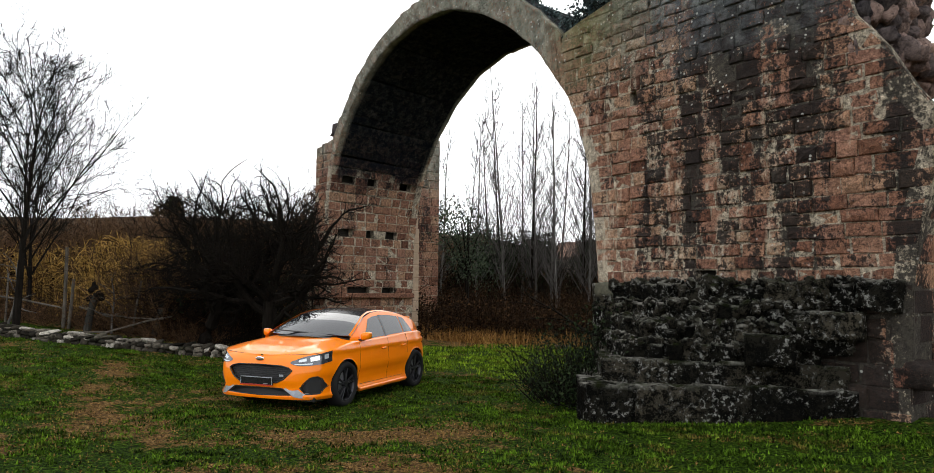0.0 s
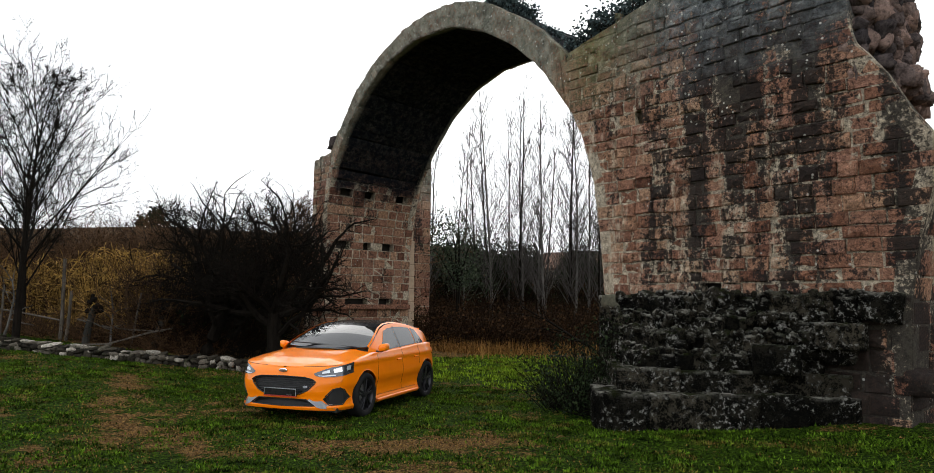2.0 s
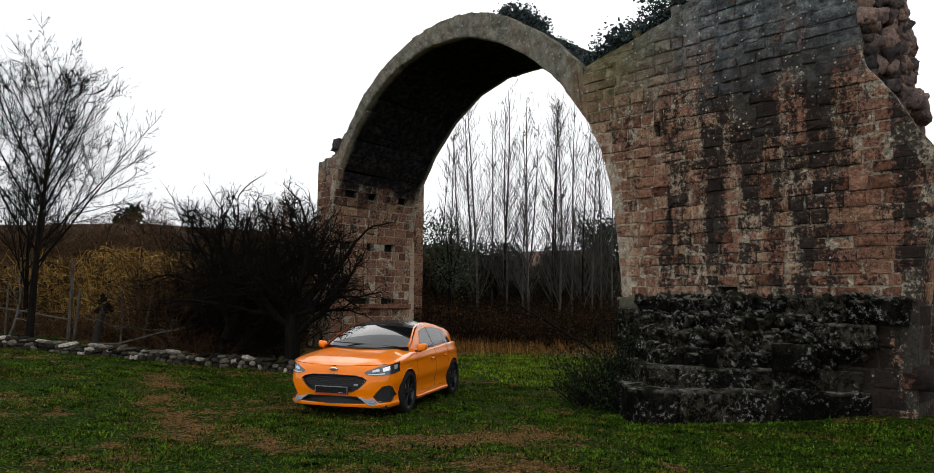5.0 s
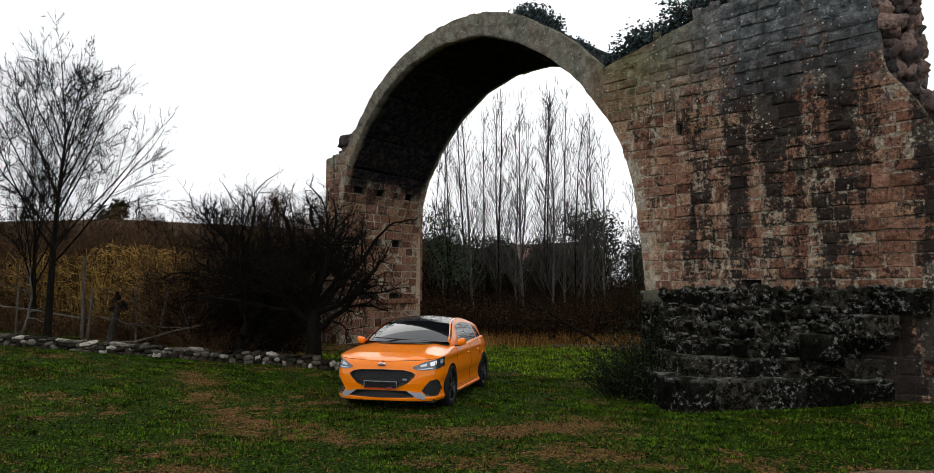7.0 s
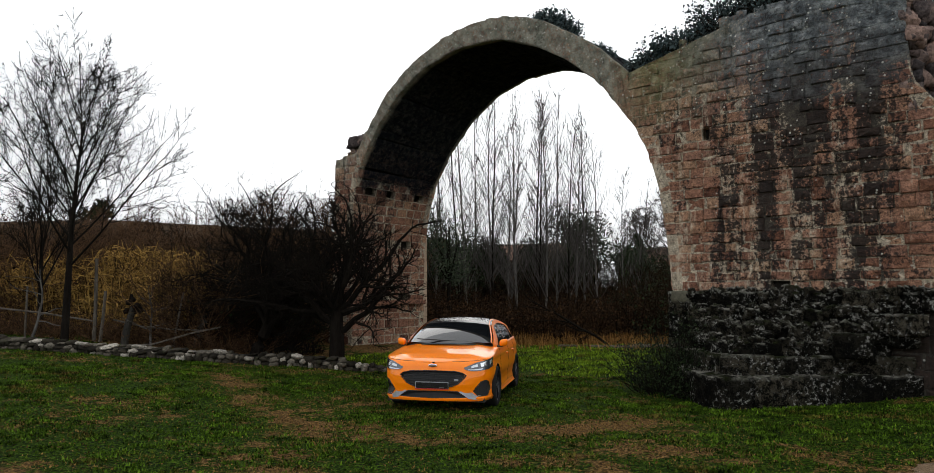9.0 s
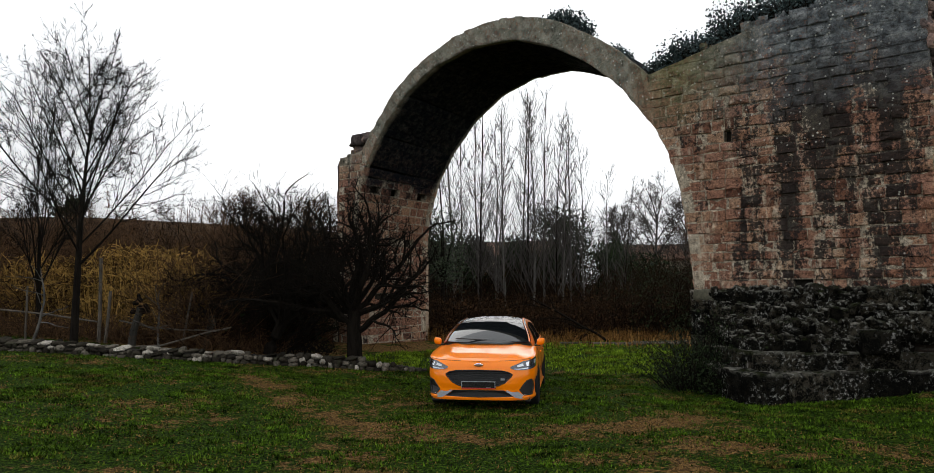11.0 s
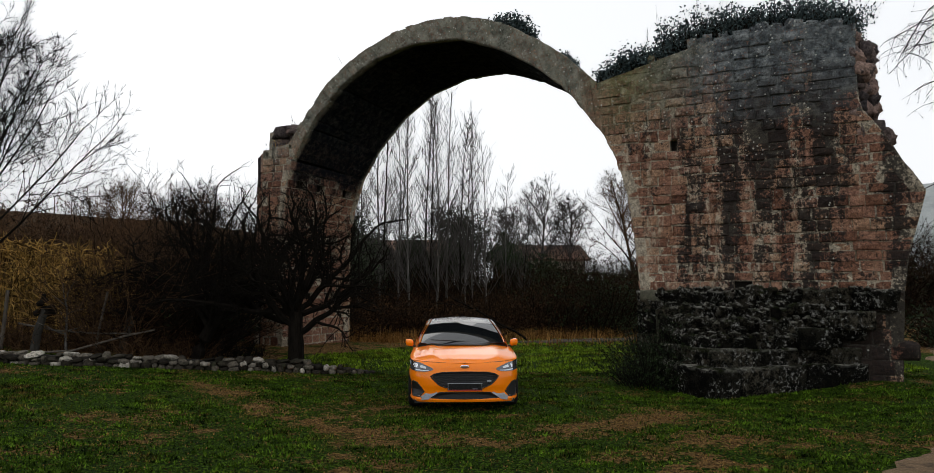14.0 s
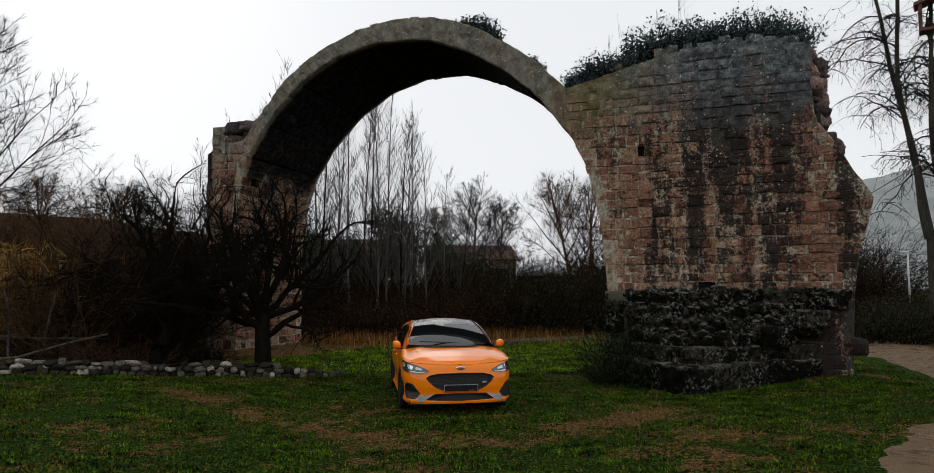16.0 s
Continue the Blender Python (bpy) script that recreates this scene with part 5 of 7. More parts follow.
for lo, hi in (((-0.27, -0.0345, 0.49), (0.27, -0.031, 0.5)), ((-0.27, -0.0345, 0.394), (-0.262, -0.031, 0.489)), ((0.262, -0.0345, 0.394), (0.27, -0.031, 0.489))):
    b = bmesh.new()
    box(b, lo, hi)
    part("edge", b, M_SILVER, plate)
b = bmesh.new()
box(b, (-0.27, -0.036, 0.382), (0.27, -0.0315, 0.397))
part("edge", b, M_REDTRIM, plate, "reddish lower edge")
b = bmesh.new()
box(b, (0.12, -0.036, 0.407), (0.2, -0.0315, 0.413))
part("edge", b, M_SILVER, plate)
b = bmesh.new()
bmesh.ops.create_uvsphere(b, u_segments=20, v_segments=10, radius=1.0)
for v in b.verts:
    v.co = Vector((v.co.x * 0.075, 0.038 + v.co.y * 0.02, 0.748 + v.co.z * 0.028))
badge = part("badge", b, M_CHROME, car, "chrome oval badge", True)
b = bmesh.new()
bmesh.ops.create_uvsphere(b, u_segments=20, v_segments=10, radius=1.0)
for v in b.verts:
    v.co = Vector((v.co.x * 0.065, 0.032 + v.co.y * 0.02, 0.748 + v.co.z * 0.021))
part("oval", b, M_BLUE, badge, "dull metal oval", True)
b = bmesh.new()
box(b, (0.35, 0.018, 0.51), (0.42, 0.03, 0.54), bevel=0.004)
part("emblem", b, M_SILVER, grille, "small silver emblem")
b = bmesh.new()
box(b, (-0.80, 0.25, 0.16), (0.80, 4.2, 0.24))
part("underside", b, M_BLACK, car, "dark underside")
b = bmesh.new()
for side in (1, -1):
    for wy in WHEELS:
        box(b, (side * 0.62 - 0.05, wy - 0.42, 0.2), (side * 0.62 + 0.05, wy + 0.42, 0.8))
part("wheel_housing", b, M_BLACK, car, "dark wheel housings")

# wheels
def wheel(side, y):
    w = new("wheel")
    w.parent = car
    w.matrix_basis = pose(side * 0.80, y * LONG, 0.335, 0, 0, 0 if side > 0 else 180)
    tagged(w, "dark multi-spoke alloy wheel with low tyre")
    b_ = bmesh.new()
    prof = [(-0.11, 0.245), (-0.115, 0.29), (-0.10, 0.322), (-0.06, 0.333), (0.0, 0.335), (0.06, 0.333), (0.10, 0.322), (0.115, 0.29), (0.108, 0.245), (0.09, 0.238)]
    n = 48
    g = [[b_.verts.new((x, r * math.cos(2 * math.pi * k / n), r * math.sin(2 * math.pi * k / n))) for x, r in prof] for k in range(n)]
    for k in range(n):
        for j in range(len(prof) - 1):
            b_.faces.new((g[k][j], g[k][j + 1], g[(k + 1) % n][j + 1], g[(k + 1) % n][j]))
    bmesh.ops.recalc_face_normals(b_, faces=b_.faces[:])
    part("tyre", b_, M_TYRE, w, "black low-profile tyre", True)
    b_ = bmesh.new()
    prof = [(0.095, 0.243), (0.085, 0.232), (0.03, 0.222), (-0.09, 0.215)]
    g = [[b_.verts.new((x, r * math.cos(2 * math.pi * k / n), r * math.sin(2 * math.pi * k / n))) for x, r in prof] for k in range(n)]
    for k in range(n):
        for j in range(len(prof) - 1):
            b_.faces.new((g[k][j], g[k][j + 1], g[(k + 1) % n][j + 1], g[(k + 1) % n][j]))
    part("rim", b_, M_RIM, w, "dark alloy rim", True)
    b_ = bmesh.new()
    bmesh.ops.create_cone(b_, cap_ends=True, segments=24, radius1=0.055, radius2=0.045, depth=0.05, matrix=pose(0.065, 0, 0, 0, 90, 0))
    part("hub", b_, M_RIM, w)
    for k in range(10):
        b_ = bmesh.new()
        a = 2 * math.pi * (k // 2) / 5 + (0.17 if k % 2 else -0.17)
        box(b_, (0.055, -0.013, 0.03), (0.085, 0.013, 0.235), Matrix.Rotation(a, 4, "X"), bevel=0.005)
        part("spoke", b_, M_RIM, w)
    b_ = bmesh.new()
    bmesh.ops.create_cone(b_, cap_ends=True, segments=28, radius1=0.165, radius2=0.165, depth=0.02, matrix=pose(-0.01, 0, 0, 0, 90, 0))
    part("brake_disc", b_, M_SILVER, w, "grey steel brake disc")


for side in (1, -1):
    for wy in WHEELS:
        wheel(side, wy)
for ob in [c for c in car.children_recursive if c.type == "MESH" and not c.parent.name.startswith("wheel") or c.name.startswith("wheel_housing")]:
    for v in ob.data.vertices:
        v.co.y *= LONG
car.matrix_world = pose(0.055, 0.05, -0.03, 0, 0, 2.3)


# ---- plants ----
class Twigs:
    """Collects tapering stems in one mesh."""

    def __init__(self):
        self.v, self.f = [], []

    def stem(self, pts, r0, r1, sides=3):
        n0, n = len(self.v), len(pts)
        for i, p in enumerate(pts):
            a, b = pts[max(0, i - 1)], pts[min(n - 1, i + 1)]
            tx, ty, tz = b[0] - a[0], b[1] - a[1], b[2] - a[2]
            L = math.sqrt(tx * tx + ty * ty + tz * tz) or 1
            tx, ty, tz = tx / L, ty / L, tz / L
            if abs(tz) < 0.9:
                ux, uy, uz = ty, -tx, 0.0
            else:
                ux, uy, uz = 0.0, tz, -ty
            L = math.sqrt(ux * ux + uy * uy + uz * uz)
            ux, uy, uz = ux / L, uy / L, uz / L
            wx, wy, wz = uy * tz - uz * ty, uz * tx - ux * tz, ux * ty - uy * tx
            r = r0 + (r1 - r0) * i / (n - 1)
            for k in range(sides):
                c, s = math.cos(6.2832 * k / sides) * r, math.sin(6.2832 * k / sides) * r
                self.v.append((p[0] + ux * c + wx * s, p[1] + uy * c + wy * s, p[2] + uz * c + wz * s))
        for i in range(n - 1):
            for k in range(sides):
                a, b = n0 + i * sides + k, n0 + i * sides + (k + 1) % sides
                self.f.append((a, b, b + sides, a + sides))

    def leaf(self, p, size, rng):
        d = Vector((rng.gauss(0, 1), rng.gauss(0, 1), rng.gauss(0, 1))).normalized()
        u = d.orthogonal().normalized() * size * rng.uniform(0.3, 0.5)
        w = d * size
        q = Vector(p)
        n = len(self.v)
        self.v += [tuple(q - u * 0.3), tuple(q + w * 0.5 - u), tuple(q + w), tuple(q + w * 0.5 + u)]
        self.f.append((n, n + 1, n + 2, n + 3))

    def object(self, name, material, parent=None, label="", kind=""):
        me = bpy.data.meshes.new(name)
        me.from_pydata(self.v, [], self.f)
        me.materials.append(material)
        ob_ = new(name, me)
        ob_.parent = parent
        return tagged(ob_, label, kind=kind)


def wander(rng, p, d, L, n, wild, lift=0.0):
    """A bending line from p along d."""
    pts, d = [tuple(p)], Vector(d).normalized()
    q = Vector(p)
    for i in range(n):
        d = (d + Vector((rng.gauss(0, wild), rng.gauss(0, wild), rng.gauss(0, wild) + lift))).normalized()
        q = q + d * (L / n)
        pts.append(tuple(q))
    return pts, d


THIN = [0.004]  # the finest twig's radius


def branch(rng, wood, fine, p, d, L, r, level, spec):
    """Grows a limb with its side shoots: spec holds, level by level, (shoots, angle, ratio, wild, lift)."""
    shoots, angle, ratio, wild, lift = spec[level]
    n = 6 if level == 0 else 5 if level < 3 else 3
    pts, end = wander(rng, p, d, L, n, wild, lift)
    last = level == len(spec) - 1
    (wood if level < 2 else fine).stem(pts, r, r * (0.25 if last else 0.45), 6 if level == 0 else 4 if level == 1 else 3)
    if last:
        return
    for k in range(shoots):
        t = rng.uniform(0.25, 1.0) if k else 1.0
        i = min(int(t * n), n - 1)
        a, b = Vector(pts[i]), Vector(pts[i + 1])
        q = a.lerp(b, t * n - i if t < 1 else 1.0)
        t_dir = (b - a).normalized()
        side = t_dir.orthogonal().normalized()
        side.rotate(Matrix.Rotation(rng.uniform(0, 6.283), 3, t_dir))
        ang = radians(angle) * rng.uniform(0.6, 1.35) * (0.35 if k == 0 else 1)
        nd = t_dir * math.cos(ang) + side * math.sin(ang)
        branch(rng, wood, fine, q, nd, L * ratio * rng.uniform(0.65, 1.2) * (1.15 - 0.45 * t), max(r * (0.62 if k == 0 else 0.5) * (1 - 0.4 * t), THIN[0]), level + 1, spec)


def tree(name, label, seed, place, height, r, spec, bark_mat, twig_mat, lean=(0, 0), first=0.35, group=""):
    rng_ = random.Random(seed)
    x, y = place
    t = thing(name, label, "tree", pose(x, y, ground_height(x, y) - 0.05), group)
    wood, fine = Twigs(), Twigs()
    # stem to the first fork, then the limbs
    branch(rng_, wood, fine, (0, 0, 0), (lean[0], lean[1], 1), height * first, r, 0, spec)
    wood.object("trunk", bark_mat, t, kind="stuff" if name == "sapling" else "")
    fine.object("crown", twig_mat, t, "bare twigs")
    return t


ASH = [(9, 26, 1.0, 0.03, 0.02), (10, 24, 0.55, 0.06, 0.05), (8, 28, 0.55, 0.09, 0.05), (7, 32, 0.5, 0.12, 0.05), (0, 0, 0, 0.15, 0.05)]
THICK = [(7, 45, 0.9, 0.1, 0.03), (7, 50, 0.62, 0.14, 0.04), (6, 50, 0.55, 0.18, 0.04), (0, 0, 0, 0.2, 0.05)]
THIN[0] = 0.0042
ash = thing("bare_tree", "tall leafless ash with an oval crown of fine twigs", "tree", pose(-9.95, 3.15, ground_height(-9.95, 3.15) - 0.05))
ra = random.Random(52)
wood, fine = Twigs(), Twigs()
stem_pts, _ = wander(ra, (0, 0, 0), (0.02, 0, 1), 5.6, 12, 0.025, 0.02)
wood.stem(stem_pts, 0.095, 0.02, 8)
THIN[0] = 0.0062
ASH_LIMB = [(11, 44, 0.46, 0.04, 0.045), (8, 46, 0.5, 0.06, 0.06), (4, 44, 0.55, 0.08, 0.05), (0, 0, 0, 0.1, 0.04)]
for k in range(22):
    f = 0.36 + 0.62 * k / 21
    i = min(int(f * 12), 11)
    p = Vector(stem_pts[i]).lerp(Vector(stem_pts[i + 1]), f * 12 - i)
    a = k * 2.4 + ra.uniform(-0.3, 0.3)
    out_ = float(np.interp(f, [0.36, 0.55, 1.0], [1.15, 0.85, 0.35]))
    branch(ra, wood, fine, p, (math.cos(a) * out_, math.sin(a) * out_, 1.0), float(np.interp(f, [0.36, 0.5, 1.0], [3.1, 3.1, 1.7])) * ra.uniform(0.85, 1.1), 0.034 - 0.018 * f, 0, ASH_LIMB)
wood.object("trunk", M_BARK, ash, "straight trunk with forked limbs")
fine.object("crown", M_BARK, ash, "bare twigs")
THIN[0] = 0.004
tree("bare_tree", "slender leafless tree among the reeds", 14, (-13.2, 5.6), 7.0, 0.08, ASH, M_BARK, M_BARK, first=0.4)
tree("bare_tree", "leafless young tree by the wall", 15, (-15.5, 4.0), 8.0, 0.1, ASH, M_BARK, M_BARK, first=0.4)
tree("sapling", "thin pale sapling behind the wall", 16, (-9.2, 5.2), 2.6, 0.035, THICK[1:], M_BARK_GREY, M_TWIG, first=0.5)
tree("sapling", "thin forked sapling behind the wall", 18, (-12.2, 4.4), 3.2, 0.04, THICK[1:], M_BARK_GREY, M_TWIG, lean=(0.15, 0), first=0.5)


def round_tree(seed, x, y, h, w, label, mat, thin):
    """A leafless tree whose limbs fan out into a rounded crown."""
    rg = random.Random(seed)
    t_ = thing("bare_tree", label, "tree", pose(x, y, ground_height(x, y) - 0.05), "distant bare trees")
    wood_, fine_ = Twigs(), Twigs()
    pts, _ = wander(rg, (0, 0, 0), (rg.gauss(0, 0.03), 0, 1), h * 0.72, 8, 0.03, 0.02)
    wood_.stem(pts, h * 0.016, h * 0.005, 7)
    THIN[0] = thin
    spec = [(10, 46, 0.52, 0.06, 0.02), (8, 46, 0.58, 0.09, 0.03), (5, 46, 0.6, 0.1, 0.03), (0, 0, 0, 0.12, 0.02)]
    for k in range(15):
        f = 0.35 + 0.64 * k / 14
        i_ = min(int(f * 8), 7)
        p = Vector(pts[i_]).lerp(Vector(pts[i_ + 1]), f * 8 - i_)
        a = k * 2.4 + rg.uniform(-0.4, 0.4)
        o = float(np.interp(f, [0.35, 0.6, 1.0], [1.1, 0.8, 0.4]))
        branch(rg, wood_, fine_, p, (math.cos(a) * o, math.sin(a) * o, 1.0), float(np.interp(f, [0.35, 0.6, 1.0], [0.72, 0.66, 0.46])) * w * rg.uniform(0.8, 1.1), h * 0.005, 0, spec)
    wood_.object("trunk", mat, t_)
    fine_.object("crown", mat, t_, "bare twigs")


for k, (x, y, h, w) in enumerate(((3.2, 47, 9.6, 4.4), (6.2, 46.5, 10.8, 5.2), (8.6, 47, 10.2, 4.6), (9.7, 28, 8.6, 4.6), (12.5, 33, 9.4, 5.0), (-15.5, 30, 7.4, 4.2), (-19.0, 27, 7.2, 4.2))):
    round_tree(30 + k, x, y, h, w, "round-crowned leafless tree in the distance", M_TWIG_FAR if k < 3 else M_BRUSH, 0.010 if k < 3 else 0.0065)


def shrub(seed, x, y, h, n, mat, label, thin=0.006, name="thorn_bush"):
    """A leafless bush of many forked stems that fan out from its foot."""
    rg = random.Random(seed)
    t_ = thing(name, label, "shrub", pose(x, y, ground_height(x, y) - 0.05))
    wood_, fine_ = Twigs(), Twigs()
    THIN[0] = thin
    spec = [(8, 40, 0.5, 0.12, 0.02), (6, 44, 0.52, 0.17, 0.02), (4, 46, 0.5, 0.2, 0.0), (0, 0, 0, 0.22, 0.0)]
    for k in range(n):
        a, o = rg.uniform(0, 6.283), rg.uniform(0.1, 0.9)
        branch(rg, wood_, fine_, (math.cos(a) * 0.3 * h * o, math.sin(a) * 0.3 * h * o, 0), (math.cos(a) * o, math.sin(a) * o, 1.0), h * rg.uniform(0.55, 0.85), 0.005 * h, 0, spec)
    wood_.object("stem_tangle", mat, t_, "forked stems", "stuff")
    fine_.object("twig_tangle", mat, t_, "fine twigs", "stuff")


for k, (x, y, h) in enumerate(((-11.2, 8.6, 3.0), (-13.4, 8.0, 2.8), (-14.6, 9.6, 3.4), (-12.6, 11.6, 3.6), (-10.2, 11.0, 3.4), (-16.8, 9.0, 3.6), (-18.6, 11.5, 4.0), (-15.6, 13.2, 4.2), (-9.2, 8.6, 2.9), (-21.5, 9.0, 4.0), (-12.8, 16.5, 4.4), (-19.5, 16.0, 5.0), (-23.5, 13.0, 5.0))):
    shrub(400 + k, x, y, h, 16, M_BRUSH if k % 3 else M_TWIG, "reddish-brown leafless scrub behind the wall", 0.006 if h < 3.7 else 0.009)
for k, (x, y, h) in enumerate(((-10.8, 22.0, 5.8), (-13.2, 21.0, 6.2), (-15.8, 20.5, 5.6), (-18.4, 20.0, 6.2), (-21.2, 20.0, 5.8), (-24.2, 19.0, 6.0))):
    shrub(460 + k, x, y, h, 15, M_BRUSH, "tall reddish-brown scrub at the foot of the terrace", 0.011)
for k, (x, y, h) in enumerate(((-6.9, 6.8, 2.4), (-8.2, 6.8, 2.6), (-7.4, 8.0, 2.8))):
    shrub(440 + k, x, y, h, 17, M_BARK, "dense black leafless thorn thicket behind the wall", 0.0065, "thorn_thicket")
THIN[0] = 0.004
# gnarled orchard tree behind the wall
rng5 = random.Random(77)
orchard = thing("fruit_tree", "old gnarled leafless fruit tree with arching dark limbs", "tree", pose(-3.8, 5.0, ground_height(-3.8, 5.0) - 0.05))
wood, fine = Twigs(), Twigs()
trunk_pts, _ = wander(rng5, (0, 0, 0), (-0.1, 0.02, 1), 1.35, 5, 0.05)
wood.stem(trunk_pts, 0.2, 0.15, 9)
LIMB = [(10, 52, 0.55, 0.19, 0.01), (8, 58, 0.55, 0.25, 0.03), (5, 55, 0.62, 0.28, 0.04), (0, 0, 0, 0.3, 0.04)]
for k, (dx, dy, dz, L, z) in enumerate(((-0.9, -0.15, 0.55, 2.4, 1.0), (-0.5, 0.2, 0.9, 2.5, 1.3), (0.15, -0.1, 1.0, 2.3, 1.35), (0.75, -0.15, 0.6, 2.3, 1.2), (0.95, 0.1, 0.25, 2.0, 0.75), (0.6, 0.1, 0.9, 2.3, 1.3), (-0.7, -0.1, 0.75, 2.5, 1.2), (-0.95, 0.3, 0.3, 2.4, 1.1), (0.1, 0.8, 0.6, 1.6, 1.2), (-0.3, -0.6, 0.7, 1.6, 1.3), (1.0, -0.2, 0.5, 2.4, 1.3), (-0.9, 0.5, 0.5, 2.2, 1.3), (-0.2, 0.4, 1.0, 2.2, 1.35))):
    branch(rng5, wood, fine, (-0.1 * z / 1.3, 0, z), (dx, dy, dz), L, 0.085, 0, LIMB)
for k in range(22):
    a, q = rng5.uniform(0, 6.283), rng5.uniform(0.3, 1.9)
    pts, _ = wander(rng5, (math.cos(a) * q - 0.3, math.sin(a) * q * 0.5, rng5.uniform(1.9, 2.8)), (rng5.gauss(0, 0.5), rng5.gauss(0, 0.2), 1), rng5.uniform(0.5, 1.2), 6, 0.26)
    fine.stem(pts, 0.011, 0.004)
    for j in range(5):
        p2, _ = wander(rng5, pts[rng5.randint(1, 6)], (rng5.gauss(0, 1), rng5.gauss(0, 0.6), 0.6), rng5.uniform(0.15, 0.5), 4, 0.3)
        fine.stem(p2, 0.006, 0.003)
wood.object("trunk", M_BARK, orchard, "black gnarled trunk and limbs")
fine.object("crown", M_BARK, orchard, "tangle of dark twigs")
# a second one, overgrown, further along the wall
old = thing("fruit_tree", "overgrown leafless fruit tree with contorted twigs and long water shoots", "tree", pose(-6.3, 5.5, ground_height(-6.3, 5.5) - 0.05))
wood, fine = Twigs(), Twigs()
trunk_pts, _ = wander(rng5, (0, 0, 0), (0.1, 0.05, 1), 1.3, 5, 0.08)
wood.stem(trunk_pts, 0.17, 0.12, 8)
for k in range(13):
    a = k * 2.4 + rng5.uniform(-0.4, 0.4)
    s = rng5.uniform(0.5, 1.1)
    branch(rng5, wood, fine, trunk_pts[rng5.randint(3, 5)], (math.cos(a) * s, math.sin(a) * s * 0.7, rng5.uniform(0.6, 1.2)), rng5.uniform(2.0, 3.0), 0.065, 0, LIMB)
for k in range(34):
    x, y = max(-2.6, min(2.8, rng5.gauss(-0.1, 1.3))), rng5.uniform(-0.8, 0.8)
    pts, _ = wander(rng5, (x, y, rng5.uniform(2.3, 3.3)), (rng5.gauss(0, 0.35), rng5.gauss(0, 0.2), 1), rng5.uniform(0.7, 2.2) * (1.1 - 0.2 * abs(x)), 7, 0.22)
    fine.stem(pts, 0.011, 0.004)
    for j in range(5):
        p2, _ = wander(rng5, pts[rng5.randint(2, 7)], (rng5.gauss(0, 1), rng5.gauss(0, 0.6), 0.6), rng5.uniform(0.15, 0.5), 4, 0.3)
        fine.stem(p2, 0.006, 0.003)
wood.object("trunk", M_BARK, old, "dark trunk and crooked limbs")
fine.object("crown", M_BARK, old, "tangle of dark twigs with upright shoots")


def thicket(name, label, seed, spots, stems, height, material, spread=0.9, leaves=0, leaf_mat=None, category="shrub", r=0.008, twigs=4):
    """A tangle of shoots that rise from the ground round several spots."""
    rg = random.Random(seed)
    cx, cy = sum(p[0] for p in spots) / len(spots), sum(p[1] for p in spots) / len(spots)
    t = thing(name, label, category, pose(cx, cy, 0))
    tw, sm, lf = Twigs(), Twigs(), Twigs()
    for k in range(stems):
        sx, sy, sr = rg.choice(spots)
        a, q = rg.uniform(0, 6.283), math.sqrt(rg.random()) * sr
        x, y = sx + math.cos(a) * q, sy + math.sin(a) * q
        h = height * rg.uniform(0.45, 1.1)
        out_ = Vector((math.cos(a) * spread * q / sr + rg.gauss(0, 0.25), math.sin(a) * spread * q / sr + rg.gauss(0, 0.25), 1))
        pts, end = wander(rg, (x - cx, y - cy, ground_height(x, y) - 0.05), out_, h, 6, 0.2, -0.02)
        tw.stem(pts, r * rg.uniform(0.8, 1.8), r * 0.35)
        for j in range(twigs):
            i = rg.randint(1, 5)
            p2, _ = wander(rg, pts[i], (rg.gauss(0, 1), rg.gauss(0, 1), 0.4), h * rg.uniform(0.15, 0.4), 3, 0.25)
            sm.stem(p2, r * 0.6, r * 0.25)
            if leaves and rg.random() < 0.9:
                for _ in range(leaves):
                    lf.leaf(Vector(rg.choice(p2)) + Vector((rg.gauss(0, 0.05), rg.gauss(0, 0.05), rg.gauss(0, 0.05))), rg.uniform(0.05, 0.11), rg)
    tw.object("stem_tangle", material, t, "tangled bare stems", "stuff")
    sm.object("twig_tangle", material, t, "fine side twigs", "stuff")
    if lf.v:
        lf.object("foliage", leaf_mat or M_RUST, t, "withered leaves", "stuff")
    return t


# dark tangle under and round the fruit tree
thicket("bramble_thicket", "dense dark leafless bramble thicket behind the wall", 1, [(-7.0, 7.1, 0.9), (-7.6, 6.6, 1.0), (-8.5, 7.3, 1.2)], 420, 2.3, M_TWIG, twigs=7, r=0.010)
thicket("bramble_thicket", "dense dark ivy-clad thicket beside the far pier", 2, [(-7.2, 7.9, 0.8), (-7.9, 8.8, 1.0)], 460, 2.5, M_BARK, leaves=3, leaf_mat=M_EVERGREEN, twigs=5, r=0.009)
thicket("thorn_bush", "leafless reddish thorn bush with long upright shoots", 3, [(-8.3, 5.8, 0.7), (-8.9, 6.2, 0.6)], 90, 3.4, M_BRUSH, spread=0.5, twigs=9, r=0.010)
thicket("thorn_bush", "leafless thorn bush behind the wall", 4, [(-8.4, 9.4, 1.2), (-7.6, 8.8, 1.2)], 320, 3.4, M_BRUSH, twigs=6, r=0.012)
thicket("undergrowth", "low dark brambles round the old fruit tree", 170, [(-6.2, 6.2, 0.9), (-5.6, 6.5, 0.8)], 240, 0.5, M_BARK, twigs=6, r=0.007)
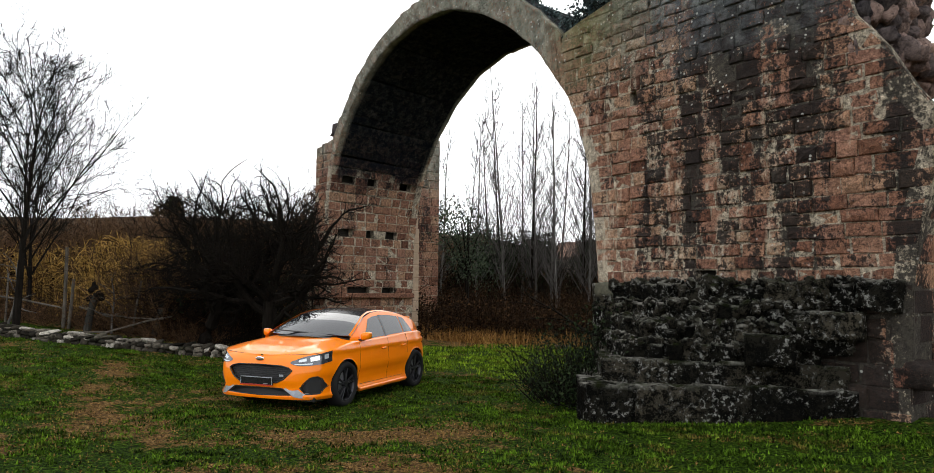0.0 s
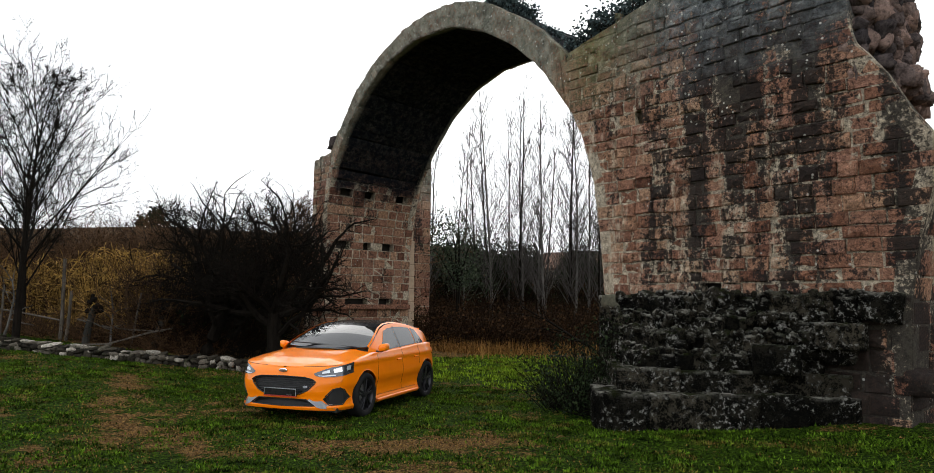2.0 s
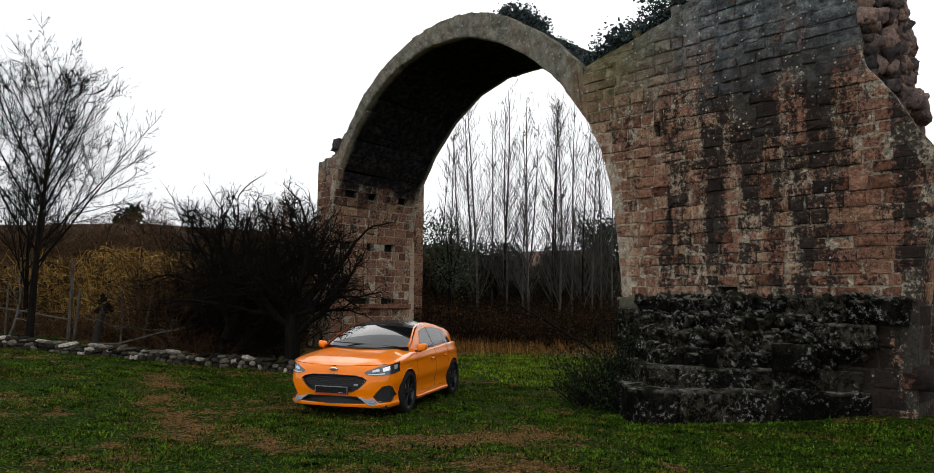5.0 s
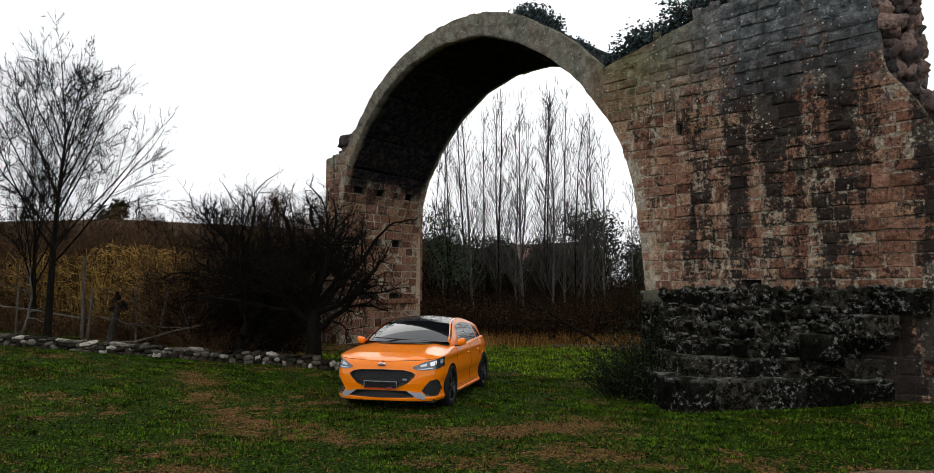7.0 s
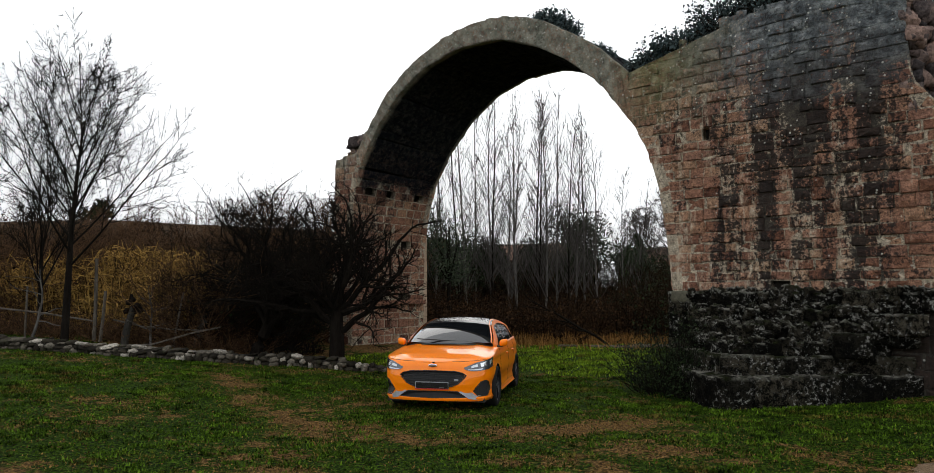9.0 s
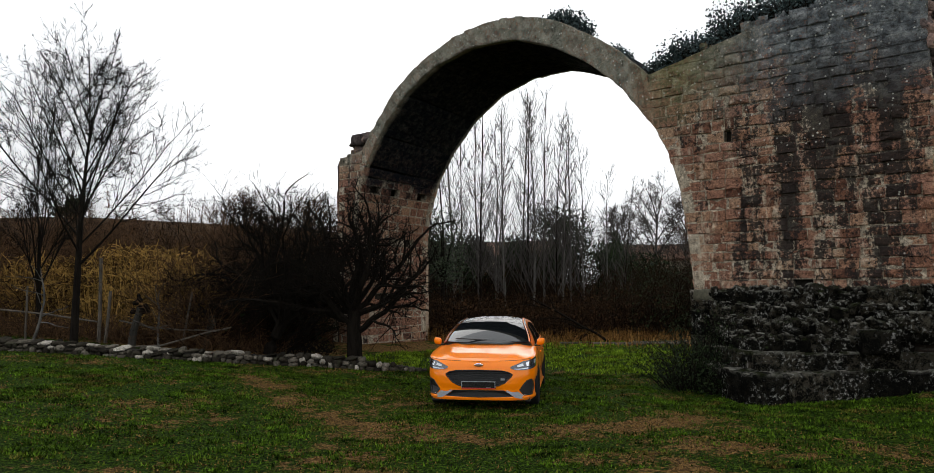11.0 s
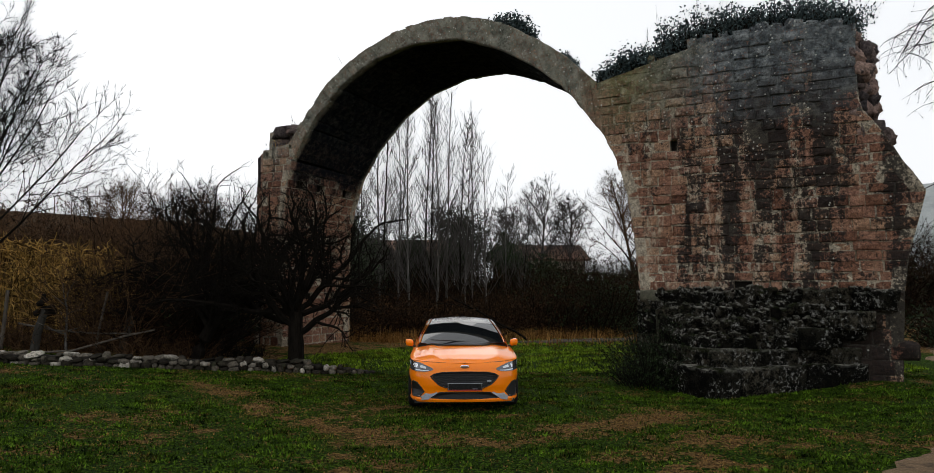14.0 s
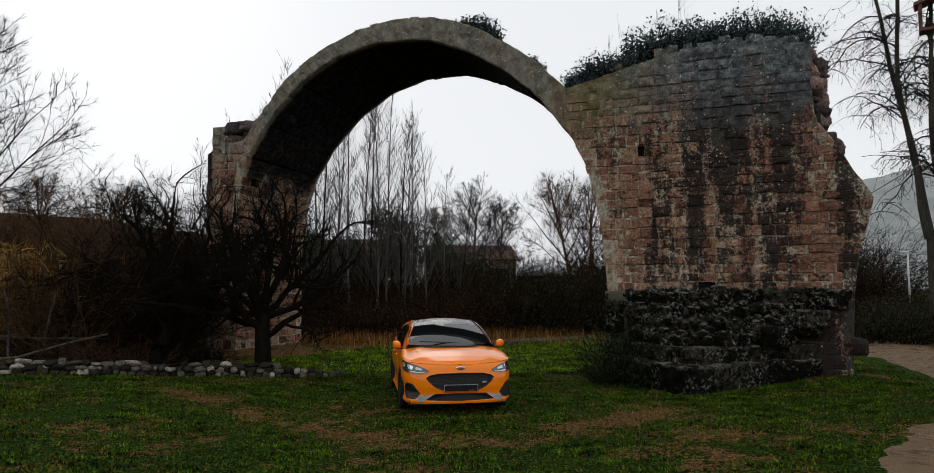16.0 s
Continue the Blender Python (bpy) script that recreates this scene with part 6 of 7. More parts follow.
# thicket past the grass, seen through the arch: low at its left, high at its right
for k in range(8):
    x = -4.2 + k * 2.3
    y = 13.2 + 0.33 * (x + 3) + (0.4 if k % 2 else -0.2)
    h = 1.7 if k < 3 else (2.4, 3.4, 3.9, 3.6, 3.8)[k - 3]
    thicket("bramble_thicket", "dark leafless thicket with withered leaves at the edge of the grass", 20 + k, [(x, y + 1.0, 1.4), (x + 0.6, y + 2.2, 1.5)], 380, h, M_TWIG, leaves=3, leaf_mat=M_WITHER if k < 4 or k == 6 else M_EVERGREEN, twigs=5, r=0.011)
for k in range(5):
    x = -11.0 + k * 3.6
    thicket("undergrowth", "dark brown undergrowth below the poplars", 120 + k, [(x, 21.5 + 0.2 * k, 1.8), (x + 1.8, 22.5, 1.8)], 300, 2.3, M_TWIG, leaves=2, leaf_mat=M_WITHER, twigs=4, r=0.013)
for k in range(9):
    x = -13.0 + k * 3.8
    thicket("hedge", "tall dark leafless hedge behind the poplars", 40 + k, [(x, 30.5, 2.4), (x + 2, 31.5, 2.2)], 330, (4.7, 4.5, 4.3, 4.1, 4.0, 4.1, 4.3, 4.5, 4.7)[k], M_TWIG, leaves=4, leaf_mat=M_EVERGREEN if k % 3 else M_WITHER, twigs=5, r=0.02)
# dense scrub that closes the view beyond the hedge
for k in range(7):
    x = -13.0 + k * 5.4
    thicket("hedge", "dark overgrown scrub far beyond the arch", 520 + k, [(x, 38.5, 2.6), (x + 2.7, 39.2, 2.6)], 300, 4.6, M_TWIG, leaves=6, leaf_mat=M_EVERGREEN if k % 2 else M_WITHER, twigs=5, r=0.024)
# left thickets past the reeds
for k, (x, y, h) in enumerate(((-15.4, 8.2, 3.4), (-18.5, 6.5, 3.8), (-20, 10, 4.2), (-16.5, 13, 4.0), (-12.5, 15, 3.6), (-9, 15, 3.8), (-23, 15, 4.6), (-19, 18, 4.6))):
    thicket("thorn_bush", "brown leafless scrub among dry reeds", 60 + k, [(x, y, 2.0)], 260, h, M_BRUSH, leaves=1, leaf_mat=M_WITHER, twigs=6, r=0.014)

for k, (x, y, h) in enumerate(((-9.6, 5.9, 0.8), (-11.6, 5.7, 0.9), (-13.6, 5.3, 0.9), (-16.0, 5.0, 1.0), (-7.8, 5.6, 0.7))):
    thicket("undergrowth", "dark brown brambles behind the wall", 160 + k, [(x, y, 0.8), (x + 1.0, y + 0.1, 0.7)], 230, h, M_BRUSH, twigs=6, r=0.008)

# ---- dry reeds ----
rr = random.Random(9)
for patch, (x0, x1, y0, y1, n, h) in enumerate(((-12.6, -8.8, 6.4, 7.6, 900, 1.7), (-19.0, -13.0, 6.5, 8.5, 800, 1.9), (-13.0, -9.4, 7.2, 8.2, 900, 2.3))):
    t = thing("reed_bed", "tall bed of dry straw-coloured reeds", "reeds", pose(0, 0, 0), kind="stuff")
    rd = Twigs()
    for k in range(n):
        x, y = rr.uniform(x0, x1), rr.uniform(y0, y1)
        z = ground_height(x, y)
        hh = h * rr.uniform(0.55, 1.1)
        pts, end = wander(rr, (x, y, z), (rr.gauss(0, 0.12), rr.gauss(0, 0.12), 1), hh, 4, 0.05)
        rd.stem(pts, 0.015, 0.007)
        for j in range(4):
            p = pts[rr.randint(1, 4)]
            p2, _ = wander(rr, p, (rr.gauss(0, 0.6), rr.gauss(0, 0.6), 0.7), rr.uniform(0.25, 0.6), 3, 0.2, -0.25)
            rd.stem(p2, 0.02, 0.004)
    rd.object("stalks", M_REED, t, kind="stuff")

# ---- poplars ----
def poplar(seed, x, y, h, mat):
    rg = random.Random(seed)
    t = thing("poplar", "tall slender leafless poplar with upswept twigs", "tree", pose(x, y, -0.05), "row of bare poplars")
    wood_, fine_ = Twigs(), Twigs()
    pts, _ = wander(rg, (0, 0, 0), (rg.gauss(0, 0.02), rg.gauss(0, 0.02), 1), h, 14, 0.018, 0.01)
    r0 = h * 0.0062
    wood_.stem(pts, r0, 0.012, 6)
    for k in range(int(h * 8.5)):
        f = rg.uniform(0.12, 0.98)
        i = min(int(f * 14), 13)
        p = Vector(pts[i]).lerp(Vector(pts[i + 1]), f * 14 - i)
        a = rg.uniform(0, 6.283)
        L = h * (0.17 * (1.1 - f) + 0.04) * rg.uniform(0.6, 1.3)
        p1, e1 = wander(rg, p, (math.cos(a) * 0.62, math.sin(a) * 0.62, 1), L, 4, 0.06, 0.04)
        fine_.stem(p1, r0 * 0.24 * (1.15 - f), 0.005)
        for j in range(3):
            p2, _ = wander(rg, p1[rg.randint(1, 4)], (math.cos(a) * 0.4 + rg.gauss(0, 0.35), math.sin(a) * 0.4 + rg.gauss(0, 0.35), 1), L * rg.uniform(0.3, 0.6), 3, 0.08, 0.04)
            fine_.stem(p2, 0.0105, 0.005)
    wood_.object("trunk", mat, t, "straight pale trunk")
    fine_.object("crown", M_TWIG_FAR, t, "fine upright twigs")


for k, (x, y, h) in enumerate(((-7.4, 25.5, 9.8), (-6.4, 26.5, 11.0), (-5.5, 24.8, 11.8), (-4.7, 27.2, 11.6), (-4.2, 25.2, 11.9), (-3.5, 26.4, 11.0), (-2.9, 25.0, 12.2), (-2.2, 27.6, 12.8), (-1.5, 25.6, 12.3), (-1.0, 26.6, 12.6), (-0.2, 25.4, 12.0), (0.4, 27.5, 12.4), (1.2, 26.2, 11.2), (-8.6, 27.0, 9.0), (2.4, 29.5, 9.6), (-9.6, 25.6, 9.4), (-7.9, 28.6, 10.2), (-5.9, 28.4, 11.2), (-3.9, 28.8, 12.0), (-1.9, 26.2, 12.4), (0.0, 26.8, 11.8), (-10.8, 27.2, 8.4), (3.2, 28.0, 8.8))):
    poplar(200 + k, x, y, h + (1.2 if x < -4 else -1.0 if x > -0.6 else 0.0), M_BARK_GREY if k % 3 != 1 else M_BARK)


# ---- evergreens ----
def evergreen(name, label, seed, x, y, h, w, n=9000, size=0.17, z0=0.0, mat=None):
    rg = random.Random(seed)
    t = thing(name, label, "tree", pose(x, y, z0))
    wood_, lf = Twigs(), Twigs()
    pts, _ = wander(rg, (0, 0, -0.1), (0, 0, 1), h * 0.8, 6, 0.03)
    wood_.stem(pts, h * 0.02, h * 0.006, 6)
    lobes = [(rg.gauss(0, w * 0.33), rg.gauss(0, w * 0.33), h * rg.uniform(0.4, 0.84), w * rg.uniform(0.28, 0.5)) for _ in range(12)]
    for a in lobes:
        wood_.stem([pts[3], tuple(Vector(pts[4]).lerp(Vector(a[:3]), 0.6)), a[:3]], h * 0.008, h * 0.002, 4)
    for k in range(n):
        a = rg.choice(lobes)
        d = Vector((rg.gauss(0, 1), rg.gauss(0, 1), rg.gauss(0, 0.8))).normalized() * a[3] * rg.random() ** 0.4
        lf.leaf(Vector(a[:3]) + d, size * rg.uniform(0.5, 1.2), rg)
    wood_.object("trunk", M_BARK, t)
    lf.object("crown", mat or M_EVERGREEN, t, "dark green foliage")


evergreen("evergreen_tree", "rounded dark evergreen tree beyond the poplars", 1, -0.6, 34.3, 7.4, 3.2)
evergreen("evergreen_tree", "dark evergreen tree beyond the far pier", 2, -8.2, 29.3, 5.4, 2.6)
evergreen("evergreen_tree", "dark broad evergreen tree beyond the thicket", 3, -6.0, 30.5, 5.2, 2.6)
evergreen("evergreen_tree", "dark evergreen tree by the houses", 4, -3.0, 36.0, 5.4, 3.0)
evergreen("evergreen_tree", "low dark evergreen beyond the thicket", 5, 3.2, 36.0, 5.0, 3.4)
evergreen("evergreen_tree", "bushy grey-green tree overgrown with ivy beyond the arch", 7, -4.6, 18.0, 5.9, 2.3, 3000, 0.1, 0.0, M_IVY)
evergreen("cypress", "narrow dark cypress in the distance", 6, 3.3, 46.0, 7.4, 0.8, 3000, 0.16)

# ---- growth on the bridge ----
top_m = BRIDGE


def shrub_on_bridge(seed, x0, x1, y0, y1, h, n, label, zf):
    rg = random.Random(seed)
    t = thing("shrub", label, "shrub", top_m)
    st, lf = Twigs(), Twigs()
    for k in range(n):
        x, y = rg.uniform(x0, x1), rg.uniform(y0, y1)
        z = zf(x) - 0.06
        hh = h * rg.uniform(0.4, 1.1) * (0.7 + 0.5 * noise.noise((x * 1.3, y, seed)))
        pts, _ = wander(rg, (x, y, z), (rg.gauss(0, 0.35), rg.gauss(0, 0.35) - 0.1, 1), hh, 4, 0.15)
        st.stem(pts, 0.007, 0.003)
        for j in range(22):
            p = Vector(pts[rg.randint(0, 4)]) + Vector((rg.gauss(0, 0.06), rg.gauss(0, 0.06), rg.gauss(0, 0.05)))
            lf.leaf(p, rg.uniform(0.035, 0.085), rg)
    st.object("stem_tangle", M_TWIG, t, "", "stuff")
    lf.object("foliage", M_SHRUB, t, "small grey-green leaves", "stuff")


shrub_on_bridge(1, -0.95, 0.6, 0.15, 1.6, 0.9, 1200, "low grey-green shrub in the dip of the bridge top", top_right)
shrub_on_bridge(2, 0.5, 2.4, 0.3, 2.2, 1.05, 1500, "low grey-green shrub along the bridge top", top_right)
shrub_on_bridge(3, 2.2, 4.3, 0.4, 2.4, 1.2, 1700, "leafy shrub on the broken bridge top", top_right)
ext = sorted(EXTRADOS)
shrub_on_bridge(4, -3.75, -2.9, 0.3, 1.3, 0.62, 320, "small shrub rooted on the arch crown", lambda x: lerp_table(ext, x))
shrub_on_bridge(5, -1.95, -1.6, 0.2, 0.7, 0.2, 25, "tiny plant rooted on the arch", lambda x: lerp_table(ext, x))
t = thing("dry_grass_tuft", "dry grass and bare stalks on the far pier's top", "grass", BRIDGE, kind="stuff")
tw = Twigs()
for k in range(260):
    x, y = rr.uniform(-11.3, -10.2), rr.uniform(0.3, 2.7)
    z = 6.1 if y < 0.8 else 6.65
    pts, _ = wander(rr, (x, y, z - 0.1), (rr.gauss(0, 0.25), rr.gauss(0, 0.25), 1), rr.uniform(0.15, 0.5), 3, 0.12)
    tw.stem(pts, 0.005, 0.002)
tw.object("stalks", M_REED, t, kind="stuff")
t = thing("bare_shrub", "thin bare saplings standing behind the bridge top", "shrub", BRIDGE)
tw = Twigs()
for k in range(26):
    x = rr.uniform(-0.6, 1.9)
    pts, _ = wander(rr, (x, 2.2, top_right(x) - 0.05), (rr.gauss(0, 0.12), 0, 1), rr.uniform(1.2, 2.3), 6, 0.05)
    tw.stem(pts, 0.008, 0.003)
    for j in range(3):
        p2, _ = wander(rr, pts[rr.randint(2, 5)], (rr.gauss(0, 0.5), rr.gauss(0, 0.3), 1), 0.35, 3, 0.1)
        tw.stem(p2, 0.005, 0.002)
tw.object("stem_tangle", M_TWIG, t, "", "stuff")

# bush at the footing's left corner
def corner_bush(seed, x, y, h, w, n, label):
    rg = random.Random(seed)
    t_ = thing("bush", label, "bush", pose(x, y, ground_height(x, y)))
    st, lf = Twigs(), Twigs()
    for k in range(n):
        a = rg.uniform(0, 6.283)
        s = rg.random()
        pts, _ = wander(rg, (math.cos(a) * w * 0.4 * s, math.sin(a) * w * 0.4 * s, -0.03), (math.cos(a) * s, math.sin(a) * s, 1.0), h * rg.uniform(0.5, 1.15), 5, 0.16)
        st.stem(pts, 0.008, 0.003)
        for j in range(12):
            lf.leaf(Vector(pts[rg.randint(1, 5)]) + Vector((rg.gauss(0, 0.07), rg.gauss(0, 0.07), rg.gauss(0, 0.07))), rg.uniform(0.025, 0.06), rg)
    st.object("stem_tangle", M_BARK, t_, "long bare shoots", "stuff")
    lf.object("foliage", M_EVERGREEN, t_, "small dark leaves", "stuff")


corner_bush(1, 3.75, 3.05, 1.0, 1.5, 240, "dark straggly bush against the footing")
corner_bush(2, 4.1, 3.6, 1.5, 1.2, 200, "tall dark bush growing from the footing's corner")
corner_bush(3, 4.3, 2.6, 0.6, 0.9, 120, "low dark bush at the footing's foot")

# ---- grass ----
gr = np.random.RandomState(5)
def blades(n, x0, x1, y0, y1, h0, h1, name, mat, label, keep):
    vs, fs = [], []
    k = 0
    P = np.stack([gr.uniform(x0, x1, n), gr.uniform(y0, y1, n)], 1)
    R = gr.uniform(0, 1, (n, 5))
    for (x, y), (a, b, c, d, e) in zip(P.tolist(), R.tolist()):
        if e > keep(x, y):
            continue
        z = ground_height(x, y) - 0.004
        h = h0 + (h1 - h0) * b
        ang = a * 6.283
        w = 0.008 + 0.011 * c
        lx, ly = math.cos(ang + 1.6) * h * 0.9 * d, math.sin(ang + 1.6) * h * 0.9 * d
        vs += [(x - math.cos(ang) * w, y - math.sin(ang) * w, z), (x + math.cos(ang) * w, y + math.sin(ang) * w, z), (x + lx, y + ly, z + h * (1 - 0.4 * d))]
        fs.append((k, k + 1, k + 2))
        k += 3
    me = bpy.data.meshes.new(name)
    me.from_pydata(vs, [], fs)
    me.materials.append(mat)
    return tagged(new(name, me), label, "grass", kind="stuff")


TRACK_Y, TRACK_X = [-5.2, -3.3, -2.4, -1.75, -1.3, 0.6, 2.6, 5.4, 7.9, 11.5, 20.0], [3.0, 4.7, 5.6, 6.4, 7.6, 9.0, 10.4, 11.7, 12.5, 15.0, 20.0]


def under_things(x, y):
    q = BRIDGE.inverted() @ Vector((x, y, 0))
    return (-0.2 < q.x < 5.1 and -0.1 < q.y < 3.3) or (0.2 < q.x < 4.0 and q.y > -2.4 + 1.12 * abs(q.x - 1.72)) or (-11.8 < q.x < -10.1 and -0.2 < q.y < 3.2) or x > float(np.interp(y, TRACK_Y, TRACK_X)) - 0.1


def lush(x, y):
    if under_things(x, y):
        return 0.0
    return max(0.08, 1.0 - 1.35 * bare_amount(x, y)) * (0.10 + 0.9 * (noise.noise((x * 0.8, y * 1.1, 8)) + 0.8 * noise.noise((x * 2.6, y * 3.2, 5)) > 0.0))


blades(330000, -12, 11.5, -4.4, 5.0, 0.015, 0.06, "grass", M_GRASS, "short wet green grass", lush)
blades(170000, -8, 11, 5.0, 15.0, 0.04, 0.11, "grass", M_GRASS_LIT, "short bright grass under the arch", lambda x, y: 0.0 if 0.887 * (x - 3.93) - 0.462 * (y - 4.38) < -8.4 + 0.5 * noise.noise((x, y, 1)) else lush(x, y))
# tufts that stand out of the turf
def tufts(n, seed, x0, x1, y0, y1, per, h, name, mat, label, keep):
    rg = random.Random(seed)
    tf = Twigs()
    for k in range(n):
        x, y = rg.uniform(x0, x1), rg.uniform(y0, y1)
        if rg.random() > keep(x, y):
            continue
        hh = h * rg.uniform(0.5, 1.3)
        for j in range(per):
            a, q = rg.uniform(0, 6.283), rg.uniform(0, 0.07)
            bx, by = x + math.cos(a) * q, y + math.sin(a) * q
            z = ground_height(bx, by) - 0.004
            w, b = 0.009, a + rg.gauss(0, 0.5)
            lx, ly = math.cos(b) * hh * 0.8, math.sin(b) * hh * 0.8
            m_ = len(tf.v)
            tf.v += [(bx - math.sin(b) * w, by + math.cos(b) * w, z), (bx + math.sin(b) * w, by - math.cos(b) * w, z), (bx + lx, by + ly, z + hh * rg.uniform(0.5, 1.0))]
            tf.f.append((m_, m_ + 1, m_ + 2))
    me_ = bpy.data.meshes.new(name)
    me_.from_pydata(tf.v, [], tf.f)
    me_.materials.append(mat)
    return tagged(new(name, me_), label, "grass", kind="stuff")


tufts(7000, 3, -12, 8.5, -4.6, 5.0, 14, 0.055, "grass_tuft", M_GRASS, "taller tufts of green grass in the turf", lush)
tufts(5000, 4, -12, 8.5, -4.6, 5.0, 5, 0.032, "dry_tuft", M_STRAW, "tufts of dry straw-brown grass", lambda x, y: 0.0 if under_things(x, y) else 0.15 + bare_amount(x, y))
blades(110000, -12, 9.5, -4.6, 5.0, 0.01, 0.035, "leaf_litter", M_STRAW, "brown dead leaves and straw in the grass", lambda x, y: 0.0 if under_things(x, y) else bare_amount(x, y))
blades(30000, -6, 10, 11.5, 15.5, 0.2, 0.6, "dead_grass", M_DEAD, "rusty dead grass along the thicket's foot", lambda x, y: 0.9 if y > 12.3 + 0.33 * (x + 3) else 0.05)


# ---- fence, posts, stumps and logs ----
def post(label, x, y, h, r, lean=(0, 0), name="fence_post", seed=0):
    rg = random.Random(seed)
    t_ = Twigs()
    pts, _ = wander(rg, (0, 0, -0.15), (lean[0], lean[1], 1), h, 5, 0.015)
    t_.stem(pts, r, r * 0.85, 7)
    n = len(t_.v)
    t_.f.append(tuple(range(n - 7, n)))
    ob_ = t_.object(name, M_WOOD)
    ob_.matrix_world = pose(x, y, ground_height(x, y))
    return tagged(ob_, label, "post")


post("weathered round fence post behind the wall", -10.75, 4.95, 2.35, 0.05, seed=1)
post("second fence post leaning against the first", -10.6, 5.0, 1.5, 0.045, (0.06, 0), seed=2)
post("thin leaning wooden stake behind the wall", -8.6, 5.3, 1.6, 0.03, (0.12, 0), seed=3)
post("thin wooden stake behind the wall", -12.6, 4.6, 1.5, 0.03, (-0.02, 0), seed=4)
post("thin wooden stake in the scrub", -13.6, 4.5, 1.9, 0.03, (0.04, 0), seed=5)
def rail(points, r, label, seed):
    t_ = Twigs()
    pts = [(x, y, ground_height(x, y) + z) for x, y, z in points]
    t_.stem(pts, r, r * 0.8, 6)
    return tagged(t_.object("fence_rail", M_WOOD), label, "rail")


rail([(-15.0, 4.4, 0.85), (-13.6, 4.48, 0.72), (-12.2, 4.7, 0.66), (-10.75, 4.9, 0.55)], 0.03, "grey wooden fence rail tied to the posts", 1)
rail([(-10.2, 5.0, 0.62), (-9.4, 5.12, 0.5), (-8.6, 5.25, 0.47), (-7.6, 5.4, 0.5)], 0.025, "sagging grey wooden rail", 2)
rail([(-9.6, 4.5, 0.02), (-8.8, 4.75, 0.1), (-7.8, 5.1, 0.45), (-7.2, 5.3, 0.62)], 0.028, "fallen branch leaning on the thicket", 3)


def stump(x, y, h, seed):
    rg = random.Random(seed)
    t_ = thing("tree_stump", "pollarded tree stump with black burrs behind the wall", "stump", pose(x, y, ground_height(x, y) - 0.05))
    a = Twigs()
    pts, _ = wander(rg, (0, 0, 0), (0.05, 0, 1), h, 5, 0.05)
    a.stem(pts, 0.1, 0.08, 9)
    pts2, _ = wander(rg, pts[2], (0.4, 0, 1), h * 0.5, 4, 0.05)
    a.stem(pts2, 0.08, 0.07, 8)
    a.object("trunk", M_BARK_PLANE, t_)
    bm_ = bmesh.new()
    for k in range(16):
        n0 = len(bm_.verts)
        bm_.from_mesh(rg.choice(FIELD))
        bm_.verts.ensure_lookup_table()
        s = rg.uniform(0.07, 0.15)
        m2 = Matrix.LocRotScale(Vector(pts[-1]) + Vector((rg.gauss(0, 0.09), rg.gauss(0, 0.07), rg.gauss(0, 0.11))), Euler((rg.uniform(0, 6), rg.uniform(0, 6), 0)), (s, s, s * 1.3))
        for v in bm_.verts[n0:]:
            v.co = m2 @ v.co
    tagged(part("burr", bm_, M_BARK, t_, "knobbly black burrs", True), "knobbly black burrs", kind="stuff")


stump(-9.75, 4.9, 1.05, 3)
stump(-8.1, 5.6, 0.95, 8)


def log(x0, y0, x1, y1, r, seed):
    rg = random.Random(seed)
    L = math.hypot(x1 - x0, y1 - y0)
    t_ = Twigs()
    pts, _ = wander(rg, (0, 0, 0), (1, 0, 0), L, 6, 0.03)
    pts = [(p[0], p[1], 0.0) for p in pts]
    t_.stem(pts, r, r * 0.6, 7)
    for k in (0, len(t_.v) - 7):
        t_.f.append(tuple(range(k, k + 7)))
    ob_ = t_.object("cut_branch", M_WOOD)
    zz = max(ground_height(x0, y0), ground_height(x1, y1)) + r * 0.7
    ob_.matrix_world = pose(x0, y0, zz, 0, 0, math.degrees(math.atan2(y1 - y0, x1 - x0)))
    tagged(ob_, "long cut branch lying at the edge of the grass", "log", "felled branches")


for k, (a, b, c, d, r) in enumerate(((1.6, 12.6, 4.6, 13.6, 0.06), (2.4, 12.4, 5.6, 13.9, 0.05), (3.0, 13.1, 6.6, 14.5, 0.07), (0.6, 12.9, 3.0, 13.2, 0.05), (4.2, 13.0, 7.2, 14.3, 0.05))):
    log(a, b, c, d, r, k)
# half-fallen tree in the thicket
leaner = thing("fallen_tree", "half-fallen leafless tree leaning out of the thicket", "tree", pose(2.2, 13.2, 0))
wood, fine = Twigs(), Twigs()
branch(random.Random(5), wood, fine, (0, 0, 0.1), (-0.9, 0.2, 0.62), 3.0, 0.05, 0, [(6, 35, 0.5, 0.06, 0.01), (5, 45, 0.5, 0.12, 0.0), (4, 45, 0.5, 0.15, 0), (0, 0, 0, 0.2, 0)])
wood.object("trunk", M_BARK, leaner)
fine.object("crown", M_TWIG, leaner)

# ---- the plane tree past the track ----
plane_tree = thing("plane_tree", "tall old leafless plane tree with hanging seed balls", "tree", pose(18.35, 11.45, 0))
rp = random.Random(21)
wood, fine = Twigs(), Twigs()
base_pts, _ = wander(rp, (0, 0, -0.1), (0, 0, 1), 4.0, 5, 0.02)
wood.stem(base_pts, 0.3, 0.22, 10)
hang = []
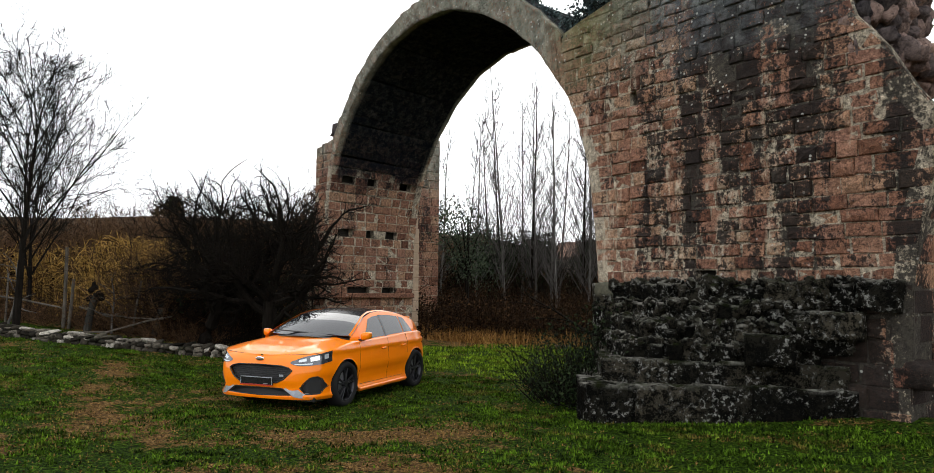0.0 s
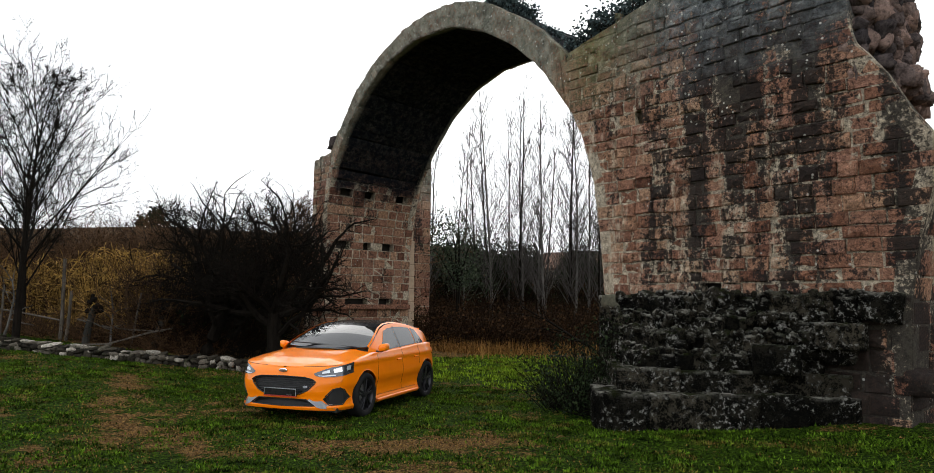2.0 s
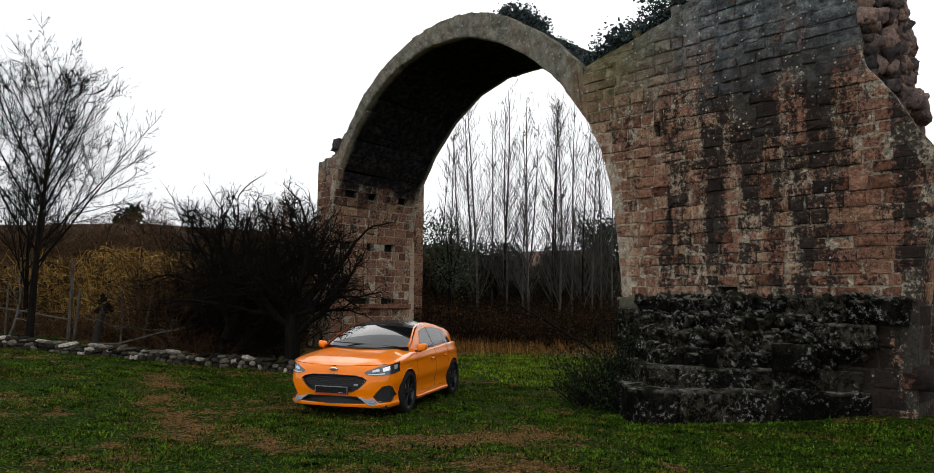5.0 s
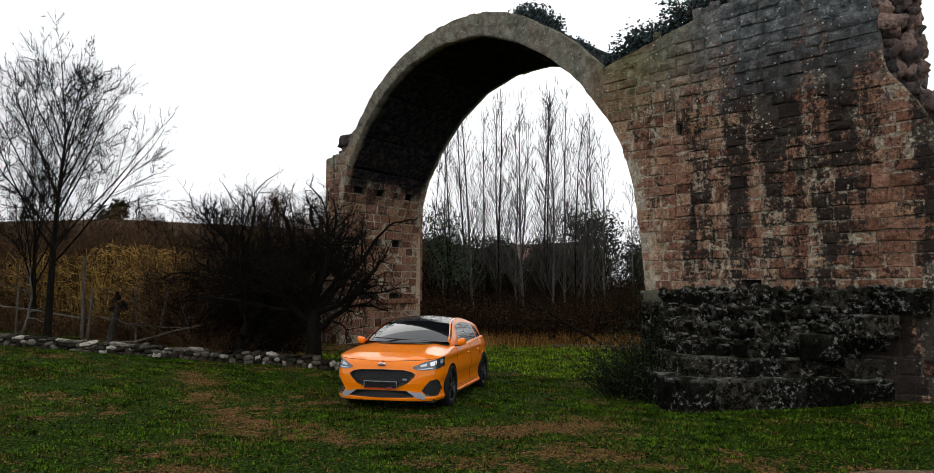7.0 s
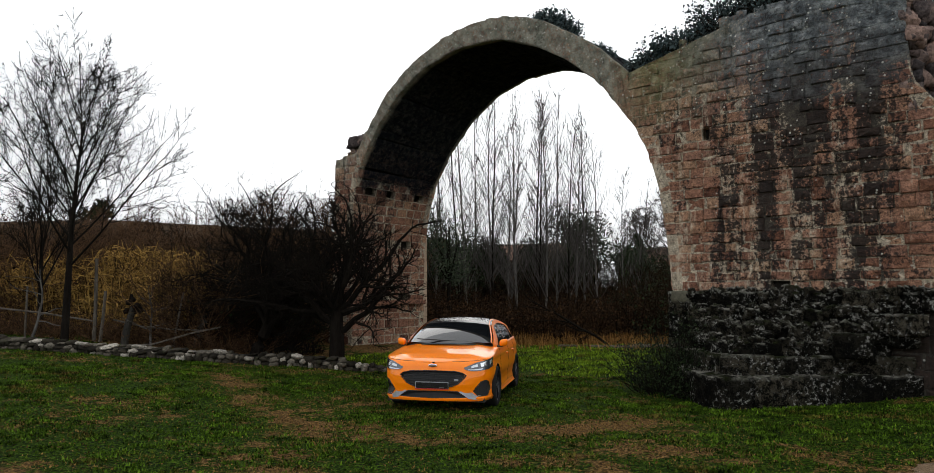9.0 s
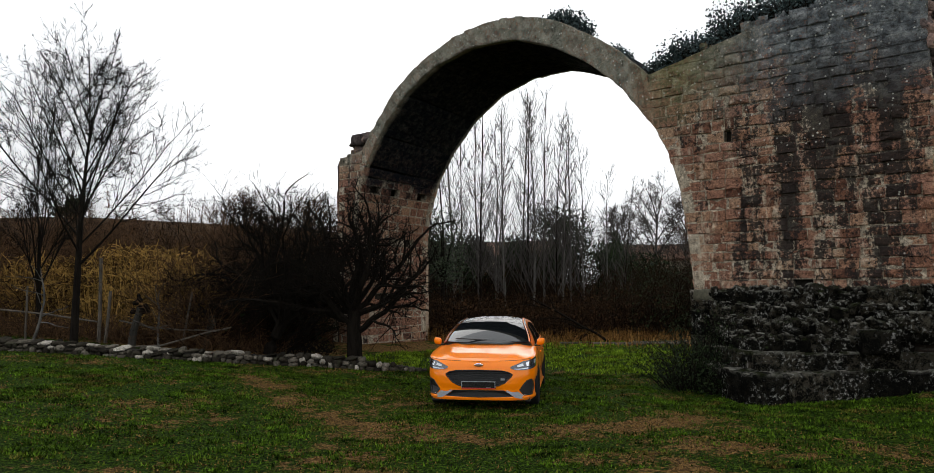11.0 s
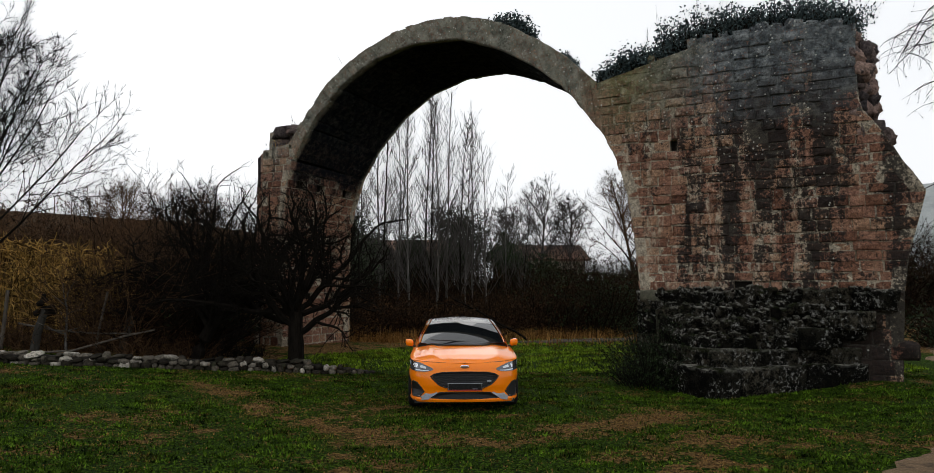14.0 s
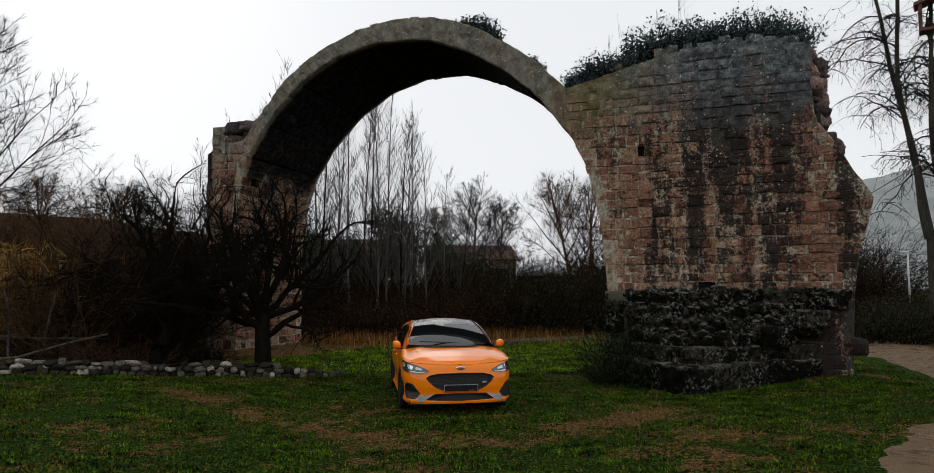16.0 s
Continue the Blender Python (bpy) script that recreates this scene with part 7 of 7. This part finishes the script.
for dx, dy, L, r, z in ((-0.09, 0.06, 11.0, 0.12, 3.6), (-0.03, 0.04, 11.5, 0.11, 3.7), (0.06, 0.0, 10.0, 0.12, 3.8), (0.28, 0.1, 9, 0.11, 3.6)):
    pts, _ = wander(rp, (dx * 2, dy * 2, z), (dx, dy, 1), L, 10, 0.07, 0.02)
    wood.stem(pts, r, 0.05, 8)
    for k in range(14):
        i = rp.randint(2, 10)
        a = rp.uniform(0, 6.283)
        p1, e1 = wander(rp, pts[i], (math.cos(a) * 0.8, math.sin(a) * 0.8, 1.3), rp.uniform(1.4, 3.4), 7, 0.2, -0.24)
        wood.stem(p1, 0.034, 0.01, 5)
        for j in range(13):
            p2, e2 = wander(rp, p1[rp.randint(1, 6)], (rp.gauss(0, 1), rp.gauss(0, 1), 0.1), rp.uniform(0.6, 1.6), 5, 0.2, -0.28)
            fine.stem(p2, 0.014, 0.005)
            hang.append(p2[-1])
            for q in range(2):
                p3, _ = wander(rp, p2[rp.randint(1, 5)], (rp.gauss(0, 0.6), rp.gauss(0, 0.6), -0.4), rp.uniform(0.3, 0.7), 3, 0.2, -0.3)
                fine.stem(p3, 0.008, 0.004)
                hang.append(p3[-1])
wood.object("trunk", M_BARK_PLANE, plane_tree, "dark forked stems")
fine.object("crown", M_BARK, plane_tree, "drooping twigs")
seeds = Twigs()
for p in hang:
    if rp.random() < 0.75:
        c, s = Vector(p), rp.uniform(0.018, 0.03)
        n = len(seeds.v)
        seeds.v += [tuple(c + Vector(o) * s) for o in ((1, 0, 0), (-1, 0, 0), (0, 1, 0), (0, -1, 0), (0, 0, 1), (0, 0, -1))]
        seeds.f += [(n, n + 2, n + 4), (n + 2, n + 1, n + 4), (n + 1, n + 3, n + 4), (n + 3, n, n + 4), (n + 2, n, n + 5), (n + 1, n + 2, n + 5), (n + 3, n + 1, n + 5), (n, n + 3, n + 5)]
seeds.object("seed_cluster", M_BARK, plane_tree, "small round seed balls", "stuff")
for k in range(5):
    a = k * 1.3
    thicket("bramble_thicket", "dark undergrowth beside the track", 90 + k, [(16.0 + 1.6 * k, 11.0 + 1.2 * k, 1.3)], 260, 1.9, M_TWIG, leaves=4, leaf_mat=M_EVERGREEN, twigs=4, r=0.012)
for k in range(6):
    thicket("hedge", "dark scrub beyond the track", 100 + k, [(13.0 + 3.4 * k, 26 + 1.0 * k, 2.4)], 420, 6.2, M_TWIG, leaves=4, leaf_mat=M_EVERGREEN if k % 2 else M_WITHER, twigs=5, r=0.018)

wire = Twigs()
wire.stem([(9.2, 3.3, 3.8), (10.3, 3.93, 4.2), (13.1, 5.52, 5.3), (16.9, 8.0, 6.9)], 0.012, 0.012, 5)
tagged(wire.object("cable", M_BLACK), "thin dark cable strung from the pier towards the plane tree", "cable")

# wooden box hung high in the plane tree
box_t = thing("nest_box_frame", "brown wooden box frame hung on a plane tree stem", "box", pose(18.75, 11.5, 11.2, 0, 0, -40))
M_REDWOOD = plain("red_brown_wood", (0.14, 0.06, 0.045), 0.7)
for lo, hi in (((-0.45, -0.3, 0.0), (0.55, 0.3, 0.12)), ((-0.45, -0.3, 0.12), (-0.33, 0.3, 1.05)), ((0.43, -0.3, 0.12), (0.55, 0.3, 1.3))):
    b = bmesh.new()
    box(b, lo, hi, bevel=0.01)
    part("board", b, M_REDWOOD, box_t)
b = bmesh.new()
box(b, (-0.6, -0.4, -0.06), (0.75, 0.4, 0.06), pose(0, 0, 1.2, 0, -18, 0), bevel=0.01)
part("lid", b, M_REDWOOD, box_t, "sloping lid")

# street lamp past the track
lamp_t = thing("street_lamp", "slim pale street lamp beyond the track", "street lamp", pose(27.4, 23.8, ground_height(27.4, 23.8)))
M_PALE = plain("pale_grey_steel", (0.5, 0.5, 0.48), 0.5, 0.3)
b = bmesh.new()
bmesh.ops.create_cone(b, cap_ends=True, segments=12, radius1=0.06, radius2=0.04, depth=3.7, matrix=pose(0, 0, 1.85))
part("pole", b, M_PALE, lamp_t, "", True)
b = bmesh.new()
box(b, (-0.42, -0.08, 3.66), (0.06, 0.08, 3.76), bevel=0.03, segments=2)
part("lamp_head", b, M_PALE, lamp_t)

# ---- house roofs beyond the trees ----
M_PLASTER = plain("old_plaster", (0.30, 0.26, 0.21), 0.9, 0.0, 4, 0.3)
M_TILES = plain("weathered_roof_tiles", (0.16, 0.10, 0.075), 0.9, 0.0, 9, 0.4)
def house(x, y, w, d, h, turn, label):
    t_ = thing("house", label, "house", pose(x, y, ground_height(x, y) - 0.1, 0, 0, turn))
    bm_ = bmesh.new()
    prism(bm_, [(-w / 2, 0), (w / 2, 0), (w / 2, h), (0, h + w * 0.2), (-w / 2, h)], -d / 2, d / 2)
    for v in bm_.verts:
        v.co = Matrix.Rotation(radians(90), 4, "Z") @ v.co
    part("wall", bm_, M_PLASTER, t_, "ochre plaster walls")
    for s in (1, -1):
        bm_ = bmesh.new()
        a = math.atan2(w * 0.2, w / 2)
        L = math.hypot(w / 2, w * 0.2) + 0.35
        box(bm_, (-d / 2 - 0.3, 0, 0.0), (d / 2 + 0.3, L, 0.14), Matrix.Translation((0, 0, h + w * 0.2)) @ (Matrix.Rotation(math.pi if s < 0 else 0, 4, "Z")) @ Matrix.Rotation(-a, 4, "X"), bevel=0.02)
        part("roof", bm_, M_TILES, t_, "brown tiled roof")
    for k in range(3):
        bm_ = bmesh.new()
        xx = -d / 2 + d * (k + 0.5) / 3
        box(bm_, (xx - 0.45, -w / 2 - 0.03, h * 0.45), (xx + 0.45, -w / 2 + 0.05, h * 0.8), bevel=0.01)
        part("window", bm_, M_GLOSS, t_, "dark window")


house(6.3, 49.5, 6.0, 7.0, 4.2, 4, "low ochre house with brown tiled roof among trees")
house(-4.5, 42, 6, 6, 4.0, -12, "plain house half hidden by evergreens")

# ---- the terrace at the left and the far hills ----
def hill_material(name, a, b, c):
    m = Mat(name, 1.0)
    f, g = m.noise(0.8, None, 8, 0.7), m.noise(0.12, None, 6, 0.6)
    m.colour(m.mix(m.level(g, 0.4, 0.6), m.ramp(f, (0.35, a), (0.65, b)), c))
    return m.bump(f, 1.0, 0.3).m


M_TERRACE = hill_material("brown_winter_slope", (0.03, 0.02, 0.014), (0.12, 0.08, 0.05), (0.06, 0.045, 0.03))
# distance haze is put into this hill's pale grey base colour
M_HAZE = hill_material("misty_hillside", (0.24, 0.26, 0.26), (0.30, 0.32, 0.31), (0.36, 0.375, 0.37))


def ridge(name, line, foot, material, label, seed):
    """A bank that climbs from a foot line to a crest line."""
    bm_ = bmesh.new()
    n, k = 80, 10
    A = [Vector((*p.to_2d(), 0)) for p in smooth_path(foot, n)]
    C = smooth_path([(x, y) for x, y, z in line], n)
    zs_ = np.interp(np.linspace(0, 1, n), np.linspace(0, 1, len(line)), [z for x, y, z in line])
    rows = []
    for i in range(n):
        r = []
        for j in range(k + 3):
            t_ = min(1.0, j / k)
            p = A[i].lerp(C[i], t_)
            if j > k:
                p = C[i] + (C[i] - A[i]).normalized() * (j - k) * 12
            z = zs_[i] * (3 * t_ * t_ - 2 * t_ ** 3) + 0.05 * zs_[i] * noise.noise((p.x * 0.13, p.y * 0.13, seed)) * t_ - 0.3 * (1 - t_)
            r.append(bm_.verts.new((p.x, p.y, z)))
        rows.append(r)
    for r0, r1 in zip(rows, rows[1:]):
        for j in range(k + 2):
            bm_.faces.new((r0[j], r1[j], r1[j + 1], r0[j + 1]))
    bmesh.ops.recalc_face_normals(bm_, faces=bm_.faces[:])
    return tagged(mesh_object(name, bm_, material, True), label, "hill", kind="structure")


ridge("terrace", [(-75, 5, 6.0), (-45, 16, 6.1), (-30, 24, 6.1), (-20, 34, 6.2), (-14, 48, 6.0), (-8, 60, 5.2)], [(-60, -4), (-34, 8), (-24, 15), (-16, 24), (-10, 38), (-4, 52)], M_TERRACE, "brown scrubby terrace with a flat top", 1)
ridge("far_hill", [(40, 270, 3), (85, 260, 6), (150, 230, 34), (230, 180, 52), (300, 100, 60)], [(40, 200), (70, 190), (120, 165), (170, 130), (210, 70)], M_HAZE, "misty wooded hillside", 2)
evergreen("evergreen_bush", "dark round evergreen bush on the terrace edge", 300, -30.0, 26.2, 2.4, 1.1, 900, 0.22, 5.4)
for k in range(5):
    x = -24.5 + k * 1.1
    post("thin post on the terrace skyline", x, 28.5 - 0.2 * k, 1.2, 0.03, seed=40 + k).location.z = 6.0
